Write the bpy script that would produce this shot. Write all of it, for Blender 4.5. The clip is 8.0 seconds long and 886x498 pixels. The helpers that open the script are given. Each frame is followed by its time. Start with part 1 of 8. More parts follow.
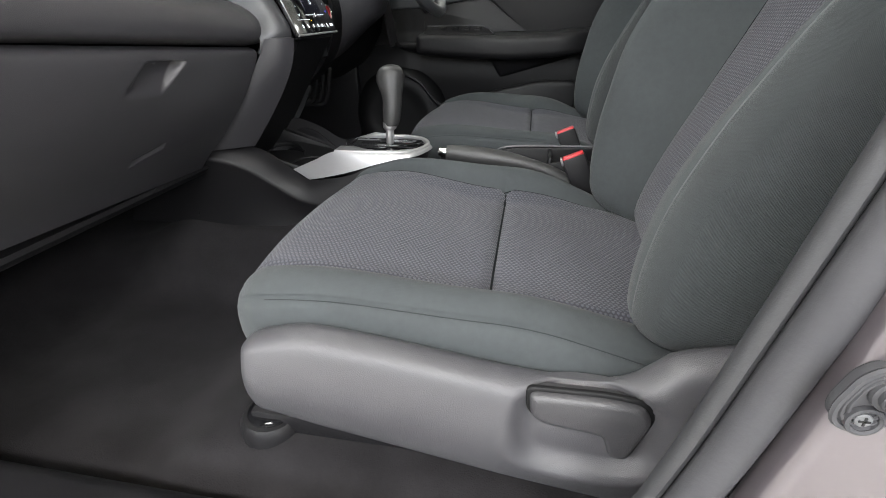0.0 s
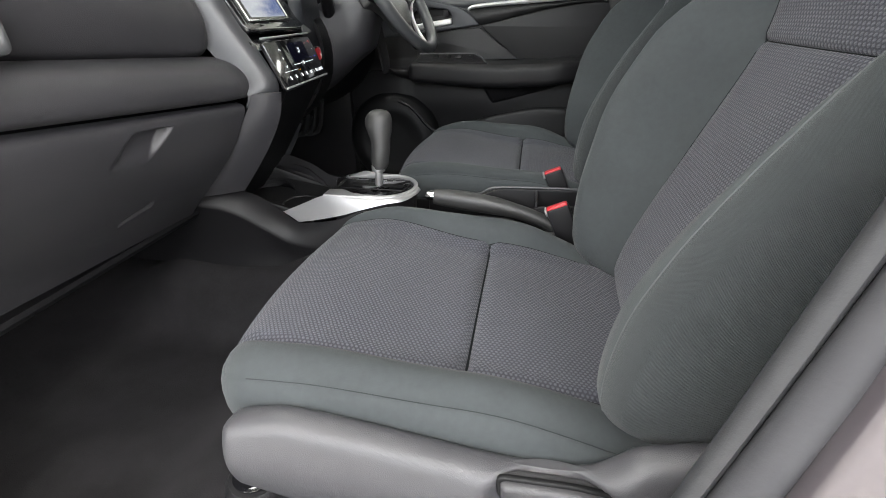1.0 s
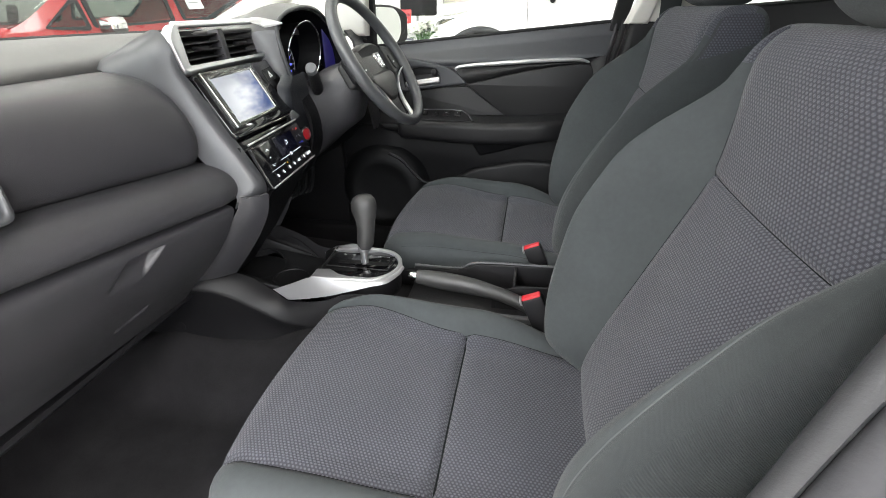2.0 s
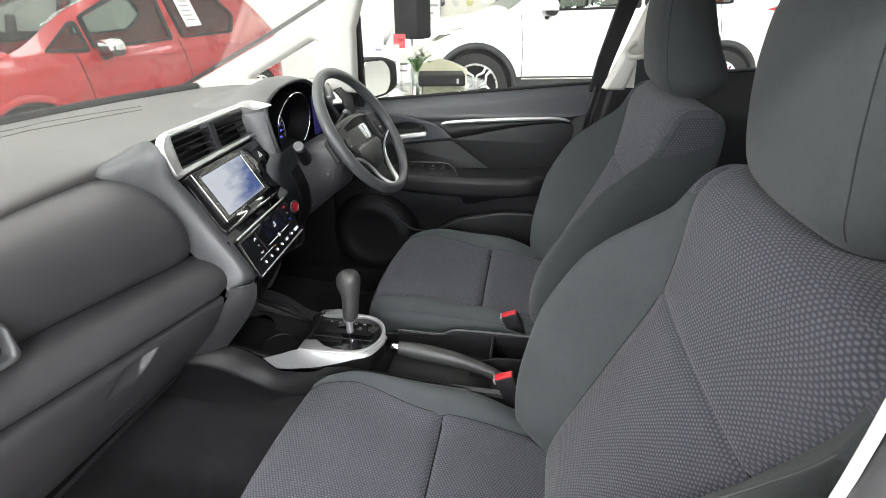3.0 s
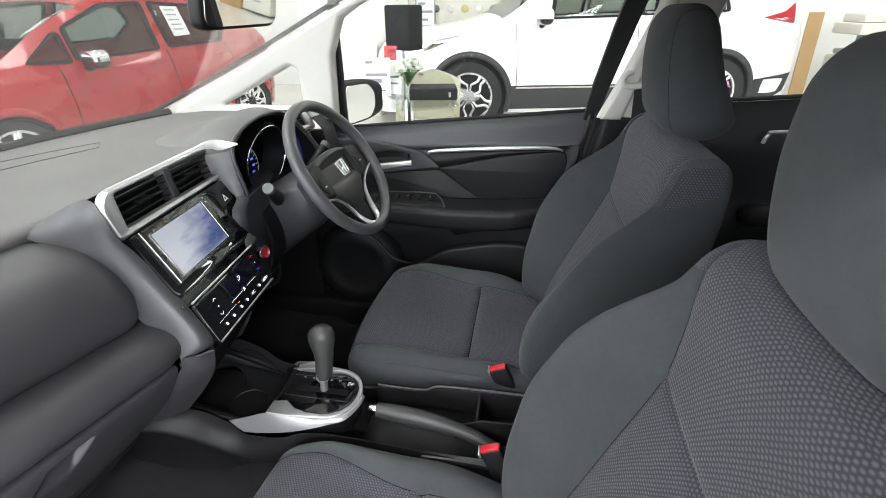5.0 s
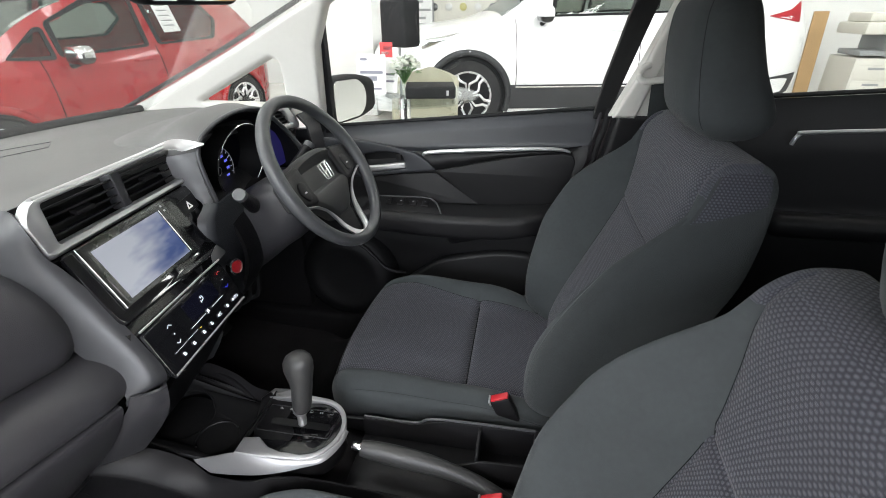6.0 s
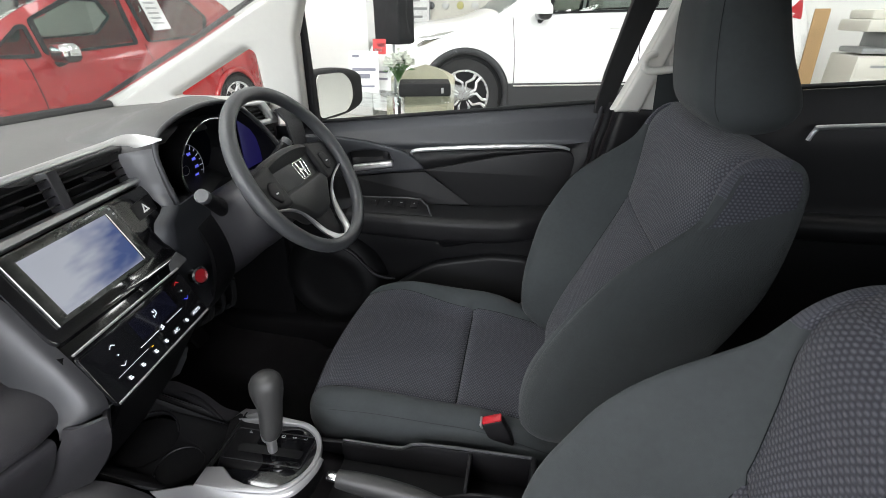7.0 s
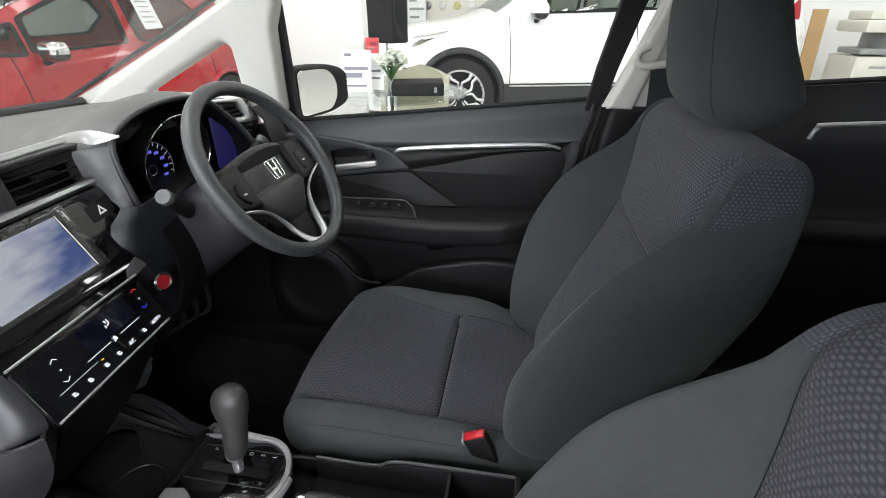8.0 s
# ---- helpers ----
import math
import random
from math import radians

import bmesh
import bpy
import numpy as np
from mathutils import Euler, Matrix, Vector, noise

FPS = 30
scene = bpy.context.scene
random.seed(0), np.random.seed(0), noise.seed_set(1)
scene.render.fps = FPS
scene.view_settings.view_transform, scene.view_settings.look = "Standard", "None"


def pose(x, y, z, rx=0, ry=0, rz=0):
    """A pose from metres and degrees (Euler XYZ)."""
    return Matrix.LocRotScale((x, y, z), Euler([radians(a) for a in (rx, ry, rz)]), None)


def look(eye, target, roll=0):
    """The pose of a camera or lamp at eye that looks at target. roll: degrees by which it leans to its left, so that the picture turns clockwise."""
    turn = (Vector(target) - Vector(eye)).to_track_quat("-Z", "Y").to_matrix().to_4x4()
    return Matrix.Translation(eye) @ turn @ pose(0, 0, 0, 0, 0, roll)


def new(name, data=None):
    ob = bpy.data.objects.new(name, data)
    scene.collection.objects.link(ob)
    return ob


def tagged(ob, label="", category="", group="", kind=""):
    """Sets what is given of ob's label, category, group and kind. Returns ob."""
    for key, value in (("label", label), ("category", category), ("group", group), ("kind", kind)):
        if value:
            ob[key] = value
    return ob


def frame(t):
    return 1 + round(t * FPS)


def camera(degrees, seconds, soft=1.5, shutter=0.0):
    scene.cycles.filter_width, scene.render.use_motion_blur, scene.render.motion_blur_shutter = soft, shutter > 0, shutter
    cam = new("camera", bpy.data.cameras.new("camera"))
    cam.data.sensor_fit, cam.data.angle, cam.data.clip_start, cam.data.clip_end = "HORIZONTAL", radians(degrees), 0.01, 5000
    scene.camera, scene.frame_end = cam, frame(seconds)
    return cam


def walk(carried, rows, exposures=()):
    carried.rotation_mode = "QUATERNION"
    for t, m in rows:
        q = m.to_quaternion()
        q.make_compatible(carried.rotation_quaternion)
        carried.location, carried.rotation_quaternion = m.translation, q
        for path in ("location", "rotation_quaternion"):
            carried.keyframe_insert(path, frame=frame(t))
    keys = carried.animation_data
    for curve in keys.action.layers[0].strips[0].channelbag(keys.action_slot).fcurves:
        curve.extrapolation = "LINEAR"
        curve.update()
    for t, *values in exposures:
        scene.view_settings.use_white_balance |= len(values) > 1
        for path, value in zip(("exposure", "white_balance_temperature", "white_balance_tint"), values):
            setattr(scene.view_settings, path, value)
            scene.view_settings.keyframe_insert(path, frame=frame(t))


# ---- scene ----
cam = camera(87.0, 8.0, 0.8)
# seconds, eye, target, roll: x to the car's rear, y to its driver's side, z up from the showroom floor
PATH = [
    (0, (0.003, -0.957, 0.797), (-0.316, 0.799, -0.104), -0.3),
    (0.5, (0.011, -0.949, 0.82), (-0.309, 0.805, -0.086), -0.2),
    (1, (0.024, -0.922, 0.888), (-0.295, 0.829, -0.025), -0.2),
    (1.5, (0.041, -0.899, 0.968), (-0.283, 0.851, 0.056), -0.4),
    (3, (0.097, -0.842, 1.241), (-0.222, 0.903, 0.319), -0.3),
    (3.5, (0.121, -0.832, 1.296), (-0.194, 0.918, 0.379), -0.3),
    (4, (0.142, -0.823, 1.318), (-0.173, 0.927, 0.403), -0.4),
    (5.5, (0.094, -0.641, 1.278), (-0.21, 1.112, 0.364), -0.2),
    (6, (0.093, -0.588, 1.264), (-0.208, 1.165, 0.351), -0.1),
    (6.5, (0.093, -0.541, 1.247), (-0.206, 1.214, 0.336), -0.2),
    (7, (0.102, -0.5, 1.232), (-0.195, 1.256, 0.321), -0.2),
    (7.5, (0.117, -0.465, 1.216), (-0.177, 1.293, 0.309), -0.1),
    (8, (0.127, -0.446, 1.213), (-0.165, 1.313, 0.307), -0.1),
]
walk(cam, [(t, look(eye, target, roll)) for t, eye, target, roll in PATH],
     [(0, 0.20, 6500, 11), (1.0, 0.27, 6500, 11), (1.5, 0.36, 6500, 11), (3, 0.42, 6450, 11), (4, 0.36, 6400, 11), (5.5, 0.08, 6300, 12), (7.5, -0.10, 6300, 13), (8, -0.10, 6300, 13)])
GROUND = 0.04          # showroom floor
# ---- world and light ----
world = bpy.data.worlds.new("showroom_world")
scene.world = world
world.use_nodes = True
wn = world.node_tree
sky = wn.nodes.new("ShaderNodeTexSky")
sky.sky_type, sky.sun_disc = "NISHITA", False
sky.sun_elevation, sky.sun_rotation = radians(50), radians(200)
wn.nodes["Background"].inputs[1].default_value = 0.08
wn.links.new(sky.outputs[0], wn.nodes["Background"].inputs[0])


def area_lamp(name, at, target, sx, sy, watts, colour=(1, 1, 1)):
    data = bpy.data.lights.new(name, "AREA")
    data.shape, data.size, data.size_y, data.energy, data.color = "RECTANGLE", sx, sy, watts, colour
    ob = new(name, data)
    ob.matrix_world = look(at, target)
    return ob


# daylight through an assumed glass shop front behind the camera
area_lamp("shop_front_daylight", (0.5, -5.9, 2.55), (0.5, 0, 1.2), 11.0, 1.5, 560, (0.95, 0.98, 1.0))
# added fill beside the car's nose, no window known there
area_lamp("added_side_fill", (-7.9, -1.5, 1.8), (0, -1.5, 1.2), 5.0, 2.6, 200, (0.95, 0.98, 1.0))
# rows of ceiling panels
for lx in (-4.5, -1.5, 1.5, 4.5):
    for ly, watts in ((-3.2, 150), (0.2, 40), (3.4, 32), (6.4, 34)):
        area_lamp("ceiling_panel_light", (lx, ly, 3.30), (lx, ly, 0), 1.2, 0.6, watts, (1.0, 0.98, 0.95))
# ---- materials ----
def node(nt, kind, **sets):
    n = nt.nodes.new(kind)
    for k, v in sets.items():
        n.inputs[k].default_value = v
    return n


def surface(name, base, rough=0.5, metal=0.0, var=0.12, var_scale=6.0, bump=0.0, bump_scale=900.0, coat=0.0, sheen=0.0, spec=0.5,
            grain="noise", rough_var=0.08, trans=0.0):
    """A principled surface: colour varied at two scales, roughness varied, fine relief."""
    m = bpy.data.materials.new(name)
    m.use_nodes = True
    nt = m.node_tree
    b = nt.nodes["Principled BSDF"]
    b.inputs["Metallic"].default_value = metal
    b.inputs["Coat Weight"].default_value = coat
    b.inputs["Coat Roughness"].default_value = 0.04
    b.inputs["Sheen Weight"].default_value = sheen
    b.inputs["Sheen Roughness"].default_value = 0.45
    b.inputs["Specular IOR Level"].default_value = spec
    b.inputs["Transmission Weight"].default_value = trans
    co = nt.nodes.new("ShaderNodeTexCoord")
    big = node(nt, "ShaderNodeTexNoise", Scale=var_scale, Detail=4.0, Roughness=0.6)
    fine = node(nt, "ShaderNodeTexNoise", Scale=var_scale * 14, Detail=3.0)
    nt.links.new(co.outputs["Object"], big.inputs["Vector"])
    nt.links.new(co.outputs["Object"], fine.inputs["Vector"])
    mixf = nt.nodes.new("ShaderNodeMath")
    mixf.operation = "MULTIPLY_ADD"
    mixf.inputs[1].default_value = 0.4
    nt.links.new(fine.outputs["Fac"], mixf.inputs[0])
    nt.links.new(big.outputs["Fac"], mixf.inputs[2])
    ramp = nt.nodes.new("ShaderNodeValToRGB")
    ramp.color_ramp.elements[0].position, ramp.color_ramp.elements[1].position = 0.35, 1.05
    ramp.color_ramp.elements[0].color = (*[c * (1 - var) for c in base], 1)
    ramp.color_ramp.elements[1].color = (*[min(1, c * (1 + var)) for c in base], 1)
    nt.links.new(mixf.outputs[0], ramp.inputs[0])
    nt.links.new(ramp.outputs[0], b.inputs["Base Color"])
    rr = node(nt, "ShaderNodeMapRange")
    rr.inputs["To Min"].default_value, rr.inputs["To Max"].default_value = max(0.0, rough - rough_var), min(1, rough + rough_var)
    nt.links.new(big.outputs["Fac"], rr.inputs["Value"])
    nt.links.new(rr.outputs[0], b.inputs["Roughness"])
    if bump:
        if grain == "cells":
            g = node(nt, "ShaderNodeTexVoronoi", Scale=bump_scale)
            out = g.outputs["Distance"]
        else:
            g = node(nt, "ShaderNodeTexNoise", Scale=bump_scale, Detail=2.0)
            out = g.outputs["Fac"]
        nt.links.new(co.outputs["Object"], g.inputs["Vector"])
        bp = node(nt, "ShaderNodeBump", Strength=bump, Distance=0.0006)
        nt.links.new(out, bp.inputs["Height"])
        nt.links.new(bp.outputs[0], b.inputs["Normal"])
    return m


def honeycomb_cloth(name, dark, light, width=0.0115, row=0.0075):
    """Knitted seat cloth with a raised honeycomb in staggered rows; the coordinates are metres on the cloth."""
    m = surface(name, dark, 0.85, sheen=0.10, spec=0.2)
    nt = m.node_tree
    b = nt.nodes["Principled BSDF"]
    uv = nt.nodes.new("ShaderNodeUVMap")
    br = nt.nodes.new("ShaderNodeTexBrick")
    br.offset = 0.5
    for k, v in (("Scale", 1.0), ("Brick Width", width), ("Row Height", row), ("Mortar Size", row * 0.46), ("Mortar Smooth", 0.8), ("Bias", 0.0)):
        br.inputs[k].default_value = v
    nz = node(nt, "ShaderNodeTexNoise", Scale=30.0, Detail=3.0)
    nt.links.new(uv.outputs[0], nz.inputs["Vector"])
    warp = nt.nodes.new("ShaderNodeVectorMath")
    warp.operation = "MULTIPLY_ADD"
    warp.inputs[1].default_value = (0.0025, 0.0025, 0)
    nt.links.new(nz.outputs["Color"], warp.inputs[0])
    nt.links.new(uv.outputs[0], warp.inputs[2])
    # the rows' borders run in zigzag, so that the cells are hexagons
    sp = nt.nodes.new("ShaderNodeSeparateXYZ")
    nt.links.new(warp.outputs[0], sp.inputs[0])

    def wave(out, k):
        a, c = nt.nodes.new("ShaderNodeMath"), nt.nodes.new("ShaderNodeMath")
        a.operation, c.operation = "MULTIPLY", "COSINE"
        a.inputs[1].default_value = k
        nt.links.new(out, a.inputs[0])
        nt.links.new(a.outputs[0], c.inputs[0])
        return c.outputs[0]
    pr, ad = nt.nodes.new("ShaderNodeMath"), nt.nodes.new("ShaderNodeMath")
    pr.operation, ad.operation = "MULTIPLY", "MULTIPLY_ADD"
    nt.links.new(wave(sp.outputs[0], 2 * math.pi / width), pr.inputs[0])
    nt.links.new(wave(sp.outputs[1], math.pi / row), pr.inputs[1])
    nt.links.new(pr.outputs[0], ad.inputs[0])
    ad.inputs[1].default_value = 0.16 * row
    nt.links.new(sp.outputs[1], ad.inputs[2])
    cb = nt.nodes.new("ShaderNodeCombineXYZ")
    nt.links.new(sp.outputs[0], cb.inputs[0])
    nt.links.new(ad.outputs[0], cb.inputs[1])
    nt.links.new(cb.outputs[0], br.inputs["Vector"])
    # each raised cell shows the pale yarn as a few dots
    yarn = []
    for way in ("X", "Y"):
        th = node(nt, "ShaderNodeTexWave", Scale=285.0, Distortion=1.0, Detail=1.0)
        th.wave_type, th.bands_direction = "BANDS", way
        nt.links.new(uv.outputs[0], th.inputs["Vector"])
        yarn.append(th.outputs["Fac"])
    dots, level, inv, pip = (nt.nodes.new("ShaderNodeMath") for _ in range(4))
    dots.operation, level.operation, inv.operation, pip.operation = "MULTIPLY", "MULTIPLY_ADD", "SUBTRACT", "MULTIPLY"
    nt.links.new(yarn[0], dots.inputs[0])
    nt.links.new(yarn[1], dots.inputs[1])
    nt.links.new(dots.outputs[0], level.inputs[0])
    level.inputs[1].default_value, level.inputs[2].default_value = 0.75, 0.22
    inv.inputs[0].default_value = 1.0
    nt.links.new(br.outputs["Fac"], inv.inputs[1])
    nt.links.new(inv.outputs[0], pip.inputs[0])
    nt.links.new(level.outputs[0], pip.inputs[1])
    mx = nt.nodes.new("ShaderNodeMix")
    mx.data_type = "RGBA"
    mx.inputs[6].default_value, mx.inputs[7].default_value = (*dark, 1), (*light, 1)
    nt.links.new(pip.outputs[0], mx.inputs[0])
    nt.links.new(mx.outputs[2], b.inputs["Base Color"])
    bp = node(nt, "ShaderNodeBump", Strength=0.5, Distance=0.0016)
    nt.links.new(inv.outputs[0], bp.inputs["Height"])
    bp2 = node(nt, "ShaderNodeBump", Strength=0.25, Distance=0.0006)
    nt.links.new(dots.outputs[0], bp2.inputs["Height"])
    nt.links.new(bp.outputs[0], bp2.inputs["Normal"])
    nt.links.new(bp2.outputs[0], b.inputs["Normal"])
    return m


def ribbed_cloth(name, base, pitch=0.0028, strength=0.35):
    """Plain woven seat cloth with fine ribs along one way of the cloth."""
    m = surface(name, base, 0.88, sheen=0.08, spec=0.15, var=0.16, var_scale=9.0)
    nt = m.node_tree
    b = nt.nodes["Principled BSDF"]
    uv = nt.nodes.new("ShaderNodeUVMap")
    wv = node(nt, "ShaderNodeTexWave", Scale=0.314 / pitch, Distortion=0.6, Detail=1.0)
    wv.wave_type, wv.bands_direction = "BANDS", "X"
    nt.links.new(uv.outputs[0], wv.inputs["Vector"])
    nz = node(nt, "ShaderNodeTexNoise", Scale=1500.0, Detail=1.0)
    nt.links.new(uv.outputs[0], nz.inputs["Vector"])
    bp = node(nt, "ShaderNodeBump", Strength=strength, Distance=0.0008)
    nt.links.new(wv.outputs["Fac"], bp.inputs["Height"])
    if strength > 0.3:
        # the colour is darker in the grooves between the ribs
        mx = nt.nodes.new("ShaderNodeMix")
        mx.data_type, mx.blend_type = "RGBA", "MULTIPLY"
        mx.inputs[0].default_value = 0.32
        old = b.inputs["Base Color"].links[0].from_socket
        nt.links.new(old, mx.inputs[6])
        nt.links.new(wv.outputs["Color"], mx.inputs[7])
        nt.links.new(mx.outputs[2], b.inputs["Base Color"])
    bp2 = node(nt, "ShaderNodeBump", Strength=0.3, Distance=0.0006)
    nt.links.new(nz.outputs["Fac"], bp2.inputs["Height"])
    nt.links.new(bp.outputs[0], bp2.inputs["Normal"])
    nt.links.new(bp2.outputs[0], b.inputs["Normal"])
    return m


def glowing(name, colour, strength):
    m = bpy.data.materials.new(name)
    m.use_nodes = True
    b = m.node_tree.nodes["Principled BSDF"]
    b.inputs["Base Color"].default_value = (0.02, 0.02, 0.02, 1)
    b.inputs["Emission Color"].default_value = (*colour, 1)
    b.inputs["Emission Strength"].default_value = strength
    return m


def clear_glass(name, tint=(1, 1, 1), rough=0.0):
    """Thin sheet glass: light goes straight through it, and it mirrors by its angle."""
    m = bpy.data.materials.new(name)
    m.use_nodes = True
    nt = m.node_tree
    nt.nodes.remove(nt.nodes["Principled BSDF"])
    tr = nt.nodes.new("ShaderNodeBsdfTransparent")
    tr.inputs[0].default_value = (*tint, 1)
    gl = nt.nodes.new("ShaderNodeBsdfGlossy")
    gl.inputs["Roughness"].default_value = rough
    lw = nt.nodes.new("ShaderNodeLayerWeight")
    lw.inputs[0].default_value = 0.5
    pw = nt.nodes.new("ShaderNodeMath")
    pw.operation, pw.inputs[1].default_value = "POWER", 5.0
    fr = nt.nodes.new("ShaderNodeMath")
    fr.operation, fr.inputs[1].default_value, fr.inputs[2].default_value = "MULTIPLY_ADD", 0.55, 0.035
    nt.links.new(lw.outputs["Facing"], pw.inputs[0])
    nt.links.new(pw.outputs[0], fr.inputs[0])
    mx = nt.nodes.new("ShaderNodeMixShader")
    nt.links.new(fr.outputs[0], mx.inputs[0])
    nt.links.new(tr.outputs[0], mx.inputs[1])
    nt.links.new(gl.outputs[0], mx.inputs[2])
    nt.links.new(mx.outputs[0], nt.nodes["Material Output"].inputs[0])
    return m


CLOTH = ribbed_cloth("charcoal_ribbed_cloth", (0.046, 0.0515, 0.0535), 0.0009, 0.5)
CLOTH_SMOOTH = ribbed_cloth("charcoal_smooth_cloth", (0.046, 0.0515, 0.054), 0.0010, 0.15)
HONEY = honeycomb_cloth("honeycomb_seat_cloth", (0.040, 0.041, 0.051), (0.158, 0.162, 0.186), 0.0056, 0.0042)
HONEY_FINE = honeycomb_cloth("fine_honeycomb_cloth", (0.032, 0.033, 0.041), (0.125, 0.130, 0.155), 0.0056, 0.0042)
SEAT_DARK = surface("dark_seat_cloth", (0.035, 0.036, 0.038), 0.9, var=0.15, spec=0.2)
GREEN_MARK = surface("green_paint_mark", (0.02, 0.30, 0.20), 0.5)
THREAD = surface("dark_thread", (0.009, 0.010, 0.011), 0.9, spec=0.1)
SEAM = surface("charcoal_thread", (0.026, 0.029, 0.030), 0.9, spec=0.1)
PIPING = surface("pale_thread", (0.062, 0.068, 0.070), 0.8)
BLACK_PLASTIC = surface("black_grained_plastic", (0.0088, 0.0085, 0.0095), 0.46, spec=0.28, bump=0.25, bump_scale=1400, grain="cells")
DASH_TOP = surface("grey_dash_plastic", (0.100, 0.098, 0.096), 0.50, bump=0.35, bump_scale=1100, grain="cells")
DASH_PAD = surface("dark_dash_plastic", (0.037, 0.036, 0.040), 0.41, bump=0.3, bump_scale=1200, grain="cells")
GREY_TRIM = surface("gunmetal_trim", (0.052, 0.053, 0.057), 0.40, metal=0.12, bump=0.08, bump_scale=1500)
# gunmetal trim paled: the light on the hood's side is in its colour
HOOD_TRIM = surface("lit_grey_trim", (0.15, 0.151, 0.158), 0.42, bump=0.08, bump_scale=1500)
SEAT_PLASTIC = surface("satin_seat_plastic", (0.056, 0.055, 0.060), 0.36, bump=0.35, bump_scale=1300, grain="cells")
DOOR_TOP = surface("door_upper_plastic", (0.031, 0.033, 0.038), 0.42, bump=0.3, bump_scale=1100, grain="cells")
DOOR_CLOTH = surface("door_vinyl", (0.0105, 0.0103, 0.0112), 0.5, spec=0.3, bump=0.3, bump_scale=900)
SILVER = surface("satin_silver", (0.62, 0.62, 0.63), 0.32, metal=0.75, var=0.04, bump=0.04, bump_scale=600)
SATIN = surface("brushed_satin_silver", (0.40, 0.40, 0.41), 0.36, metal=0.65, var=0.05, bump=0.05, bump_scale=700)
CHROME = surface("chrome", (0.8, 0.8, 0.8), 0.12, metal=1.0, var=0.03, rough_var=0.04)
GLOSS_BLACK = surface("gloss_black", (0.006, 0.006, 0.007), 0.08, coat=0.6, var=0.02, rough_var=0.03)
CARPET = surface("dark_carpet", (0.0160, 0.0152, 0.0164), 0.95, var=0.35, var_scale=18, bump=0.9, bump_scale=500, sheen=0.03, spec=0.1)
RUBBER = surface("black_rubber", (0.018, 0.018, 0.019), 0.75, bump=0.25, bump_scale=400, spec=0.2)
SEAL = surface("grey_rubber_seal", (0.045, 0.045, 0.049), 0.65, bump=0.25, bump_scale=300, spec=0.25)
FLANGE = surface("dark_trim_lip", (0.035, 0.0355, 0.038), 0.50, bump=0.25, bump_scale=500, spec=0.3)
BODY_PAINT = surface("violet_grey_car_paint", (0.115, 0.101, 0.110), 0.32, metal=0.55, coat=0.5, var=0.06, var_scale=20)
PILLAR_TRIM = surface("warm_white_pillar_trim", (0.66, 0.645, 0.61), 0.6, var=0.04, bump=0.15, bump_scale=1000)
ROOF_CLOTH = surface("grey_roof_lining", (0.38, 0.37, 0.35), 0.9, var=0.05, bump=0.3, bump_scale=600)
LEVER = surface("dark_lever_plastic", (0.044, 0.043, 0.046), 0.40, bump=0.4, bump_scale=900, grain="cells")
LEATHER = surface("wheel_leather_plastic", (0.060, 0.062, 0.066), 0.36, bump=0.35, bump_scale=700, grain="cells")
BLACK_HUB = surface("hub_cover_plastic", (0.030, 0.030, 0.030), 0.42, bump=0.35, bump_scale=700, grain="cells")
RED_BUTTON = surface("red_button", (0.42, 0.012, 0.02), 0.35, var=0.05)
RED_PAINT = surface("red_car_paint", (0.36, 0.010, 0.013), 0.28, coat=0.7, var=0.05, var_scale=3)
WHITE_PAINT = surface("white_car_paint", (0.82, 0.82, 0.81), 0.3, coat=0.8, var=0.02, var_scale=3)
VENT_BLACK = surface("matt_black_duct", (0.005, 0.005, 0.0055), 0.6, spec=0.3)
STALK_GREY = surface("grey_stalk_plastic", (0.10, 0.103, 0.108), 0.45, bump=0.2, bump_scale=900)
TYRE = surface("tyre_rubber", (0.022, 0.022, 0.023), 0.75, bump=0.3, bump_scale=120)
ALLOY = surface("machined_alloy", (0.72, 0.72, 0.73), 0.28, metal=0.9, var=0.04)
DARK_ALLOY = surface("dark_alloy", (0.02, 0.02, 0.022), 0.4, metal=0.3)
CLADDING = surface("grey_cladding", (0.036, 0.037, 0.040), 0.6, bump=0.2, bump_scale=500)
CAR_WINDOW = clear_glass("tinted_car_glass", (0.74, 0.78, 0.76))
GLASS = clear_glass("sheet_glass", (0.96, 0.98, 0.97))
TABLE_GLASS = clear_glass("table_glass", (0.95, 0.975, 0.97))
# dark tint added to unseen rear panes to keep light out of the cabin
LIGHT_CUT = clear_glass("light_cut_glass", (0.30, 0.31, 0.31))
MIRROR = surface("mirror_glass", (0.85, 0.86, 0.86), 0.02, metal=1.0, var=0.01, rough_var=0.01)
WALL = surface("white_wall_paint", (0.80, 0.80, 0.775), 0.8, var=0.03, var_scale=1.5, bump=0.1, bump_scale=200)
CEILING = surface("ceiling_board", (0.80, 0.80, 0.78), 0.9, var=0.03, bump=0.2, bump_scale=90)
TILE = surface("polished_floor_tile", (0.60, 0.585, 0.54), 0.18, var=0.06, var_scale=2.0, coat=0.2)
GROUT = surface("tile_grout", (0.33, 0.32, 0.30), 0.8)
PAPER = surface("white_paper", (0.80, 0.80, 0.79), 0.7, var=0.03)
CARD = surface("cardboard", (0.42, 0.27, 0.13), 0.85, var=0.12)
OFFICE_PLASTIC = surface("ivory_office_plastic", (0.66, 0.64, 0.57), 0.5, var=0.04)
OFFICE_GREY = surface("grey_office_plastic", (0.30, 0.31, 0.31), 0.5, var=0.05)
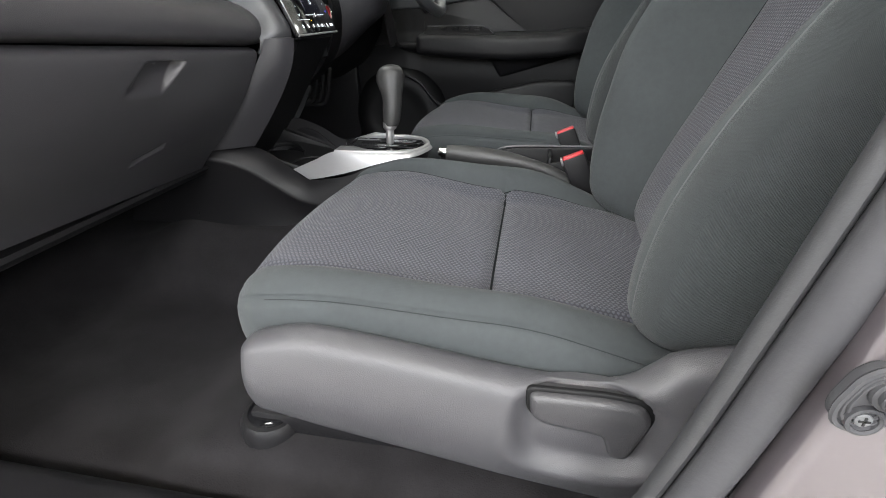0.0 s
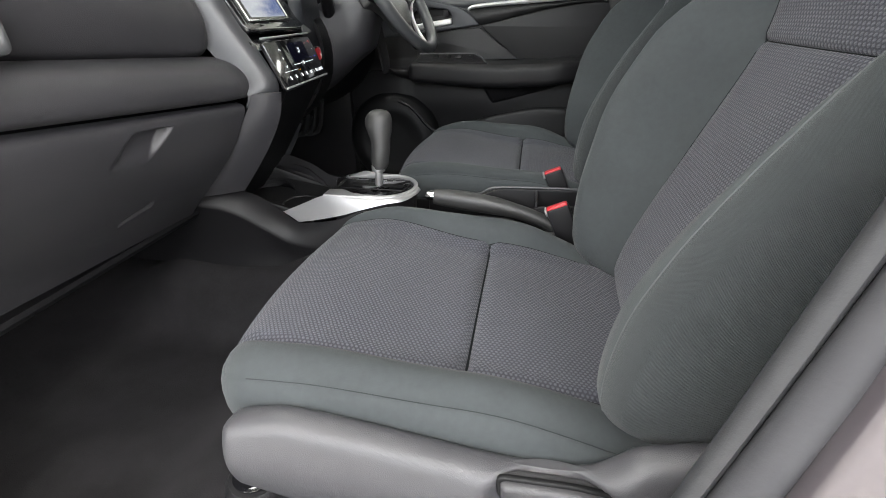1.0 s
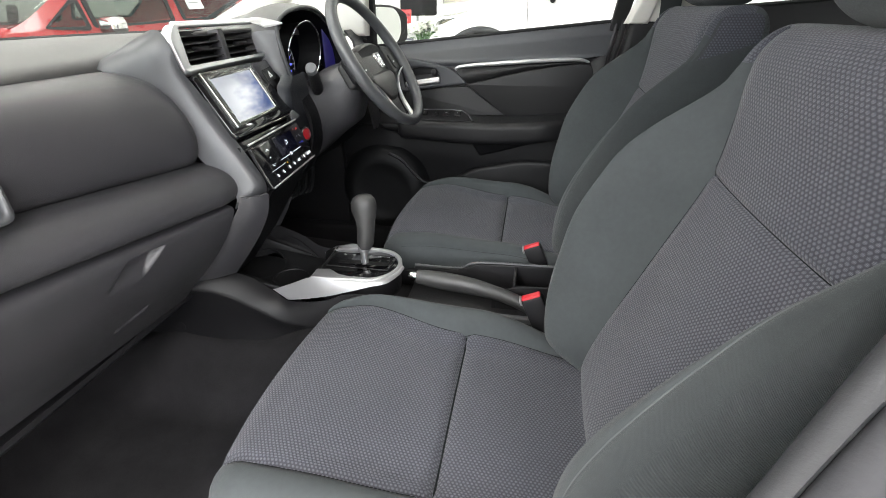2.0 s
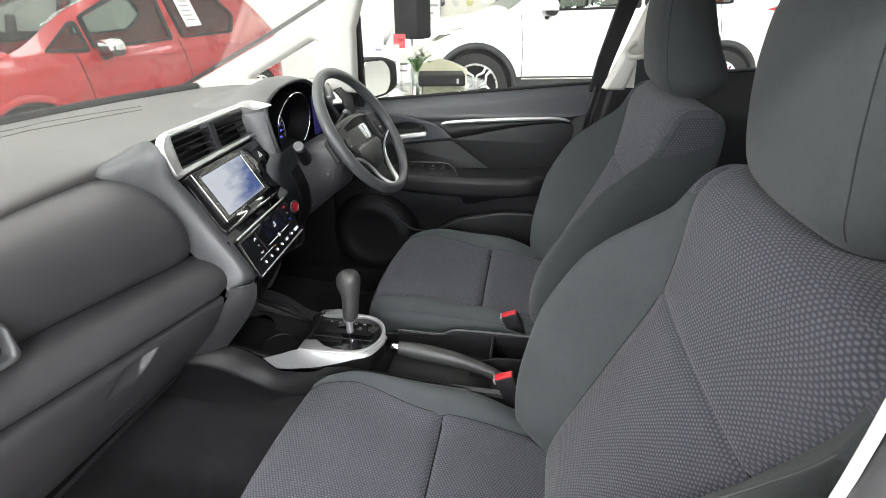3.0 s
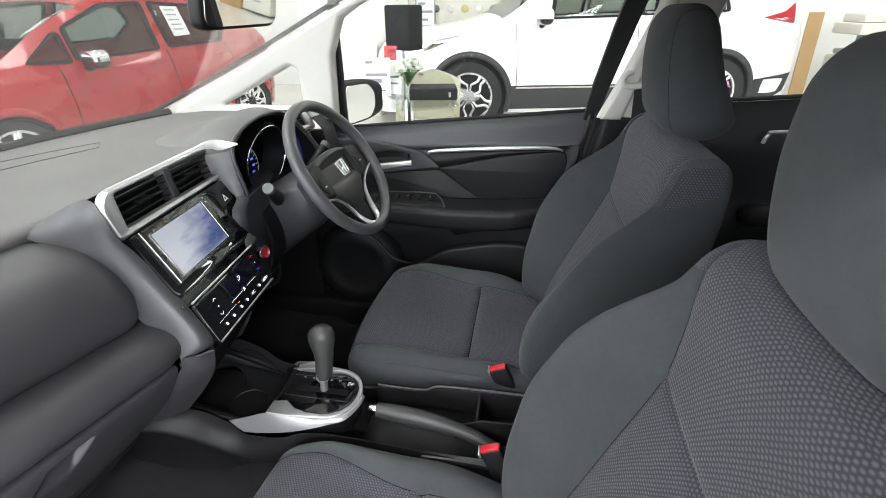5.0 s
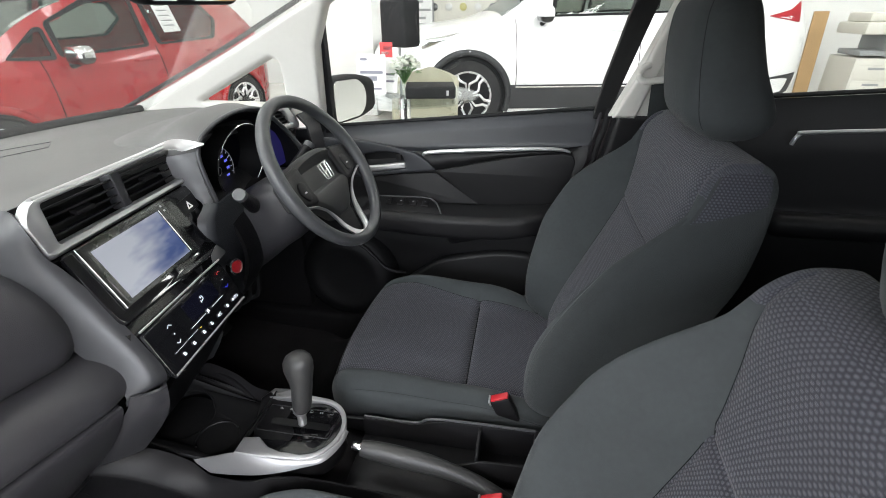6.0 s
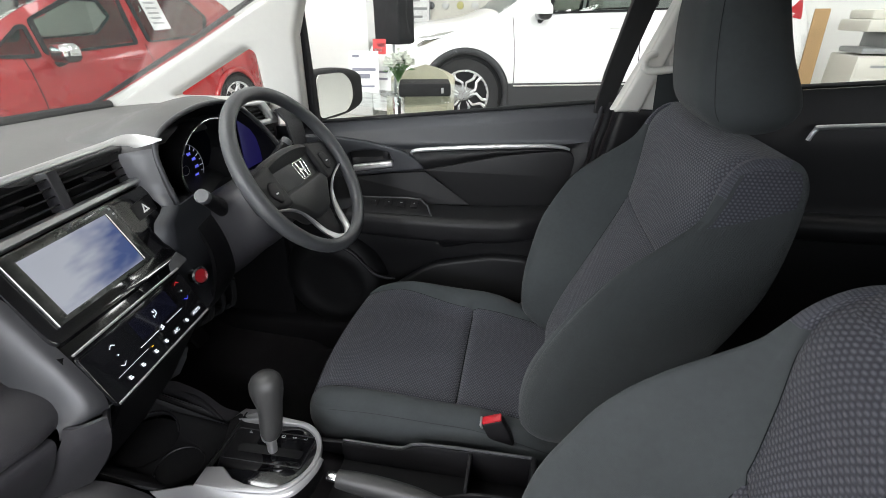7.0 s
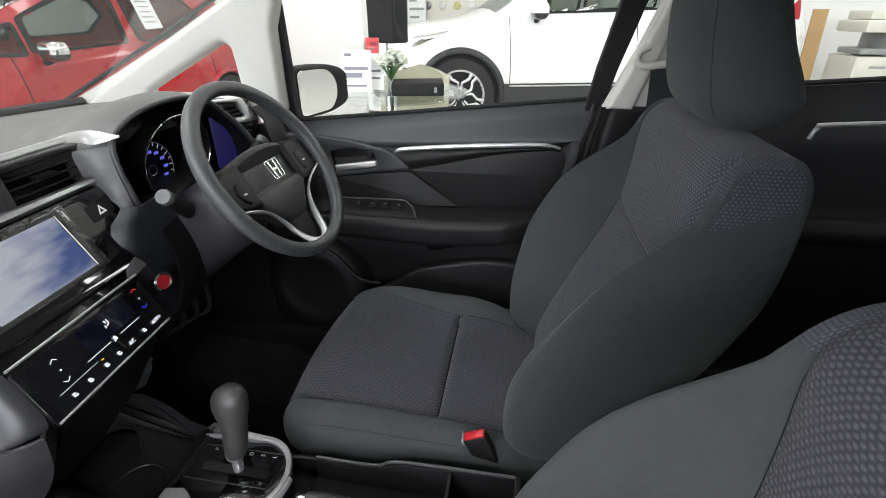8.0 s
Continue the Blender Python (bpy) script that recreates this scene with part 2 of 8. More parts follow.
WICKER = surface("pale_green_upholstery", (0.37, 0.36, 0.27), 0.8, var=0.15, var_scale=30, bump=0.5, bump_scale=150)
LEAF = surface("leaf_green", (0.07, 0.16, 0.04), 0.6, var=0.3, var_scale=40)
PETAL = surface("white_petal", (0.78, 0.80, 0.72), 0.7, var=0.06)
PINK_PETAL = surface("pink_petal", (0.62, 0.30, 0.50), 0.7, var=0.15)
# ---- shaping helpers ----
def finish(me, material, angle=40):
    me.materials.clear()
    me.materials.append(material)
    for p in me.polygons:
        p.use_smooth = True
    me.set_sharp_from_angle(angle=radians(angle))


def part(name, bm, material, parent=None, label="", angle=40):
    """Links a bmesh, or a mesh, as one mesh object under a thing."""
    if isinstance(bm, bmesh.types.BMesh):
        bmesh.ops.recalc_face_normals(bm, faces=bm.faces)
        me = bpy.data.meshes.new(name)
        bm.to_mesh(me)
        bm.free()
    else:
        me = bm
    finish(me, material, angle)
    ob = new(name, me)
    if parent:
        ob.parent = parent
        ob.matrix_parent_inverse = Matrix.Translation(parent.location).inverted()
    if label:
        tagged(ob, label)
    return ob


def thing(name, at, label, category, group="", kind=""):
    ob = new(name)
    ob.empty_display_size = 0.05
    ob.location = at
    return tagged(ob, label, category, group, kind)


def spline(pts, n):
    """n points along a smooth curve through pts (Catmull-Rom), evenly in its parameter."""
    P = [Vector(p) for p in pts]
    out = []
    for i in range(n):
        t = i / (n - 1) * (len(P) - 1)
        k = min(int(t), len(P) - 2)
        f = t - k
        a, b, c, d = P[max(k - 1, 0)], P[k], P[k + 1], P[min(k + 2, len(P) - 1)]
        out.append(0.5 * ((2 * b) + (c - a) * f + (2 * a - 5 * b + 4 * c - d) * f * f + (3 * b - a - 3 * c + d) * f ** 3))
    return out


def lerp_list(table, x):
    """Piecewise-linear value from a table of (x, value)."""
    if x <= table[0][0]:
        return table[0][1]
    for (x0, v0), (x1, v1) in zip(table, table[1:]):
        if x <= x1:
            return v0 + (v1 - v0) * (x - x0) / (x1 - x0)
    return table[-1][1]


def smooth_list(table, x):
    """As lerp_list, with eased steps."""
    if x <= table[0][0]:
        return table[0][1]
    for (x0, v0), (x1, v1) in zip(table, table[1:]):
        if x <= x1:
            f = (x - x0) / (x1 - x0)
            return v0 + (v1 - v0) * f * f * (3 - 2 * f)
    return table[-1][1]


def curve_list(table, x):
    """A smooth curve through a table of (x, value), with no steps."""
    if x <= table[0][0]:
        return table[0][1]
    n = len(table)
    tan = [(table[min(i + 1, n - 1)][1] - table[max(i - 1, 0)][1]) / (table[min(i + 1, n - 1)][0] - table[max(i - 1, 0)][0]) for i in range(n)]
    for i in range(n - 1):
        (x0, v0), (x1, v1) = table[i], table[i + 1]
        if x <= x1:
            w = x1 - x0
            f = (x - x0) / w
            return v0 * (1 + 2 * f) * (1 - f) ** 2 + tan[i] * w * f * (1 - f) ** 2 + v1 * f * f * (3 - 2 * f) + tan[i + 1] * w * f * f * (f - 1)
    return table[-1][1]


def box(bm, lo, hi, bevel=0.0, seg=2, m=None):
    """A box between two corners with rounded edges."""
    made = bmesh.ops.create_cube(bm, size=1.0)["verts"]
    c = [(a + b) / 2 for a, b in zip(lo, hi)]
    s = [abs(b - a) for a, b in zip(lo, hi)]
    for v in made:
        v.co = Vector((c[0] + v.co.x * s[0], c[1] + v.co.y * s[1], c[2] + v.co.z * s[2]))
    geom = made
    if bevel:
        edges = list({e for v in made for e in v.link_edges})
        r = bmesh.ops.bevel(bm, geom=edges, offset=bevel, segments=seg, profile=0.5, affect="EDGES")
        geom = list({v for f in r["faces"] for v in f.verts} | {v for v in made if v.is_valid})
    if m:
        bmesh.ops.transform(bm, matrix=m, verts=[v for v in geom if v.is_valid])
    return geom


def boxes(*specs):
    bm = bmesh.new()
    for s in specs:
        box(bm, *s)
    return bm


def sheet(f, us, vs, thick=0.0, closed_u=False):
    """A grid surface f(u, v), with thickness against its normals where wanted."""
    bm = bmesh.new()
    rows = [[bm.verts.new(f(u, v)) for u in us] for v in vs]
    nu = len(us)
    for a, b in zip(rows, rows[1:]):
        for i in range(nu if closed_u else nu - 1):
            j = (i + 1) % nu
            bm.faces.new((a[i], a[j], b[j], b[i]))
    if thick:
        bmesh.ops.recalc_face_normals(bm, faces=bm.faces)
        bmesh.ops.solidify(bm, geom=bm.faces[:], thickness=thick)
    return bm


def blade_loops(upper, lower, front, bulge, thick):
    """Loops of a slender blade between two edge lines, domed towards its front."""
    out = []
    for a, b in zip(upper, lower):
        dome = [a.lerp(b, v) + front * (bulge * math.sin(math.pi * v)) for v in steps(0, 1, 6)]
        out.append(dome + [b.lerp(a, 0.1) - front * thick, a.lerp(b, 0.1) - front * thick])
    return out


def loft(loops, caps=True):
    """A skin over closed loops that have one number of points."""
    bm = bmesh.new()
    rows = [[bm.verts.new(p) for p in l] for l in loops]
    n = len(rows[0])
    for a, b in zip(rows, rows[1:]):
        for i in range(n):
            j = (i + 1) % n
            bm.faces.new((a[i], a[j], b[j], b[i]))
    if caps:
        bm.faces.new(rows[0])
        bm.faces.new(rows[-1][::-1])
    return bm


def tube(pts, radius, n=10, closed=False, squash=1.0, up=(0, 0, 1)):
    """A rod along points; radius is a number or one for each point."""
    P = [Vector(p) for p in pts]
    loops = []
    side0 = None
    for i, p in enumerate(P):
        a = P[(i - 1) % len(P)] if (closed or i) else P[0]
        b = P[(i + 1) % len(P)] if (closed or i < len(P) - 1) else P[-1]
        d = (b - a).normalized()
        s = d.cross(Vector(up))
        if s.length < 1e-4:
            s = d.cross(Vector((1, 0, 0)))
        s.normalize()
        if side0 and s.dot(side0) < 0 and not closed:
            s = -s
        side0 = s
        u = s.cross(d)
        r = radius[i] if isinstance(radius, (list, tuple)) else radius
        loops.append([p + s * r * math.cos(t) + u * r * squash * math.sin(t) for t in [2 * math.pi * k / n for k in range(n)]])
    if closed:
        bm = loft(loops + [loops[0]], caps=False)
        bmesh.ops.remove_doubles(bm, verts=bm.verts, dist=1e-6)
        return bm
    return loft(loops)


def rounded_poly(pts, r, n=5):
    """A polygon in the plane with its corners rounded."""
    out = []
    P = [Vector(p) for p in pts]
    for i, p in enumerate(P):
        a, b = P[i - 1] - p, P[(i + 1) % len(P)] - p
        rr = min(r[i] if isinstance(r, (list, tuple)) else r, a.length * 0.45, b.length * 0.45)
        p0, p1 = p + a.normalized() * rr, p + b.normalized() * rr
        for k in range(n + 1):
            t = k / n
            out.append(p0 * (1 - t) ** 2 + p * 2 * t * (1 - t) + p1 * t * t)
    return out


def plate(outer, holes=(), thick=0.01, bevel=0.0, place=None, res=1):
    """A flat plate with holes: outlines in the plane (a, b), which place turns into the world's points from (a, b, c)."""
    cu = bpy.data.curves.new("outline", "CURVE")
    cu.dimensions, cu.fill_mode = "2D", "BOTH"
    cu.extrude, cu.bevel_depth, cu.bevel_resolution = max(thick / 2 - bevel, 0.0), bevel, res
    cu.offset = -bevel
    for loop in (outer, *holes):
        sp = cu.splines.new("POLY")
        sp.points.add(len(loop) - 1)
        for q, p in zip(sp.points, loop):
            q.co = (p[0], p[1], 0, 1)
        sp.use_cyclic_u = True
    ob = bpy.data.objects.new("outline", cu)
    me = bpy.data.meshes.new_from_object(ob)
    bpy.data.objects.remove(ob)
    bpy.data.curves.remove(cu)
    if place:
        for v in me.vertices:
            v.co = place(v.co.x, v.co.y, v.co.z)
    bm = bmesh.new()
    bm.from_mesh(me)
    bpy.data.meshes.remove(me)
    bmesh.ops.remove_doubles(bm, verts=bm.verts, dist=1e-5)
    return bm


def lathe(profile, n=24, axis="z", at=(0, 0, 0), m=None, caps=True):
    """A turned solid: profile of (radius, height) about an axis."""
    loops = []
    for r, h in profile:
        l = []
        for k in range(n):
            t = 2 * math.pi * k / n
            p = {"z": (r * math.cos(t), r * math.sin(t), h), "y": (r * math.cos(t), h, r * math.sin(t)), "x": (h, r * math.cos(t), r * math.sin(t))}[axis]
            q = Vector(p)
            l.append((m @ q) if m else q + Vector(at))
        loops.append(l)
    return loft(loops, caps)


def cushion_lines(half, r, marks, step):
    """Coordinates of the lines of a rounded block: dense round its edges, on every mark, and evenly between."""
    base = {-half, half} | {s * (half - r * (1 - math.cos(a))) for s in (-1, 1) for a in [math.pi / 2 * k / 6 for k in range(7)]}
    for mk in marks:
        base |= {mk, mk - 0.004, mk + 0.004, mk - 0.010, mk + 0.010}
    base = sorted(b for b in base if -half - 1e-6 <= b <= half + 1e-6)
    out = [base[0]]
    for b in base[1:]:
        if b - out[-1] < 0.0012:
            if b == base[-1]:
                out[-1] = b
            continue
        k = max(1, int((b - out[-1]) / step))
        a = out[-1]
        out += [a + (b - a) * i / k for i in range(1, k + 1)]
    return out


def rounded_block(hx, hy, hz, r, marks=((), (), ()), step=0.012):
    """Points and quads of a block with rounded edges. Each quad keeps the side it came from ('+x', '-z', ...) and its middle before rounding."""
    L = [cushion_lines(h, r, mk, step) for h, mk in zip((hx, hy, hz), marks)]
    H = (hx, hy, hz)
    index, pts, quads = {}, [], []

    def vert(p):
        key = tuple(round(c, 6) for c in p)
        if key not in index:
            q = Vector(p)
            core = Vector([max(-h + r, min(h - r, c)) for c, h in zip(p, H)])
            d = q - core
            index[key] = len(pts)
            # a side's outer rim is bent over by the same angle at which it leaves the core
            pts.append((q.copy(), core + d.normalized() * r if d.length > 1e-9 else q.copy()))
        return index[key]

    for ax in range(3):
        o1, o2 = [(1, 2), (2, 0), (0, 1)][ax]
        for s in (-1, 1):
            for a0, a1 in zip(L[o1], L[o1][1:]):
                for b0, b1 in zip(L[o2], L[o2][1:]):
                    q = []
                    for a, b in ((a0, b0), (a1, b0), (a1, b1), (a0, b1)):
                        p = [0, 0, 0]
                        p[ax], p[o1], p[o2] = s * H[ax], a, b
                        q.append(vert(p))
                    c = [0, 0, 0]
                    c[ax], c[o1], c[o2] = s * H[ax], (a0 + a1) / 2, (b0 + b1) / 2
                    quads.append((q if s > 0 else q[::-1], "+-"[s < 0] + "xyz"[ax], Vector(c)))
    return pts, quads


def split_block(block, shape, sort, parts, parent, uv=None):
    """Bends a rounded block by shape(flat point, round point) and links its quads as one mesh for each name that sort(side, middle) gives.
    parts: name -> (object name, material, label)."""
    pts, quads = block
    co = [shape(a, b) for a, b in pts]
    groups = {}
    for q, side, mid in quads:
        groups.setdefault(sort(side, mid), []).append((q, side))
    made = {}
    for key, faces in groups.items():
        if key is None:
            continue
        name, material, label = parts[key]
        used, verts, polys, uvs = {}, [], [], []
        for q, side in faces:
            f = []
            for i in q:
                if i not in used:
                    used[i] = len(verts)
                    verts.append(co[i])
                f.append(used[i])
                a = co[i]
                uvs.append((1.25 * pts[i][0].y, 0.92 * a.z + (0.95 if side[1] == "z" else 0.40) * a.x) if uv and side[1] != "y" else {"z": (a.x, a.y), "x": (a.y, a.z * 1.1), "y": (a.x, a.z)}[side[1]])
            polys.append(f)
        me = bpy.data.meshes.new(name)
        me.from_pydata(verts, [], polys)
        layer = me.uv_layers.new(name="UVMap")
        layer.data.foreach_set("uv", [c for w in uvs for c in w])
        made[key] = part(name, me, material, parent, label, angle=80)
    return made


def dent(d, width, depth):
    return -depth * math.exp(-(d / width) ** 2)


def steps(a, b, n):
    return [a + (b - a) * i / n for i in range(n + 1)]


# ---- the showroom ----
X0, X1, Y0, Y1, TOP = -8.0, 8.0, -6.0, 8.0, 3.4
bm = boxes(((X0 - 0.2, Y0 - 0.2, GROUND - 0.2), (X1 + 0.2, Y1 + 0.2, GROUND - 0.004)))
floor = tagged(part("floor", bm, GROUT), "pale polished tile floor of the showroom", "floor", kind="structure")
bm = boxes(((X0 - 0.2, Y0 - 0.2, TOP), (X1 + 0.2, Y1 + 0.2, TOP + 0.15)))
tagged(part("ceiling", bm, CEILING), "plain white showroom ceiling", "ceiling", kind="structure")
bm = boxes(((X0, Y1, GROUND), (X1, Y1 + 0.2, TOP)))
tagged(part("wall_north", bm, WALL), "white painted showroom wall with display boards", "wall", kind="structure")
bm = boxes(((X1, Y0, GROUND), (X1 + 0.2, Y1, TOP)))
tagged(part("wall_east", bm, WALL), "plain white painted showroom wall", "wall", kind="structure")
bm = boxes(((X0 - 0.2, 1.2, GROUND), (X0, Y1, TOP)), ((X0 - 0.2, Y0, GROUND), (X0, -4.2, TOP)), ((X0 - 0.2, -4.2, 3.15), (X0, 1.2, TOP)), ((X0 - 0.2, -4.2, GROUND), (X0, 1.2, 0.45)))
tagged(part("wall_west", bm, WALL), "white showroom wall with an added window opening", "wall", kind="structure")
bm = boxes(((X0, Y0 - 0.2, GROUND), (-5.2, Y0, TOP)), ((6.2, Y0 - 0.2, GROUND), (X1, Y0, TOP)), ((-5.2, Y0 - 0.2, 3.3), (6.2, Y0, TOP)), ((-5.2, Y0 - 0.2, GROUND), (6.2, Y0, 0.45)))
tagged(part("wall_south", bm, WALL), "white shop front wall with a long window", "wall", kind="structure")
bm = boxes(((-2.75, 5.35, GROUND), (-1.78, 6.3, TOP), 0.01))
tagged(part("wall_column", bm, WALL), "square white showroom column", "column", kind="structure")
# ---- front seats ----
def sstep(a, b, x):
    t = max(0.0, min(1.0, (x - a) / (b - a)))
    return t * t * (3 - 2 * t)


INSERT = 0.165
BACK_FRONT = [(0.46, 0.165), (0.55, 0.182), (0.62, 0.207), (0.70, 0.246), (0.78, 0.286), (0.85, 0.317), (0.92, 0.333), (1.00, 0.344), (1.06, 0.352)]
BACK_WIDTH = [(0.48, 0.222), (0.56, 0.240), (0.70, 0.252), (0.85, 0.252), (0.93, 0.244), (0.985, 0.230), (1.04, 0.212)]
BACK_PANEL = [(0.48, 0.118), (0.62, 0.126), (0.75, 0.150), (0.85, 0.168), (0.92, 0.190), (0.98, 0.208), (1.04, 0.200)]
BACK_RISE_FAR = [(0.48, 0.045), (0.60, 0.085), (0.68, 0.110), (0.755, 0.130), (0.81, 0.131), (0.86, 0.122), (0.905, 0.094), (0.945, 0.057), (0.98, 0.024), (1.01, 0.006), (1.03, 0.0)]
CUSHION_RISE = [(-0.36, 0.0), (-0.25, 0.022), (-0.15, 0.038), (-0.05, 0.046), (0.03, 0.041), (0.10, 0.022), (0.17, 0.0), (0.24, 0.0)]
BACK_RISE = [(0.48, 0.045), (0.60, 0.082), (0.67, 0.100), (0.74, 0.108), (0.81, 0.104), (0.87, 0.090), (0.92, 0.062), (0.97, 0.026), (1.01, 0.004), (1.03, 0.0)]


def front_seat(cy, side, label, ox=0.0, oz=0.0):
    """side: -1 where its outer side is at -y. ox, oz: how far it is slid back and raised."""
    seat = thing("front_seat", (0, cy, 0.30), label, "car seat", "front seats")

    # cushion
    def cushion(a, b):
        x, y = b.x - 0.050, b.y
        # towards the front the far seam runs out to the corner
        spread = 0.045 * sstep(-0.03, -0.25, x) * (min(y / INSERT, (0.235 - y) / (0.235 - INSERT)) if y > 0 else 0.0)
        up = max(0.0, min(1.0, (b.z + 0.075) / 0.15))
        z = 0.452 + b.z
        z += up * smooth_list([(-0.36, -0.006), (-0.24, 0.004), (-0.026, -0.015), (0.22, -0.035)], x)
        if b.z > 0.02:
            z += 0.005 * max(0, 1 - (y / INSERT) ** 2)
            z += (1.0 if y > 0 else 0.55) * max(0.0, curve_list(CUSHION_RISE, x)) * sstep(INSERT - 0.03, 0.200, abs(y))
            z += dent(abs(abs(y) - INSERT), 0.006, 0.008)
            if abs(y) < INSERT + 0.004:
                z += dent(x + 0.026, 0.006, 0.011)
        # the edge seam, and slightly full sides
        k = dent(b.z - 0.058, 0.005, 0.0035)
        if a.z < 0.074:
            y += k * (1 if y > 0 else -1) * (abs(a.y) > 0.2)
            x -= k * (a.x < -0.29)
        y *= 1 - 0.06 * sstep(-0.22, -0.36, x) - 0.10 * sstep(0.02, -0.075, b.z)
        x += 0.030 * sstep(0.0, -0.075, b.z) * (x < 0)
        x += 0.022 * (y / 0.23) ** 2 * sstep(-0.15, -0.34, x)
        return Vector((x + ox * 2, cy + y + spread, z + oz * 0.8))

    def sort_cushion(s, c):
        if s == "+z":
            if abs(c.y) < INSERT:
                return "front_panel" if c.x < 0.024 else "rear_panel"
            return "border_a" if c.y > 0 else "border_b"
        if s == "-x" and c.z > 0.058 and abs(c.y) < INSERT:
            return "front_panel"
        if s in ("+y", "-y", "-x"):
            return ("border_a" if c.y > 0 else "border_b") if c.z > 0.058 and not (s == "-x" and abs(c.y) < INSERT) else "skirt"
        return "skirt"

    block = rounded_block(0.295, 0.235, 0.075, 0.052, ((0.024, -0.25), (-INSERT, INSERT), (0.058,)), 0.013)
    split_block(block, cushion, sort_cushion, {
        "front_panel": ("cushion_front_panel", HONEY, "honeycomb-knit grey cloth panel"),
        "rear_panel": ("cushion_rear_panel", HONEY, "honeycomb-knit grey cloth panel"),
        "border_a": ("cushion_border", CLOTH_SMOOTH, "plain charcoal cloth border"),
        "border_b": ("cushion_border", CLOTH_SMOOTH, "plain charcoal cloth border"),
        "skirt": ("cushion_skirt", CLOTH_SMOOTH, "plain charcoal cloth skirt")}, seat)

    def rounded(p, half, r):
        """Where a point of the block's hull lies once its edges are rounded."""
        core = Vector([max(-h + r, min(h - r, q)) for q, h in zip(p, half)])
        d = Vector(p) - core
        return core + d.normalized() * r if d.length > r else Vector(p)

    HC = (0.295, 0.235, 0.075)
    for line in ([(x, -0.235, 0.062) for x in steps(0.22, -0.235, 24)], [(-0.295, y, 0.062) for y in steps(-0.17, 0.17, 16)]):
        part("edge_seam", tube([cushion(q, q) for q in [rounded(p, HC, 0.052) for p in line]], 0.0006, 6), SEAM, seat)
    part("cross_seam", tube([cushion(q, q) for q in [Vector((0.024, y, 0.075)) for y in steps(-INSERT, INSERT, 20)]], 0.0022, 6), THREAD, seat)
    for sd in (-1, 1):
        part("panel_seam", tube([cushion(q, q) for q in [rounded((x, sd * INSERT, 0.075), HC, 0.052) for x in steps(-0.28, 0.25, 30)]], 0.0008, 6), THREAD, seat)

    # backrest
    HB = 0.29

    def back(a, b):
        h = (b.z + HB) / (2 * HB)
        z = 0.485 + h * 0.557
        if abs(a.y) > 0.25:
            z += 0.035 * (b.x + 0.02) / 0.085 * math.exp(-((h - 0.80) / 0.12) ** 2)
        inner = curve_list(BACK_PANEL, z)
        wide = curve_list(BACK_WIDTH, z)
        ay = abs(b.y)
        yy = ay * inner / 0.12 if ay <= 0.12 else inner + (ay - 0.12) * (wide - inner) / 0.14
        frontness = max(0.0, min(1.0, 0.5 - b.x / 0.13))
        x = curve_list(BACK_FRONT, z) + (b.x + 0.065) * smooth_list([(0.48, 0.85), (0.7, 1.0), (1.03, 0.8)], z)
        x -= max(0.0, curve_list(BACK_RISE_FAR if b.y > 0 else BACK_RISE, z)) * sstep(inner - 0.008, inner + 0.060, yy) * frontness
        if frontness > 0.6:
            x += -dent(b.y + 0.215, 0.004, 0.002) * (abs(a.x + 0.065) < 0.002)
        if frontness > 0.75:
            x += -dent(ay - 0.12, 0.006, 0.009)
            if ay < 0.124:
                x += -dent(b.z - 0.090, 0.004, 0.007)
            x -= 0.006 * max(0, 1 - (ay / 0.12) ** 2)
        return Vector((x + ox, cy + math.copysign(yy, b.y), z + oz))

    def sort_back(s, c):
        if s == "-x" or s == "+z":
            if abs(c.y) < 0.12 and (s == "-x" or c.x < 0.03):
                return "upper" if (s == "+z" or c.z > 0.090) else "lower"
            if s == "+z":
                return "upper" if c.x < 0.03 else "shoulder"
            if abs(c.y) > 0.215 and c.z < 0.205:
                return "bolster_a" if c.y > 0 else "side_b"
            return "upper" if c.z > 0.235 else ("bolster_a" if c.y > 0 else "bolster_b")
        if s in ("+y", "-y"):
            if c.z > 0.205 and c.x > -0.05:
                return "patch_a" if s == "+y" else "patch_b"
            return "side_a" if s == "+y" else "side_b"
        return "rear"

    block = rounded_block(0.065, 0.26, HB, 0.050, ((-0.050,), (-0.215, -0.12, 0.12, 0.215), (0.090, 0.205)), 0.013)
    split_block(block, back, sort_back, {
        "upper": ("backrest_upper_panel", HONEY, "honeycomb-knit grey cloth panel"),
        "lower": ("backrest_lower_panel", HONEY, "honeycomb-knit grey cloth panel"),
        "bolster_a": ("backrest_bolster", CLOTH_SMOOTH, "plain charcoal cloth bolster"),
        "bolster_b": ("backrest_bolster", CLOTH_SMOOTH, "plain charcoal cloth bolster"),
        "shoulder": ("backrest_shoulder", CLOTH_SMOOTH, ""),
        "patch_a": ("shoulder_patch", HONEY_FINE, "honeycomb-knit shoulder patch"),
        "patch_b": ("shoulder_patch", HONEY_FINE, "honeycomb-knit shoulder patch"),
        "side_a": ("backrest_side", CLOTH, "fine-ribbed charcoal cloth side"),
        "side_b": ("backrest_side", CLOTH, "fine-ribbed charcoal cloth side"),
        "rear": ("backrest_rear", CLOTH, "")}, seat, True)

    HBK = (0.065, 0.26, HB)
    for sd in (-1, 1):
        if sd < 0:
            part("side_piping", tube([back(q, q) for q in [rounded((-0.065, sd * 0.215, z), HBK, 0.05) for z in steps(-0.26, 0.205, 64)]], 0.0010, 6), PIPING, seat, "pale piping seam")
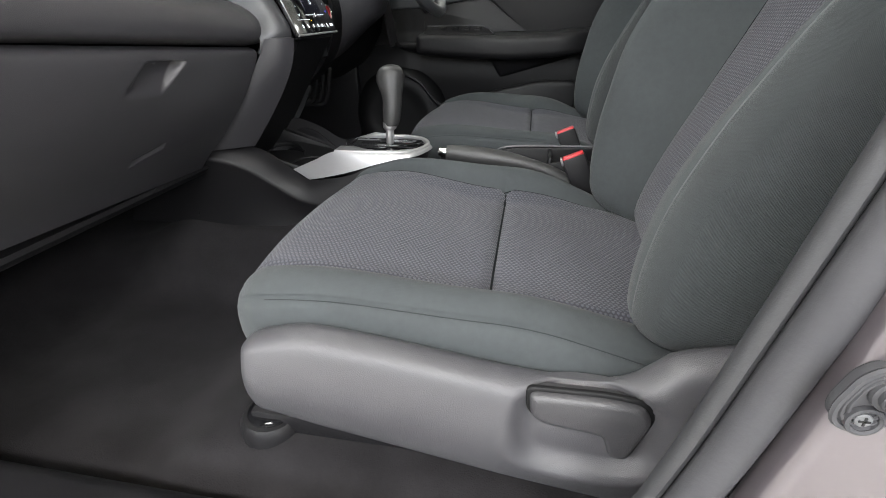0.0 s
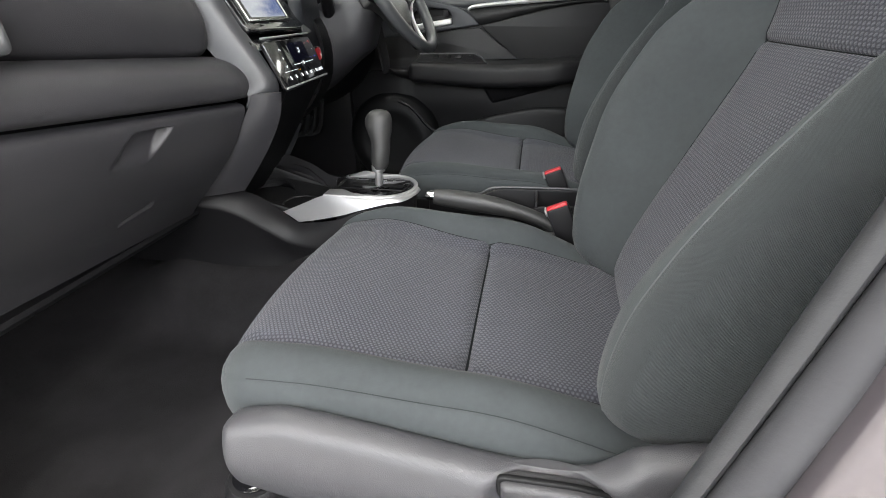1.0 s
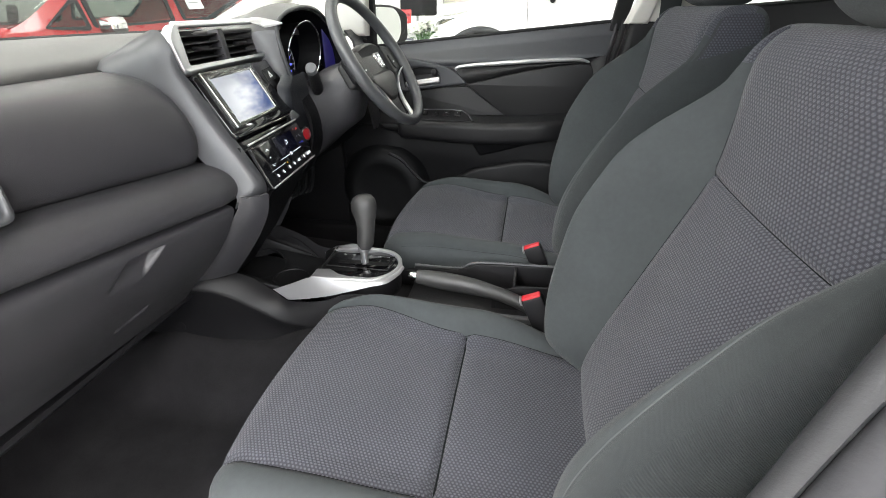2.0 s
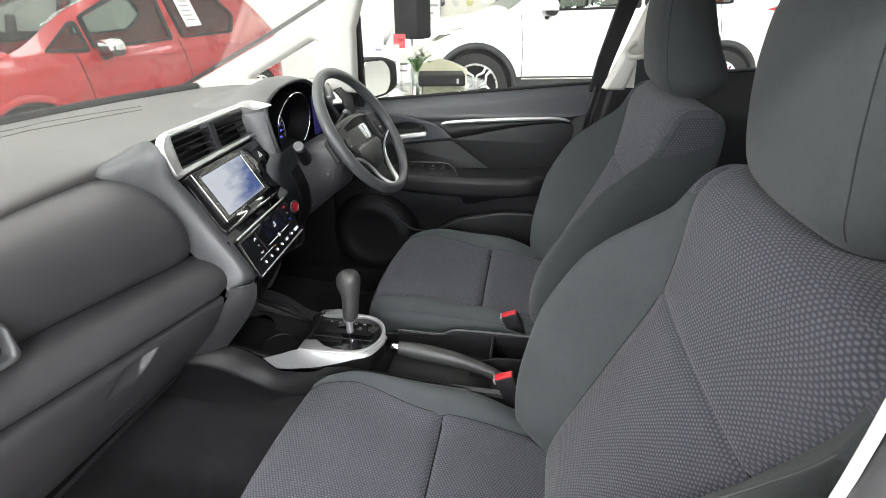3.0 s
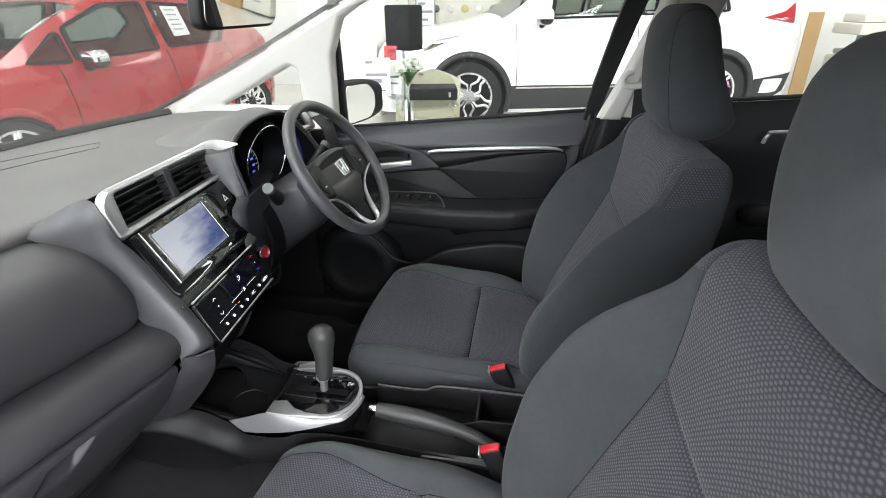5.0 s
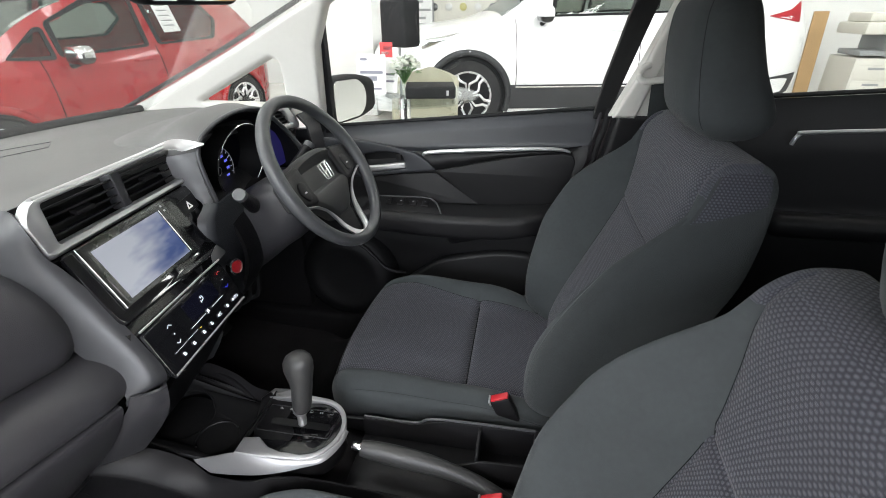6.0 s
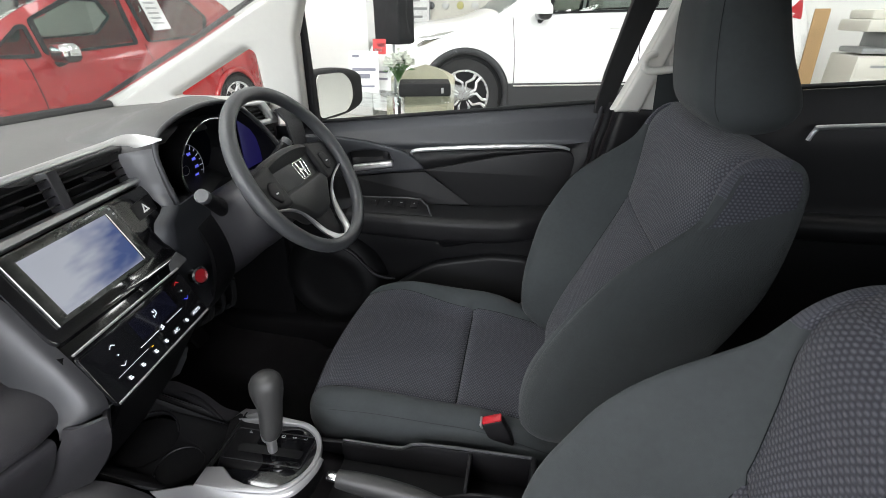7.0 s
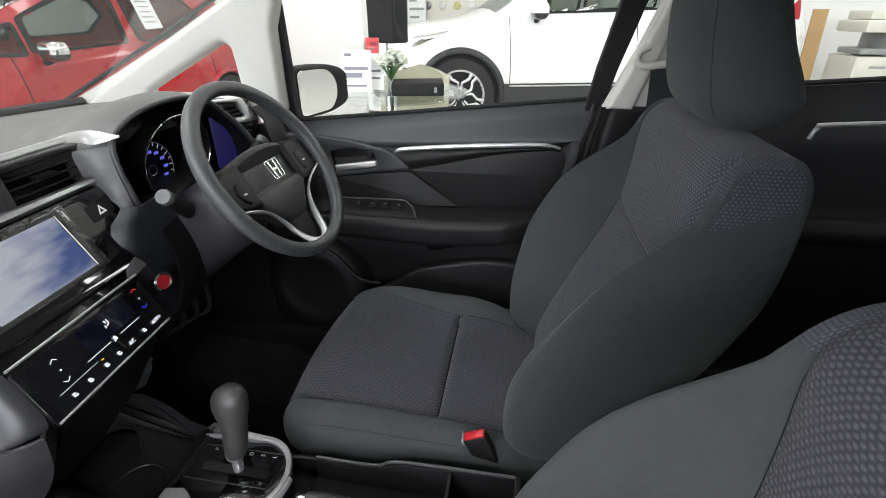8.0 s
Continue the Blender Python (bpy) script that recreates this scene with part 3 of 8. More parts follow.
        part("panel_seam", tube([back(q, q) for q in [Vector((-0.065, sd * 0.12, z)) for z in steps(-0.24, 0.232, 36)]], 0.0007, 6), THREAD, seat)
    part("cross_seam", tube([back(q, q) for q in [Vector((-0.065, y, 0.090)) for y in steps(-0.12, 0.12, 16)]], 0.0010, 6), THREAD, seat)

    # headrest on two posts
    def head(a, b):
        h = (b.z + 0.120) / 0.240
        front = curve_list([(0.0, 0.352), (0.25, 0.333), (0.55, 0.322), (0.8, 0.321), (1.0, 0.328)], h)
        rear = curve_list([(0.0, 0.478), (0.2, 0.474), (0.5, 0.438), (0.8, 0.414), (1.0, 0.404)], h)
        x = front + (b.x + 0.055) / 0.110 * (rear - front) + 0.012 * (b.y / 0.116) ** 2
        y = b.y * (0.88 + 0.12 * sstep(1.05, 0.5, h)) * (0.90 + 0.10 * sstep(-0.02, 0.35, h))
        return Vector((x + ox, cy + y, 1.160 + b.z + oz))

    def sort_head(s, c):
        if s in ("+y", "-y"):
            return "side" + s
        return "front" if abs(c.y) < 0.104 else ("side+y" if c.y > 0 else "side-y")

    block = rounded_block(0.055, 0.116, 0.120, 0.047, ((), (-0.104, 0.104), ()), 0.011)
    split_block(block, head, sort_head, {"front": ("headrest_front", CLOTH_SMOOTH, "charcoal cloth headrest"),
                                         "side+y": ("headrest_side", CLOTH_SMOOTH, ""), "side-y": ("headrest_side", CLOTH_SMOOTH, "")}, seat)
    for s in (-1, 1):
        line = [(-0.055, s * 0.104, z) for z in steps(-0.110, 0.115, 26)] + [(x, s * 0.104, 0.120) for x in steps(-0.050, 0.050, 12)]
        part("headrest_seam", tube([head(q, q) for q in [rounded(p, (0.055, 0.116, 0.120), 0.047) for p in line]], 0.0007, 6), SEAM, seat)
        part("headrest_post", tube([(0.420 + ox, cy + s * 0.065, 0.99 + oz), (0.423 + ox, cy + s * 0.065, 1.06 + oz)], 0.006, 10), CHROME, seat)
        part("post_guide", lathe([(0.013, 1.020), (0.016, 1.024), (0.016, 1.040), (0.010, 1.046)], 14, at=(0.420 + ox, cy + s * 0.065, oz - 0.008)), BLACK_PLASTIC, seat)

    # moulded side cover with the height lever in its recess
    so = side

    def cover(a, b):
        u = b.x * 1.09 + 0.02
        h = (b.z + 0.075) / 0.15
        lo = lerp_list([(-0.28, 0.405), (-0.2, 0.385), (0.0, 0.350), (0.12, 0.333), (0.32, 0.335)], u)
        hi = curve_list([(-0.28, 0.490), (-0.25, 0.500), (-0.208, 0.509), (-0.138, 0.504), (-0.07, 0.495), (0.02, 0.483), (0.086, 0.482), (0.116, 0.491), (0.135, 0.508), (0.150, 0.523), (0.213, 0.541), (0.34, 0.565)], u)
        z = lo + (hi - lo) * h
        out = b.y + 0.012 * math.sin(math.pi * max(0, min(1, h)))
        # recess for the lever
        d = (abs((u - 0.081) / 0.070) ** 3 + abs((z - 0.437) / 0.050) ** 3) ** (1 / 3) - 1
        if b.y > 0:
            out -= 0.017 * sstep(0.10, -0.22, d)
            out += 0.002 * math.exp(-((d - 0.18) / 0.12) ** 2)
            out -= 0.022 * sstep(0.22, 0.34, u)
        return Vector((u + ox, cy + so * (0.249 + out), z + oz))

    block = rounded_block(0.275, 0.019, 0.075, 0.018, ((), (), ()), 0.007)
    split_block(block, cover, lambda s, c: "all", {"all": ("side_cover", SEAT_PLASTIC, "satin dark-grey moulded plastic side cover")}, seat)

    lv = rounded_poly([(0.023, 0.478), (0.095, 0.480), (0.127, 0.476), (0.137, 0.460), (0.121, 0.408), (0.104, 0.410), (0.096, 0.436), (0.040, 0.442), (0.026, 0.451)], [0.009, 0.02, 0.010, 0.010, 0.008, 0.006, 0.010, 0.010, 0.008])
    # black plate stands in for the shaded gap round the lever
    part("lever_shade_plate", plate([(0.081 + 1.07 * (p[0] - 0.081), 0.446 + 1.12 * (p[1] - 0.446)) for p in lv][::so], (), 0.006, 0.002, lambda a, b, c: Vector((a + ox, cy + so * (0.264 + c), b + oz)), 2), VENT_BLACK, seat, "black plate for the shaded gap round the lever")
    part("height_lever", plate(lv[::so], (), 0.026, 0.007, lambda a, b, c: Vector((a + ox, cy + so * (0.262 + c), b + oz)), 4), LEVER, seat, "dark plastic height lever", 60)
    # inner side cover, rail and front foot
    part("inner_cover", boxes(((-0.24, cy - so * 0.19, 0.35), (0.22, cy - so * 0.222, 0.44), 0.012)), BLACK_PLASTIC, seat)
    for s in (-1, 1):
        part("seat_rail", boxes(((-0.32, cy + s * 0.20 - 0.022, 0.315), (0.30, cy + s * 0.20 + 0.022, 0.345), 0.004)), BLACK_PLASTIC, seat)
        foot = part("rail_foot", lathe([(0.042, 0.290), (0.042, 0.322), (0.036, 0.332), (0.020, 0.333)], 20, at=(-0.300, cy + s * 0.205, 0)), BLACK_PLASTIC, seat)
        part("rail_washer", lathe([(0.030, 0.331), (0.030, 0.335), (0.026, 0.337), (0.018, 0.336)], 28, at=(-0.300, cy + s * 0.205, 0)), GLOSS_BLACK, foot)
        part("rail_bolt", lathe([(0.019, 0.335), (0.019, 0.340), (0.0125, 0.341), (0.0125, 0.350), (0.008, 0.352)], 6, at=(-0.300, cy + s * 0.205, 0)), CHROME, foot)
        part("paint_mark", lathe([(0.006, 0.3515), (0.005, 0.3530), (0.001, 0.3532)], 8, at=(-0.302, cy + s * 0.205 - 0.003, 0)), GREEN_MARK, foot, "green paint mark")
    part("under_frame", boxes(((-0.26, cy - 0.18, 0.335), (0.24, cy + 0.18, 0.40), 0.01)), BLACK_PLASTIC, seat)
    return seat


front_seat(-0.347, -1, "charcoal cloth front seat with honeycomb panels and a side height lever")
front_seat(0.345, 1, "charcoal cloth driver's seat with honeycomb panels, beside the console", 0.018, 0.022)


def belt_buckle(at, lean, label):
    b = thing("belt_buckle", at, label, "seat belt buckle", "belt buckles")
    m = Matrix.Translation(at) @ pose(0, 0, 0, 0, lean, 0)
    bm = bmesh.new()
    box(bm, (-0.020, -0.011, -0.105), (0.022, 0.011, 0.0), 0.005, 2, m)
    part("buckle_body", bm, BLACK_PLASTIC, b)
    bm = bmesh.new()
    box(bm, (-0.018, -0.0085, -0.006), (0.020, 0.0085, 0.003), 0.003, 2, m)
    part("release_button", bm, RED_BUTTON, b, "red release button")
    bm = bmesh.new()
    box(bm, (-0.0225, -0.0115, -0.010), (-0.0185, 0.0115, 0.002), 0.0015, 1, m)
    part("button_rim", bm, SILVER, b)
    bm = bmesh.new()
    box(bm, (-0.0040, -0.006, -0.22), (0.004, 0.006, -0.10), 0.001, 1, m)
    part("stalk", bm, BLACK_PLASTIC, b)
    return b


belt_buckle((0.086, -0.100, 0.566), -24, "black seat belt buckle with red button beside the passenger seat")
belt_buckle((0.085, 0.128, 0.562), -24, "black seat belt buckle with red button beside the driver's seat")
# ---- dashboard ----
dash = thing("dashboard", (-0.8, 0, 0.5), "dark grey moulded dashboard with silver vent trim and glove box", "dashboard")


def profile_skin(name, prof, y_of, ys, material, label="", n=60, thick=0.006, shift=None):
    """A moulding: a profile of (x, z) carried along y; shift(s, y) moves it."""
    P = spline([(p[0], 0, p[1]) for p in prof], n)

    def f(i, y):
        p = P[i]
        dx, dz = shift(i / (n - 1), y) if shift else (0, 0)
        return Vector((p.x + dx, y, p.z + dz))
    return part(name, sheet(f, range(n), ys, thick), material, dash, label, 60)


# upper skin from the windscreen to the crease and the vents
def top_shift(s, y):
    w = sstep(0.35, 0.9, s)
    dx = -0.05 * (y / 0.75) ** 2 * (1 - w)
    dx += w * (0.05 * sstep(-0.2, -0.7, y) + 0.085 * sstep(-0.17, -0.08, y) * 0.9)
    dz = w * (0.045 * sstep(-0.20, -0.02, y) - 0.02 * sstep(-0.3, -0.7, y)) - 0.012 * (y / 0.75) ** 2
    return dx + 0.10 * (y / 0.75) ** 2 * (1 - s), dz


TOP_PROFILE = [(-1.21, 0.985), (-1.05, 1.003), (-0.90, 1.015), (-0.76, 1.012), (-0.68, 0.998), (-0.655, 0.984), (-0.66, 0.96)]
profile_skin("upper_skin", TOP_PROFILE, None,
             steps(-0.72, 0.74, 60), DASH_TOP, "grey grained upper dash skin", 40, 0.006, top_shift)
def dash_top(x, y):
    """Height of the upper skin at a place of the plan."""
    P = spline([(p[0], 0, p[1]) for p in TOP_PROFILE], 40)
    best = min(range(40), key=lambda i: abs(P[i].x + top_shift(i / 39, y)[0] - x))
    return P[best].z + top_shift(best / 39, y)[1]


lid_line = [(-0.960, -0.45), (-0.950, -0.20), (-0.930, -0.03), (-0.855, 0.200), (-0.895, 0.245), (-1.000, 0.060), (-1.03, -0.15), (-1.035, -0.45)]
part("lid_gap", tube([(x, y, dash_top(x, y) + 0.001) for x, y in [(a[0] + (b[0] - a[0]) * t, a[1] + (b[1] - a[1]) * t) for a, b in zip(lid_line, lid_line[1:]) for t in (0, 0.25, 0.5, 0.75)]], 0.0006, 6), DASH_PAD, dash)
part("screen_seal", tube([(-1.168 + 0.10 * (y / 0.68) ** 2, y, 0.996) for y in steps(-0.70, 0.70, 20)], 0.012, 8), RUBBER, dash, "black windscreen seal")
part("airbag_seam", boxes(((-0.80, -0.60, 1.008), (-0.796, -0.16, 1.0125))), THREAD, dash)


# dark pad, ledge, glove box: the passenger's side
def pad_shift(s, y):
    k = sstep(-0.45, -0.72, y)
    e = sstep(-0.18, -0.142, y)
    w = max(0.0, -0.15 - y) * sstep(0.0, 0.9, s)
    return 0.02 * k * (1 - s) - 0.17 * w - 0.025 * e * math.sin(math.pi * s), -0.012 * k * (1 - s) + 0.065 * w - 0.02 * e * (1 - 2 * s)


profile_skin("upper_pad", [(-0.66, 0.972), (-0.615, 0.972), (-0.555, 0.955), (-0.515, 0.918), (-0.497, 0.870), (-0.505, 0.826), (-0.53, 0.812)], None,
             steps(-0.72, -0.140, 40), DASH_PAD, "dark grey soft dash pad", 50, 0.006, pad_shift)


def ledge_shift(s, y):
    e = sstep(-0.20, -0.150, y)
    w = max(0.0, -0.15 - y)
    return -0.012 * e - 0.17 * w, 0.065 * w


profile_skin("lower_ledge", [(-0.53, 0.818), (-0.490, 0.816), (-0.456, 0.800), (-0.440, 0.776), (-0.447, 0.755), (-0.48, 0.748)], None,
             steps(-0.72, -0.150, 36), DASH_PAD, "dark grey dash ledge", 40, 0.006, ledge_shift)

GLOVE = [(-0.470, 0.746), (-0.458, 0.738), (-0.468, 0.712), (-0.500, 0.660), (-0.545, 0.606), (-0.590, 0.560), (-0.618, 0.528)]
GP = spline([(p[0], 0, p[1]) for p in GLOVE], 170)


def glove_face(i, y):
    p = GP[i]
    # finger recess of the latch: deep under its upper edge, running out below
    edge = -0.320 + 0.9 * (p.z - 0.728)
    k = 0.014 * sstep(0.684, 0.720, p.z) * sstep(0.731, 0.726, p.z) * sstep(edge - 0.068, edge - 0.048, y) * sstep(edge + 0.002, edge - 0.005, y)
    d2 = max(abs(y + 0.345) - 0.026, abs(p.z - 0.600 - 0.30 * (y + 0.345)) - 0.003)
    k += 0.005 * sstep(0.003, -0.002, d2)
    w = max(0.0, -0.15 - y) * (1 - 0.75 * i / 169)
    return Vector((p.x - k - 0.17 * w, y, p.z + 0.3 * k + 0.065 * w))


part("glove_box_lid", sheet(glove_face, range(170), steps(-0.70, -0.46, 24) + steps(-0.458, -0.30, 90) + steps(-0.295, -0.168, 26), 0.008), DASH_PAD, dash, "dark grey glove box lid with a finger latch", 60)
LOWP = spline([(-0.622, 0, 0.530), (-0.632, 0, 0.520), (-0.66, 0, 0.514), (-0.76, 0, 0.505), (-0.95, 0, 0.50)], 24)
part("lower_panel", sheet(lambda i, y: Vector((LOWP[i].x, y, LOWP[i].z)), range(24), steps(-0.72, -0.15, 20), 0.008), BLACK_PLASTIC, dash, "black lower dash panel")

# gunmetal cheek between the pad and the centre stack, and the dark cheek under it
CHEEK_IN = spline([(-0.668, -0.166, 0.983), (-0.635, -0.146, 1.000), (-0.592, -0.132, 1.024), (-0.552, -0.136, 1.034), (-0.528, -0.143, 1.012), (-0.521, -0.138, 0.972), (-0.512, -0.129, 0.948), (-0.490, -0.118, 0.900), (-0.465, -0.116, 0.855), (-0.440, -0.116, 0.815), (-0.418, -0.118, 0.775), (-0.424, -0.120, 0.750), (-0.455, -0.120, 0.738)], 64)
CHEEK_OUT = spline([(-0.670, -0.169, 0.979), (-0.650, -0.171, 0.975), (-0.625, -0.170, 0.966), (-0.600, -0.168, 0.952), (-0.575, -0.167, 0.930), (-0.548, -0.163, 0.890), (-0.515, -0.159, 0.832), (-0.477, -0.157, 0.788), (-0.454, -0.163, 0.760), (-0.460, -0.163, 0.736)], 64)
part("cheek_trim", sheet(lambda i, v: CHEEK_IN[i].lerp(CHEEK_OUT[i], v) + Vector((0.8, -0.2, 0.6)) * 0.016 * min(1, i / 16) * math.sin(math.pi * v), range(64), steps(0, 1, 16), 0.006), GREY_TRIM, dash, "satin gunmetal trim cheek", 60)
LC_L = spline([(-0.446, -0.163, 0.759), (-0.462, -0.164, 0.728), (-0.500, -0.164, 0.684), (-0.560, -0.162, 0.622), (-0.622, -0.159, 0.558)], 30)
LC_R = spline([(-0.405, -0.136, 0.760), (-0.414, -0.134, 0.722), (-0.442, -0.124, 0.676), (-0.482, -0.114, 0.624), (-0.536, -0.104, 0.560)], 30)


def lower_cheek(i, v):
    if v <= 1:
        return LC_L[i].lerp(LC_R[i], v) + Vector((0.5, -0.8, 0.2)) * 0.010 * math.sin(math.pi * v)
    return LC_R[i] + Vector((-0.055, 0.055, -0.01)) * (v - 1)


part("lower_cheek", sheet(lower_cheek, range(30), steps(0, 0.9, 10) + [0.95, 1.0, 1.1, 1.4, 2.0], 0.005), DASH_PAD, dash, "dark grey lower dash cheek", 50)

# ---- centre stack: a face that turns a little to the driver ----
STACK = [(1.045, -0.548), (0.968, -0.536), (0.955, -0.526), (0.862, -0.471), (0.842, -0.447), (0.762, -0.413), (0.70, -0.42)]


def on_stack(y, z, proud=0.0):
    x = lerp_list([(a, b) for a, b in reversed(STACK)], z)
    e = 0.004
    x2 = lerp_list([(a, b) for a, b in reversed(STACK)], z - e)
    nrm = Vector((e, 0.085 * e, (x2 - x))).normalized()
    return Vector((x - 0.085 * (y + 0.1), y, z)) + nrm * proud


def stack_plate(name, outline, thick, material, parent, proud=0.0, holes=(), bevel=0.001, label=""):
    return part(name, plate(outline, holes, thick, bevel, lambda a, b, c: on_stack(a, b, proud + c)), material, parent, label)


part("stack_body", sheet(lambda y, z: on_stack(y, z, -0.010), steps(-0.125, 0.118, 10), [0.875, 0.862, 0.842, 0.8, 0.762, 0.752], 0.008), GLOSS_BLACK, dash, "black centre stack")
part("stack_body", sheet(lambda y, z: on_stack(y, z, -0.010), steps(-0.125, 0.205, 10), [0.962, 0.955, 0.9, 0.880], 0.008), GLOSS_BLACK, dash, "black centre stack")
# vents: silver frame, dark ducts, vanes and a thick middle post
frame_out = rounded_poly([(-0.134, 0.960), (0.190, 0.9615), (0.201, 0.974), (-0.114, 0.975), (-0.112, 1.0335), (0.172, 1.0335), (0.174, 1.0405), (-0.122, 1.041), (-0.144, 1.018)], [0.012, 0.002, 0.002, 0.007, 0.007, 0.001, 0.001, 0.012, 0.012])
vent = stack_plate("vent_frame", frame_out, 0.020, SILVER, dash, 0.006, (), 0.003, "satin silver vent frame")
part("vent_duct", sheet(lambda y, z: on_stack(y, z, -0.030), steps(-0.118, 0.176, 6), steps(0.967, 1.032, 4), 0.004), VENT_BLACK, dash)
for y0, y1 in ((-0.110, 0.030), (0.048, 0.174)):
    for k in range(4):
        z = 0.985 + 0.0125 * k
        part("vent_vane", sheet(lambda y, w: on_stack(y, z + 0.2 * w, w), steps(y0, y1, 3), (-0.030, 0.000), 0.0026), BLACK_PLASTIC, vent)
    ym = (y0 + y1) / 2
    part("vent_tab", boxes((tuple(on_stack(ym - 0.016, 0.999, -0.006) - Vector((0.004, 0, 0.002))), tuple(on_stack(ym + 0.016, 1.001, 0.004) + Vector((0.004, 0, 0.002))), 0.002)), BLACK_PLASTIC, vent)
part("vent_post", plate(rounded_poly([(0.030, 0.972), (0.048, 0.972), (0.048, 1.030), (0.030, 1.030)], 0.002), (), 0.024, 0.002, lambda a, b, c: on_stack(a, b, c - 0.008)), DASH_PAD, vent)
# satin panel from the vents to the instrument hood, and the pointed silver end over it
CH_A = [(0.905, -0.502, 0.180), (0.925, -0.516, 0.179), (0.945, -0.540, 0.183), (0.965, -0.556, 0.180), (0.985, -0.562, 0.173), (1.010, -0.566, 0.172), (1.030, -0.562, 0.174)]
CH_B = [(0.905, -0.498, 0.186), (0.925, -0.507, 0.190), (0.945, -0.513, 0.193), (0.965, -0.517, 0.194), (0.985, -0.519, 0.195), (1.010, -0.521, 0.202), (1.030, -0.526, 0.226)]


def hood_side(z, v):
    p = Vector((smooth_list([(q[0], q[1]) for q in CH_A], z), smooth_list([(q[0], q[2]) for q in CH_A], z), z))
    q = Vector((smooth_list([(q[0], q[1]) for q in CH_B], z), smooth_list([(q[0], q[2]) for q in CH_B], z), z))
    return p.lerp(q, v) + Vector((0.5, -1, 0.2)) * 0.005 * math.sin(math.pi * v)


part("hood_cheek", sheet(hood_side, steps(0.905, 1.018, 28), steps(0, 1, 10), 0.004), HOOD_TRIM, dash, "satin grey panel beside the instrument hood, paled as if lit", 60)
TU_ = spline([(-0.562, 0.140, 1.0440), (-0.560, 0.178, 1.0475), (-0.545, 0.198, 1.0460), (-0.509, 0.210, 1.0370)], 14)
TL_ = spline([(-0.555, 0.140, 1.0385), (-0.546, 0.170, 1.0335), (-0.535, 0.184, 1.0270), (-0.507, 0.208, 1.0345)], 14)
tip = loft(blade_loops(TU_, TL_, Vector((0.5, -0.6, 0.6)).normalized(), 0.002, 0.003))
bmesh.ops.recalc_face_normals(tip, faces=tip.faces)
part("silver_tip", tip, SILVER, dash, "pointed satin silver end", 60)
part("frame_upper_edge", tube([on_stack(y, 1.0405, 0.010) for y in steps(-0.118, 0.172, 12)], 0.004, 8), SILVER, dash)
# gloss panel with the screen
stack_plate("gloss_panel", rounded_poly([(-0.120, 0.852), (0.118, 0.848), (0.136, 0.852), (0.135, 0.874), (0.152, 0.896), (0.214, 0.914), (0.222, 0.958), (-0.122, 0.958)], [0.010, 0.004, 0.004, 0.006, 0.010, 0.006, 0.010, 0.010]), 0.010, GLOSS_BLACK, dash, 0.002, (), 0.002, "gloss black audio panel")
head_unit = thing("head_unit", (-0.505, 0.0, 0.91), "lit touch screen with creased film on its bezel", "touch screen")
FILM = surface("creased_film_on_glass", (0.034, 0.036, 0.033), 0.16, coat=0.8, var=0.6, var_scale=45, bump=0.6, bump_scale=60)


def screen_glow():
    """The start picture on the screen: a pale, blue and white blur."""
    m = bpy.data.materials.new("screen_picture")
    m.use_nodes = True
    nt = m.node_tree
    b = nt.nodes["Principled BSDF"]
    co = nt.nodes.new("ShaderNodeTexCoord")
    mp = nt.nodes.new("ShaderNodeMapping")
    mp.inputs["Scale"].default_value = (5, 8, 26)
    mp.inputs["Rotation"].default_value = (0.35, 0, 0)
    nz = node(nt, "ShaderNodeTexNoise", Scale=1.0, Detail=3.0)
    rp = nt.nodes.new("ShaderNodeValToRGB")
    rp.color_ramp.elements[0].position, rp.color_ramp.elements[0].color = 0.30, (0.03, 0.085, 0.30, 1)
    rp.color_ramp.elements[1].position, rp.color_ramp.elements[1].color = 0.58, (0.66, 0.70, 0.76, 1)
    nt.links.new(co.outputs["Object"], mp.inputs[0])
    nt.links.new(mp.outputs[0], nz.inputs["Vector"])
    # paler towards the passenger's end
    sx = nt.nodes.new("ShaderNodeSeparateXYZ")
    mr = node(nt, "ShaderNodeMapRange")
    mr.inputs["From Min"].default_value, mr.inputs["From Max"].default_value = -0.09, 0.05
    mr.inputs["To Min"].default_value, mr.inputs["To Max"].default_value = 0.20, -0.12
    sm = nt.nodes.new("ShaderNodeMath")
    nt.links.new(co.outputs["Object"], sx.inputs[0])
    nt.links.new(sx.outputs[1], mr.inputs["Value"])
    nt.links.new(nz.outputs["Fac"], sm.inputs[0])
    nt.links.new(mr.outputs[0], sm.inputs[1])
    nt.links.new(sm.outputs[0], rp.inputs[0])
    nt.links.new(rp.outputs[0], b.inputs["Emission Color"])
    b.inputs["Base Color"].default_value = (0.05, 0.05, 0.06, 1)
    b.inputs["Roughness"].default_value = 0.2
    b.inputs["Emission Strength"].default_value = 0.55
    return m


SCREEN = screen_glow()
sc_o = [(-0.102, 0.864), (0.094, 0.864), (0.094, 0.957), (-0.102, 0.957)]
sc_i = [(-0.083, 0.872), (0.072, 0.872), (0.072, 0.946), (-0.083, 0.946)]
part("bezel", plate(rounded_poly(sc_o, 0.003), [sc_i], 0.004, 0.0008, lambda a, b, c: on_stack(a, b, 0.009 + c)), FILM, head_unit, "bezel under creased clear film")
part("screen", plate(sc_i, (), 0.002, 0, lambda a, b, c: on_stack(a, b, 0.0085 + c)), SCREEN, head_unit, "lit screen with a pale blue picture")
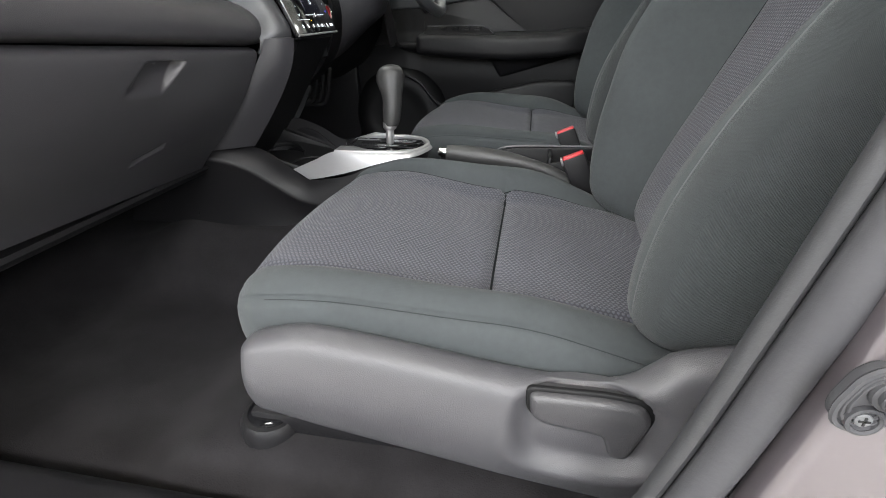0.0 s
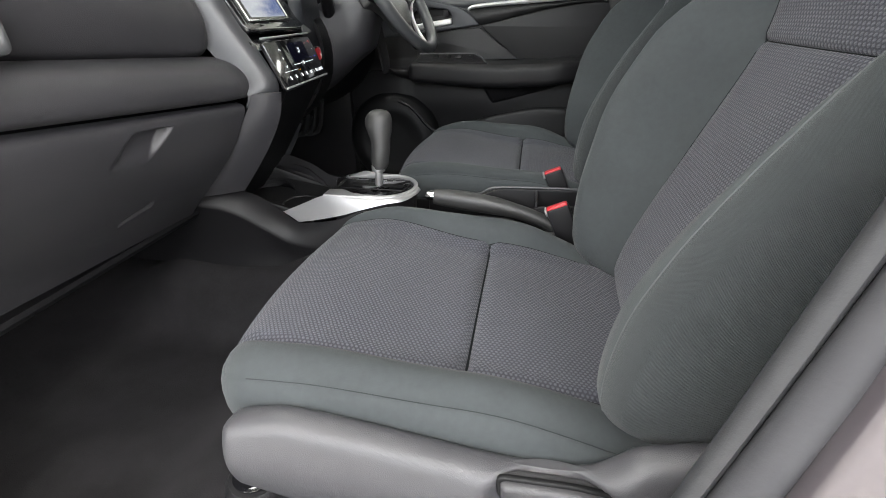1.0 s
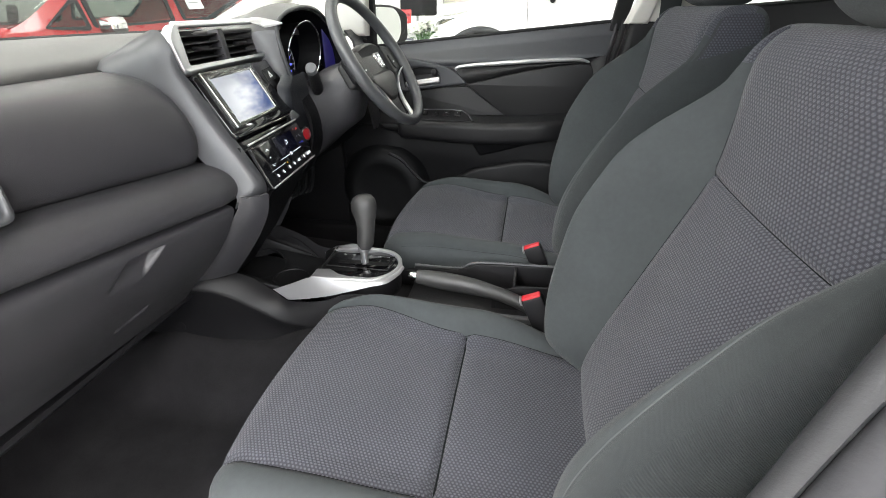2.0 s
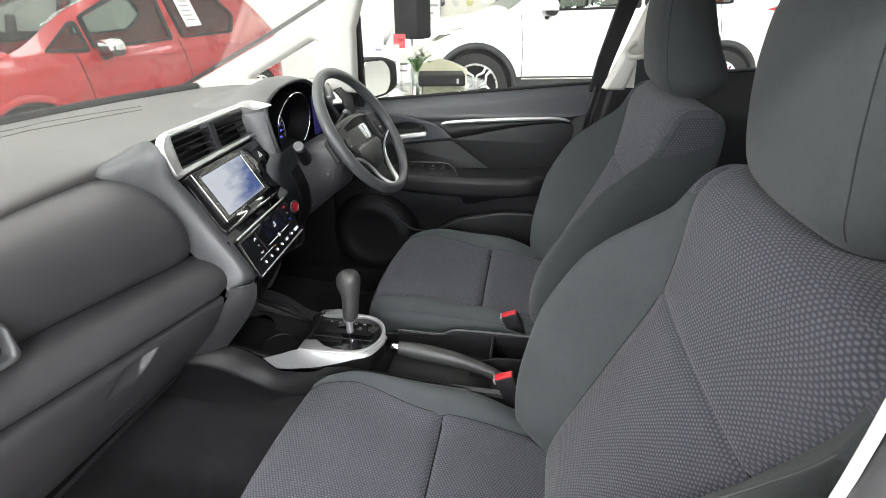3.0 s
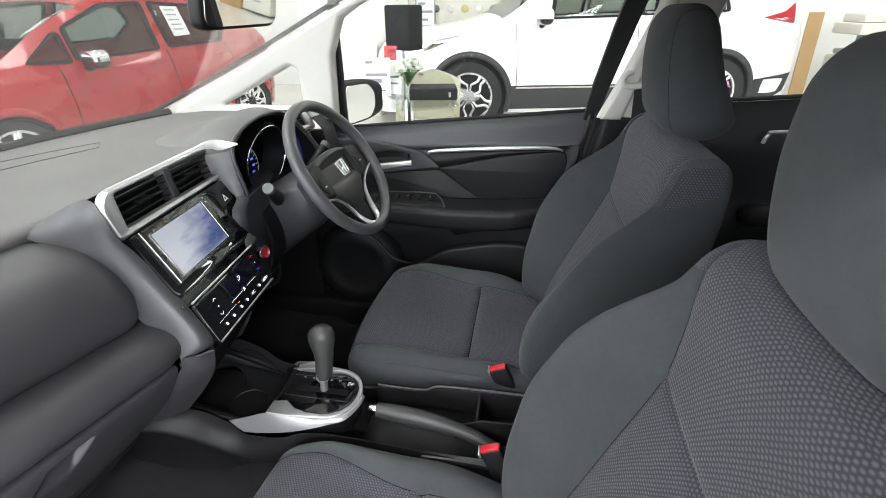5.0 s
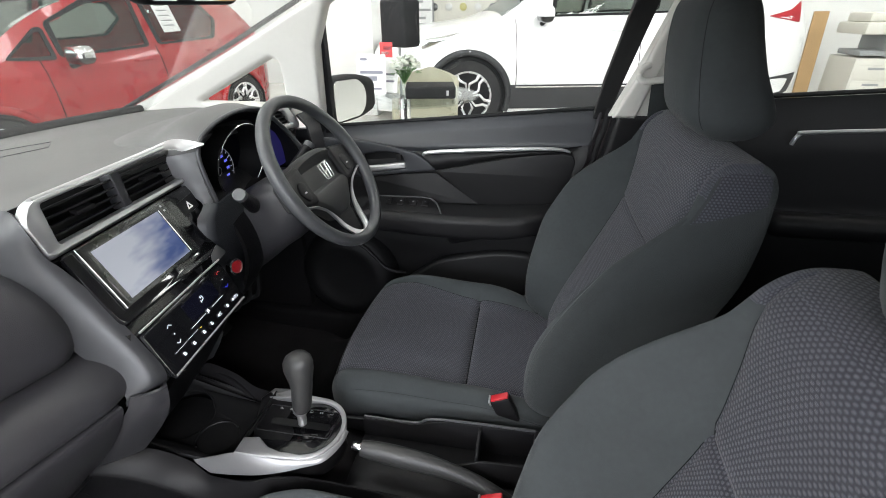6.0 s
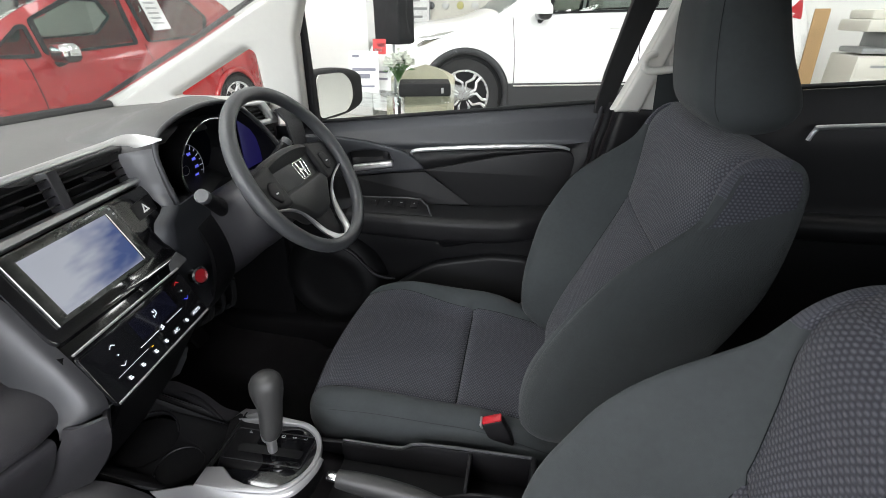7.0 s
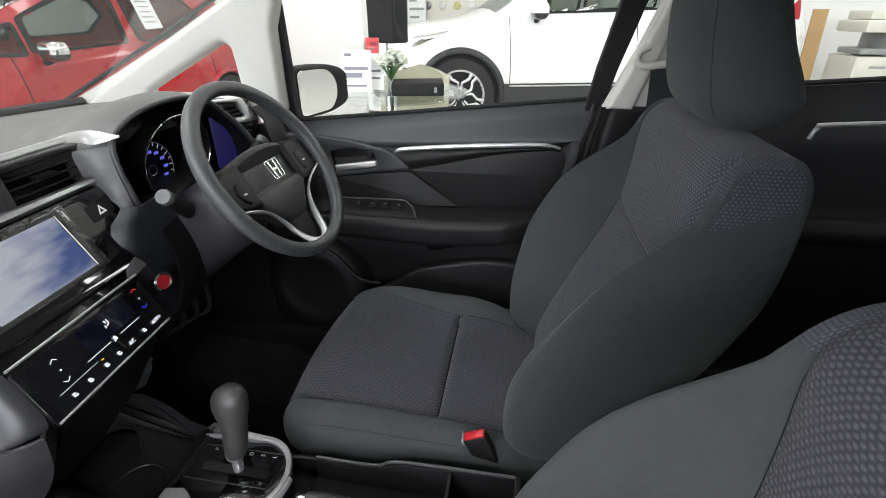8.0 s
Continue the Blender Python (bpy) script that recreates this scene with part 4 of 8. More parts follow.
# white lines along the film's left edge and the screen's right edge
for a, b in ((sc_o[3], sc_o[0]), (sc_i[2], sc_i[1])):
    part("pale_edge_line", tube([on_stack(a[0] + (b[0] - a[0]) * t, a[1] + (b[1] - a[1]) * t, 0.0125) for t in steps(0, 1, 6)], 0.0009, 6), PAPER, head_unit)
for y, z in ((0.084, 0.950), (0.085, 0.942)):
    stack_plate("bezel_mark", rounded_poly([(y - 0.002, z - 0.0015), (y + 0.002, z - 0.0015), (y + 0.002, z + 0.0015), (y - 0.002, z + 0.0015)], 0.0005), 0.0006, OFFICE_GREY, head_unit, 0.0114, (), 0)
stack_plate("hazard_button", rounded_poly([(0.122, 0.916), (0.172, 0.920), (0.174, 0.944), (0.124, 0.940)], 0.003), 0.004, BLACK_PLASTIC, dash, 0.0062, (), 0.001, "hazard warning button")
tri = [(0.139, 0.923), (0.155, 0.924), (0.148, 0.936)]
tri_in = [(0.1430, 0.9255), (0.1510, 0.9260), (0.1476, 0.9320)]
stack_plate("hazard_sign", tri, 0.001, PAPER, dash, 0.0088, [tri_in], 0, "white triangle")

# climate panel
climate = stack_plate("climate_panel", rounded_poly([(-0.118, 0.758), (0.108, 0.760), (0.102, 0.836), (-0.120, 0.836)], 0.006), 0.008, GLOSS_BLACK, dash, 0.004, (), 0.0015, "gloss black touch climate panel")
part("lower_strip", tube([on_stack(y, 0.763, 0.0085) for y in steps(-0.116, 0.106, 8)], 0.0018, 8), SILVER, climate, "satin silver strip")
part("upper_strip", tube([on_stack(y, 0.841, 0.0085) for y in steps(-0.121, 0.104, 8)], 0.0019, 8), SILVER, climate, "satin silver strip")
stack_plate("strip_end", rounded_poly([(0.084, 0.838), (0.134, 0.842), (0.132, 0.854), (0.100, 0.848)], 0.003), 0.004, GREY_TRIM, climate, 0.0075, (), 0.001, "grey end of the strip")
ICON = glowing("white_icon_light", (0.9, 0.95, 1.0), 1.3)
ICON_BLUE = surface("blue_display_glass", (0.006, 0.0065, 0.016), 0.10, coat=0.6, var=0.02, rough_var=0.03)
ICON_RED = glowing("red_icon_light", (1.0, 0.03, 0.03), 0.9)
ICON_AMBER = glowing("amber_icon_light", (1.0, 0.55, 0.02), 1.4)
stack_plate("display", rounded_poly([(-0.030, 0.796), (0.055, 0.797), (0.054, 0.829), (-0.032, 0.828)], 0.003), 0.001, ICON_BLUE, climate, 0.0082, (), 0, "dim blue climate display")


def icon(y, z, shapes, mat_=None, parent=climate):
    bm = bmesh.new()
    for (a, b, w, h, turn) in shapes:
        c, s = math.cos(turn), math.sin(turn)
        vs = [bm.verts.new(on_stack(0.83 * y + 0.72 * (a + p * c - q * s), z - 0.004 + 0.72 * (b + p * s + q * c), 0.0096)) for p, q in ((-w, -h), (w, -h), (w, h), (-w, h))]
        bm.faces.new(vs)
    part("touch_icon", bm, mat_ or ICON, parent, "lit touch symbol")


chev_up = [(-0.0035, 0, 0.0045, 0.0007, 0.6), (0.0035, 0, 0.0045, 0.0007, -0.6)]
chev_dn = [(-0.0035, 0, 0.0045, 0.0007, -0.6), (0.0035, 0, 0.0045, 0.0007, 0.6)]
icon(-0.090, 0.824, chev_up)
icon(-0.092, 0.796, chev_dn)
icon(-0.090, 0.810, [(0, 0, 0.0016, 0.0016, 0.7)])
icon(0.098, 0.830, chev_up, ICON_RED)
icon(0.098, 0.802, chev_dn, glowing("blue_icon_light", (0.05, 0.07, 1.0), 0.9))
icon(0.098, 0.816, [(0, 0, 0.0014, 0.0014, 0.7)])
icon(0.014, 0.818, [(0, 0.004, 0.0012, 0.003, 0.4), (0.003, -0.003, 0.004, 0.001, 0.3), (-0.004, -0.004, 0.001, 0.003, 0), (0.006, 0.003, 0.0010, 0.004, 0.2)])
icon(0.010, 0.796, [(-0.040, 0, 0.030, 0.0005, 0), (0.045, 0, 0.028, 0.0005, 0), (0, 0.0025, 0.0035, 0.0016, 0.5), (0, -0.0025, 0.0035, 0.0016, 0.5), (0.004, 0, 0.0012, 0.004, 0.4)])
for k, y in enumerate((-0.098, -0.066, -0.030, 0.000, 0.032, 0.066, 0.100)):
    w = 0.0042
    if k in (4, 6):
        continue
    icon(y, 0.777, [(-0.002, 0.001, w * 0.45, 0.0036, 0.2), (0.002, -0.0015, w * 0.7, 0.0018, 0.3 * (k % 2)), (0.001, 0.003, w * 0.5, 0.0010, -0.3)])
icon(-0.030, 0.7865, [(0, 0, 0.0028, 0.0009, 0)], ICON_AMBER)
part("touch_line", tube([on_stack(y, 0.7840, 0.0094) for y in steps(-0.095, -0.032, 4)], 0.0003, 4), ICON, climate)

# USB panel and the lower face down to the cup holders
part("socket_face", sheet(lambda y, s: Vector((-0.430 - 0.158 * s - 0.085 * (y + 0.1), y, 0.757 - 0.24 * s)), steps(-0.078, 0.120, 6), steps(0, 1, 10), 0.008), BLACK_PLASTIC, dash, "black lower centre stack")
ulow = lambda a, b, c: Vector((-0.430 - 0.158 * b - 0.085 * (a + 0.1) + c * 0.82, a, 0.757 - 0.24 * b + c * 0.57))
part("socket_cover", plate(rounded_poly([(0.058, 0.54), (0.104, 0.54), (0.104, 0.80), (0.058, 0.80)], 0.004), (), 0.008, 0.001, lambda a, b, c: ulow(a, b, c + 0.008)), BLACK_PLASTIC, dash, "accessory socket cover")
for a, b, w, h in ((0.076, 0.61, 0.0045, 0.022), (0.088, 0.61, 0.0045, 0.022), (0.076, 0.68, 0.0045, 0.016), (0.088, 0.68, 0.0045, 0.016), (0.082, 0.72, 0.010, 0.010)):
    part("socket_mark", plate([(a - w, b - h), (a + w, b - h), (a + w, b + h), (a - w, b + h)], (), 0.001, 0, lambda p, q, c: ulow(p, q, c + 0.013)), SILVER, dash)

POST = spline([(-0.520, 0.128, 0.645), (-0.532, 0.132, 0.625), (-0.548, 0.142, 0.600), (-0.572, 0.140, 0.560)], 16)
part("side_brace", sheet(lambda i, v: POST[i] + Vector((0.006 * v, 0.007 * v, 0.002 * v)), range(16), steps(-1, 1, 6), 0.004), GREY_TRIM, dash, "grey brace beside the socket", 60)

# ---- driver's side: hood, dials, knee panel ----
HOODY = 0.362
LIPH = [(-0.158, 0.893), (-0.166, 0.930), (-0.168, 0.975), (-0.163, 1.012), (-0.146, 1.036), (-0.116, 1.051), (-0.066, 1.063), (0.0, 1.068)]
LIP = spline([(-0.500 - 0.024 * sstep(0.9, 1.06, z), y, z) for y, z in LIPH] + [(-0.476 - 0.048 * sstep(0.9, 1.06, z), y, z) for y, z in ((0.066, 1.062), (0.116, 1.043), (0.150, 1.012), (0.174, 0.978), (0.190, 0.935), (0.198, 0.893))], 61)


def hood(k, s):
    """k along the arch from its inner foot over the top to its outer foot, s from the rear rim forward."""
    p = LIP[k]
    up = sstep(0.94, 1.05, p.z)
    z = p.z + 0.012 * math.sin(math.pi * min(1, s * 2.5)) * up - (0.055 * s * s) * up
    y = HOODY + p.y * (1 + 0.18 * s * up) + math.copysign(0.004 * min(1, s * 6), p.y) * (1 - up)
    return Vector((p.x - (0.05 + 0.22 * up) * s, y, z))


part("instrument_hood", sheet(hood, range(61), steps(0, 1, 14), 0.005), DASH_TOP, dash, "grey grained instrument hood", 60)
# lip greyed from the pad's dark plastic to show the light along it
part("hood_lip", tube([hood(k, 0.0) for k in range(61)], 0.0048, 10), GREY_TRIM, dash, "rounded hood lip, greyed to show its lit edge")
part("cluster_well", sheet(lambda k, s: Vector((LIP[k].x - 0.005 - 0.085 * s, HOODY + LIP[k].y * (0.985 - 0.03 * s), LIP[k].z - 0.004 - 0.012 * s)), range(61), steps(0, 1, 6), 0.003), VENT_BLACK, dash, "black instrument well")
part("cluster_face", plate(rounded_poly([(0.200, 0.86), (0.525, 0.86), (0.524, 1.02), (0.45, 1.055), (0.28, 1.055), (0.20, 1.02)], 0.02), (), 0.006, 0.001, lambda a, b, c: Vector((-0.618 + c, a, b))), VENT_BLACK, dash, "black instrument face")
part("cluster_floor", boxes(((-0.62, 0.20, 0.885), (-0.505, 0.525, 0.893), 0.003)), VENT_BLACK, dash)


def dial_ring(cy, cz, ry, rz, x):
    loop = [Vector((x + 0.012 * math.sin(t), cy + ry * math.cos(t), cz + rz * math.sin(t))) for t in [2 * math.pi * k / 64 for k in range(64)]]
    ring = part("speedometer_ring", tube(loop, 0.0021, 8, True, up=(1, 0, 0)), CHROME, dash, "thin chrome dial ring")
    part("dial_bowl", sheet(lambda k, s: loop[k % 64] + Vector((-0.002 - 0.058 * s, -0.10 * s * (loop[k % 64].y - cy), -0.10 * s * (loop[k % 64].z - cz))), range(65), steps(0, 1, 3), 0.002), VENT_BLACK, ring)
    lit = glowing("blue_dial_light", (0.16, 0.18, 0.95), 0.75)
    white = glowing("white_dial_light", (0.75, 0.78, 1.0), 0.55)
    hy, hz, hx = 0.355, 0.930, x - 0.056
    for k in range(9):
        a = radians(-30 + 14.5 * k)
        big = k % 2 == 0
        bm = bmesh.new()
        m = Matrix.Translation((hx, hy + 0.053 * math.cos(a), hz + 0.051 * math.sin(a))) @ Matrix.Rotation(a, 4, "X")
        box(bm, (-0.0004, -0.006 if big else -0.003, -0.0006), (0.0004, 0.003, 0.0006), 0, 1, m)
        part("dial_mark", bm, white, ring)
        if big:
            bm = bmesh.new()
            for j in (-1, 0, 1):
                m = Matrix.Translation((hx, hy + 0.037 * math.cos(a) + 0.0042 * j, hz + 0.036 * math.sin(a)))
                box(bm, (-0.0004, -0.0014, -0.0030), (0.0004, 0.0014, 0.0030), 0, 1, m)
            part("dial_figure", bm, lit, ring)
    part("scale_arc", tube([(hx + 0.001, hy + 0.057 * math.cos(radians(a)), hz + 0.055 * math.sin(radians(a))) for a in range(-55, 96, 6)], 0.0010, 6), SILVER, ring)
    part("dial_hub", tube([(hx, hy + 0.011 * math.cos(radians(a)), hz + 0.010 * math.sin(radians(a))) for a in range(0, 360, 20)], 0.0005, 5, True, up=(1, 0, 0)), SILVER, ring)
    warn = glowing("red_telltale_light", (1.0, 0.03, 0.05), 0.9)
    bm = bmesh.new()
    for dy, dz in ((0.0, 0.0), (0.006, -0.004), (0.004, 0.005)):
        box(bm, (hx, 0.376 + dy, 0.888 + dz), (hx + 0.0008, 0.380 + dy, 0.892 + dz))
    part("red_telltale", bm, warn, ring)
    return ring


dial_ring(0.372, 0.955, 0.097, 0.081, -0.540)
part("side_dial_ring", tube([(-0.565 , 0.492 + 0.030 * math.cos(radians(a)), 0.905 + 0.040 * math.sin(radians(a))) for a in range(110, 260, 8)], 0.0015, 6), CHROME, dash, "thin chrome ring")
part("trip_display", plate(rounded_poly([(0.470, 0.90), (0.545, 0.90), (0.540, 0.95), (0.515, 0.985), (0.470, 1.015)], 0.006), (), 0.002, 0, lambda a, b, c: Vector((-0.530 + c, a, b))), glowing("violet_display_light", (0.020, 0.015, 0.15), 0.35), dash, "dim violet display")

KNEE = spline([(-0.60, 0, 0.915), (-0.535, 0, 0.905), (-0.49, 0, 0.87), (-0.47, 0, 0.80), (-0.49, 0, 0.72), (-0.545, 0, 0.65), (-0.63, 0, 0.60)], 30)
part("knee_panel", sheet(lambda i, y: Vector((KNEE[i].x - 0.05 * sstep(0.25, 0.45, y) + 0.02 * sstep(0.5, 0.7, y), y, KNEE[i].z)), range(30), steps(0.215, 0.72, 20), 0.008), BLACK_PLASTIC, dash, "black driver's knee panel")
EDGE_Y = [(0.70, 0.165), (0.726, 0.161), (0.793, 0.151), (0.837, 0.139), (0.873, 0.128), (0.900, 0.134), (0.925, 0.172)]


def start_face(z, v):
    y0 = smooth_list(EDGE_Y, z)
    x = -0.484 - 0.010 * sstep(0.80, 0.72, z) - 0.006 * sstep(0.88, 0.93, z)
    return Vector((x - 0.020 * (1 - min(1, v * 7)) ** 2 - 0.015 * v, y0 + (0.268 - y0) * v, z))


part("start_panel", sheet(start_face, steps(0.705, 0.925, 24), steps(0, 1, 22), 0.005), DOOR_TOP, dash, "matt black panel with the start button", 60)
START_M = Matrix.Translation((-0.4640, 0.158, 0.799)) @ pose(0, 0, 0, 0, -8, -14)
part("start_bezel", lathe([(0.0165, -0.008), (0.0165, 0.003), (0.0135, 0.005), (0.0125, 0.002)], 28, "x", m=START_M), CHROME, dash, "chrome ring")
part("start_button", lathe([(0.0122, -0.006), (0.0122, 0.002), (0.0085, 0.003), (0.001, 0.003)], 28, "x", m=START_M), RED_BUTTON, dash, "red engine start button")
# driver's outer vent
OV = lambda a, b, c: Vector((-0.555 - 0.18 * (b - 0.97) + c + 0.25 * (a - 0.55), a + 0.048, b - 0.008))
part("outer_vent_frame", plate(rounded_poly([(0.495, 0.984), (0.612, 0.978), (0.616, 0.986), (0.590, 1.036), (0.500, 1.042), (0.500, 1.036), (0.574, 1.028), (0.590, 0.992), (0.495, 0.995)], 0.003), (), 0.016, 0.003, OV), SILVER, dash, "satin silver vent frame")
for z0, z1, n in ((0.998, 1.030, 4), (0.918, 0.978, 6)):
    for k in range(n):
        z = z0 + (z1 - z0) * k / (n - 1)
        part("outer_vane", plate([(0.502, z), (0.590 if z0 > 0.95 else 0.602, z), (0.590 if z0 > 0.95 else 0.602, z + 0.0025), (0.502, z + 0.0025)], (), 0.018, 0, lambda a, b, c: OV(a, b, c - 0.012)), DASH_PAD, dash)
part("outer_vent_body", plate([(0.498, 0.905), (0.612, 0.905), (0.612, 0.98), (0.585, 1.034), (0.498, 1.038)], (), 0.03, 0, lambda a, b, c: OV(a, b, c - 0.045)), VENT_BLACK, dash)
part("outer_dash_end", sheet(lambda y, z: Vector((-0.508 - 0.18 * (z - 0.97) + 0.10 * (y - 0.62) - 0.05 * sstep(0.985, 1.03, z), y, z)), steps(0.652, 0.72, 6), steps(0.70, 1.005, 10), 0.006), DASH_PAD, dash, "dark grey dash end", 60)
# passenger's outer vent
part("side_vent_frame", plate(rounded_poly([(-0.600, 0.848), (-0.480, 0.846), (-0.472, 0.898), (-0.585, 0.916)], 0.014), [rounded_poly([(-0.586, 0.856), (-0.488, 0.854), (-0.480, 0.894), (-0.577, 0.910)], 0.010)], 0.020, 0.004, lambda a, b, c: Vector((-0.538 - 0.3 * (b - 0.88) + 0.17 * (a + 0.53) + c, a, b))), GREY_TRIM, dash, "satin grey vent frame")
part("side_vent_body", boxes(((-0.60, -0.585, 0.852), (-0.546, -0.482, 0.905), 0.004)), BLACK_PLASTIC, dash)
# ---- steering wheel and column ----
wheel = thing("steering_wheel", (-0.335, 0.362, 0.945), "dark grey three-spoke steering wheel with silver lower spokes", "steering wheel")
WM = Matrix.Translation((-0.3335, 0.3575, 0.9453)) @ pose(0, 0, 0, 0, -32.3, -1.5)   # local x to the driver, z up the wheel
RW = 0.1696
part("rim", tube([WM @ Vector((0, RW * math.cos(t), RW * math.sin(t))) for t in [2 * math.pi * k / 72 for k in range(72)]], [0.0142 + 0.0010 * math.cos(2 * 2 * math.pi * k / 72) for k in range(72)], 16, True, up=WM.to_3x3() @ Vector((1, 0, 0))), LEATHER, wheel, "grained dark grey rim")
# local x of the front faces: the hub is domed and lies behind the rim's plane at its edge
wplace = lambda d: (lambda a, b, c: WM @ Vector((c + d - 1.3 * max(0, (a * a + 1.2 * b * b) - 0.0008), a, b)))
flat = lambda d: (lambda a, b, c: WM @ Vector((c + d, a, b)))
hub_o = rounded_poly([(-0.128, 0.030), (-0.070, 0.050), (0.0, 0.056), (0.070, 0.050), (0.128, 0.030), (0.132, -0.030), (0.098, -0.042), (0.064, -0.068), (0.034, -0.102), (-0.034, -0.102), (-0.064, -0.068), (-0.098, -0.042), (-0.132, -0.030)], [0.01, 0.03, 0.05, 0.03, 0.01, 0.008, 0.02, 0.03, 0.02, 0.02, 0.03, 0.02, 0.008])
part("airbag_cover", plate(hub_o, (), 0.040, 0.012, wplace(-0.020), 4), BLACK_HUB, wheel, "grained hub cover")


def blade(P, Q, n=20):
    """Two edge lines given as (across, up, proud) on the wheel, joined by a rounded blade."""
    P, Q = spline(P, n), spline(Q, n)
    P, Q = ([WM @ Vector((p.z, p.x, p.y)) for p in line] for line in (P, Q))
    bm = loft(blade_loops(P, Q, (WM.to_3x3() @ Vector((1, 0, 0))).normalized(), 0.0025, 0.005))
    bmesh.ops.recalc_face_normals(bm, faces=bm.faces)
    return bm


for s in (-1, 1):
    arm = rounded_poly([(s * 0.076, 0.044), (s * 0.155, 0.032), (s * 0.158, -0.030), (s * 0.100, -0.046), (s * 0.076, -0.046)], 0.010)
    part("side_spoke", plate(arm if s > 0 else arm[::-1], (), 0.026, 0.008, flat(-0.019), 3), BLACK_PLASTIC, wheel)
    # silver lower spoke: a blade from the side of the hub to the rim's foot
    P = [(s * 0.149, -0.034, -0.002), (s * 0.106, -0.046, -0.005), (s * 0.078, -0.064, -0.009), (s * 0.061, -0.092, -0.012), (s * 0.053, -0.120, -0.012), (s * 0.036, -0.154, -0.006), (s * 0.001, -0.167, -0.002)]
    Q = [(s * 0.147, -0.038, -0.003), (s * 0.099, -0.053, -0.008), (s * 0.066, -0.074, -0.012), (s * 0.046, -0.099, -0.014), (s * 0.034, -0.124, -0.014), (s * 0.018, -0.148, -0.008), (s * 0.001, -0.156, -0.004)]
    part("silver_spoke", blade(P, Q), SILVER, wheel, "bright satin silver spoke blade")
    pad = rounded_poly([(s * 0.094, 0.010), (s * 0.118, 0.012), (s * 0.128, -0.010), (s * 0.112, -0.034), (s * 0.096, -0.028)], 0.010)
    part("switch_pad", plate(pad, (), 0.010, 0.003, flat(-0.008), 2), BLACK_PLASTIC, wheel, "wheel switch pad")
    part("switch_mark", plate([(s * 0.106, -0.014), (s * 0.114, -0.014), (s * 0.114, -0.011), (s * 0.106, -0.011)], (), 0.001, 0, flat(-0.0025)), SILVER, wheel)
part("lower_bridge", plate(rounded_poly([(-0.020, -0.158), (0.020, -0.158), (0.040, -0.080), (-0.040, -0.080)], 0.008), (), 0.012, 0.003, flat(-0.026), 2), BLACK_PLASTIC, wheel, "black lower spoke")
emb = rounded_poly([(-0.0225, 0.0195), (0.0225, 0.0195), (0.0175, -0.0195), (-0.0175, -0.0195)], 0.006)
emb_in = rounded_poly([(-0.0202, 0.0173), (0.0202, 0.0173), (0.0155, -0.0173), (-0.0155, -0.0173)], 0.005)
part("badge", plate(emb, [emb_in], 0.003, 0.0008, wplace(0.0005)), CHROME, wheel, "plain chrome badge shape")
for s in (-1, 1):
    bar = [(s * 0.0118, 0.0168), (s * 0.0072, 0.0168), (s * 0.0042, -0.0168), (s * 0.0088, -0.0168)]
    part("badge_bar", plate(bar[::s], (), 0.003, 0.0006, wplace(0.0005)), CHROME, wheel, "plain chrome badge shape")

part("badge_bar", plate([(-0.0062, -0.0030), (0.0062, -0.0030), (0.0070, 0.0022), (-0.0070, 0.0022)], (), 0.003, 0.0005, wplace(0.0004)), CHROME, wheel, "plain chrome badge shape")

column = thing("steering_column", (-0.45, 0.362, 0.88), "dark plastic steering column shroud with a stalk", "steering column")
CA, CB = Vector((-0.385, 0.352, 0.915)), Vector((-0.60, 0.352, 0.800))
axis = (CB - CA).normalized()
sidev, upv = Vector((0, 1, 0)), Vector((0, 1, 0)).cross(axis)
if upv.z < 0:
    upv = -upv
loops = []
for k in range(13):
    f = k / 12
    c = CA.lerp(CB, f)
    w = smooth_list([(0, 0.066), (0.25, 0.082), (0.7, 0.090), (1, 0.09)], f)
    hu, hd = smooth_list([(0, 0.040), (0.3, 0.052), (1, 0.045)], f), smooth_list([(0, 0.050), (0.3, 0.105), (1, 0.13)], f)
    loops.append([c + sidev * w * math.copysign(abs(math.cos(t)) ** 0.75, math.cos(t)) + upv * (hu if math.sin(t) > 0 else hd) * math.copysign(abs(math.sin(t)) ** 0.75, math.sin(t)) for t in [2 * math.pi * i / 32 for i in range(32)]])
part("shroud", loft(loops), DASH_PAD, column, "two-part dark grey shroud")
for s, lab, a, b in ((-1, "indicator stalk", Vector((-0.478, 0.292, 0.872)), Vector((-0.444, 0.190, 0.944))), (1, "wiper stalk", Vector((-0.478, 0.440, 0.885)), Vector((-0.440, 0.520, 0.962)))):
    d_ = (b - a).normalized()
    st = part("stalk", tube([a, a.lerp(b, 0.35), a.lerp(b, 0.8), b - d_ * 0.014], [0.0165, 0.0150, 0.0125, 0.0125], 18), BLACK_PLASTIC, column, lab)
    part("stalk_end", tube([b - d_ * 0.014, b - d_ * 0.002, b], [0.0132, 0.0132, 0.0118], 22), STALK_GREY, st, "grey stalk end")
    part("stalk_boot", tube([a - d_ * 0.012, a + d_ * 0.004, a + d_ * 0.012, a + d_ * 0.014], [0.027, 0.0265, 0.0235, 0.019], 24), RUBBER, st, "ribbed black boot")
    for k in range(4):
        c0 = a.lerp(b, 0.30 + 0.11 * k)
        part("stalk_mark", tube([c0 + Vector((0.011, -0.002, 0.007)), c0 + Vector((0.0125, -0.004, 0.002))], 0.0012, 5), OFFICE_GREY, st)

# ---- centre console ----
console = thing("centre_console", (-0.2, 0, 0.30), "black centre console with silver shift surround, cup holders and tray", "console")


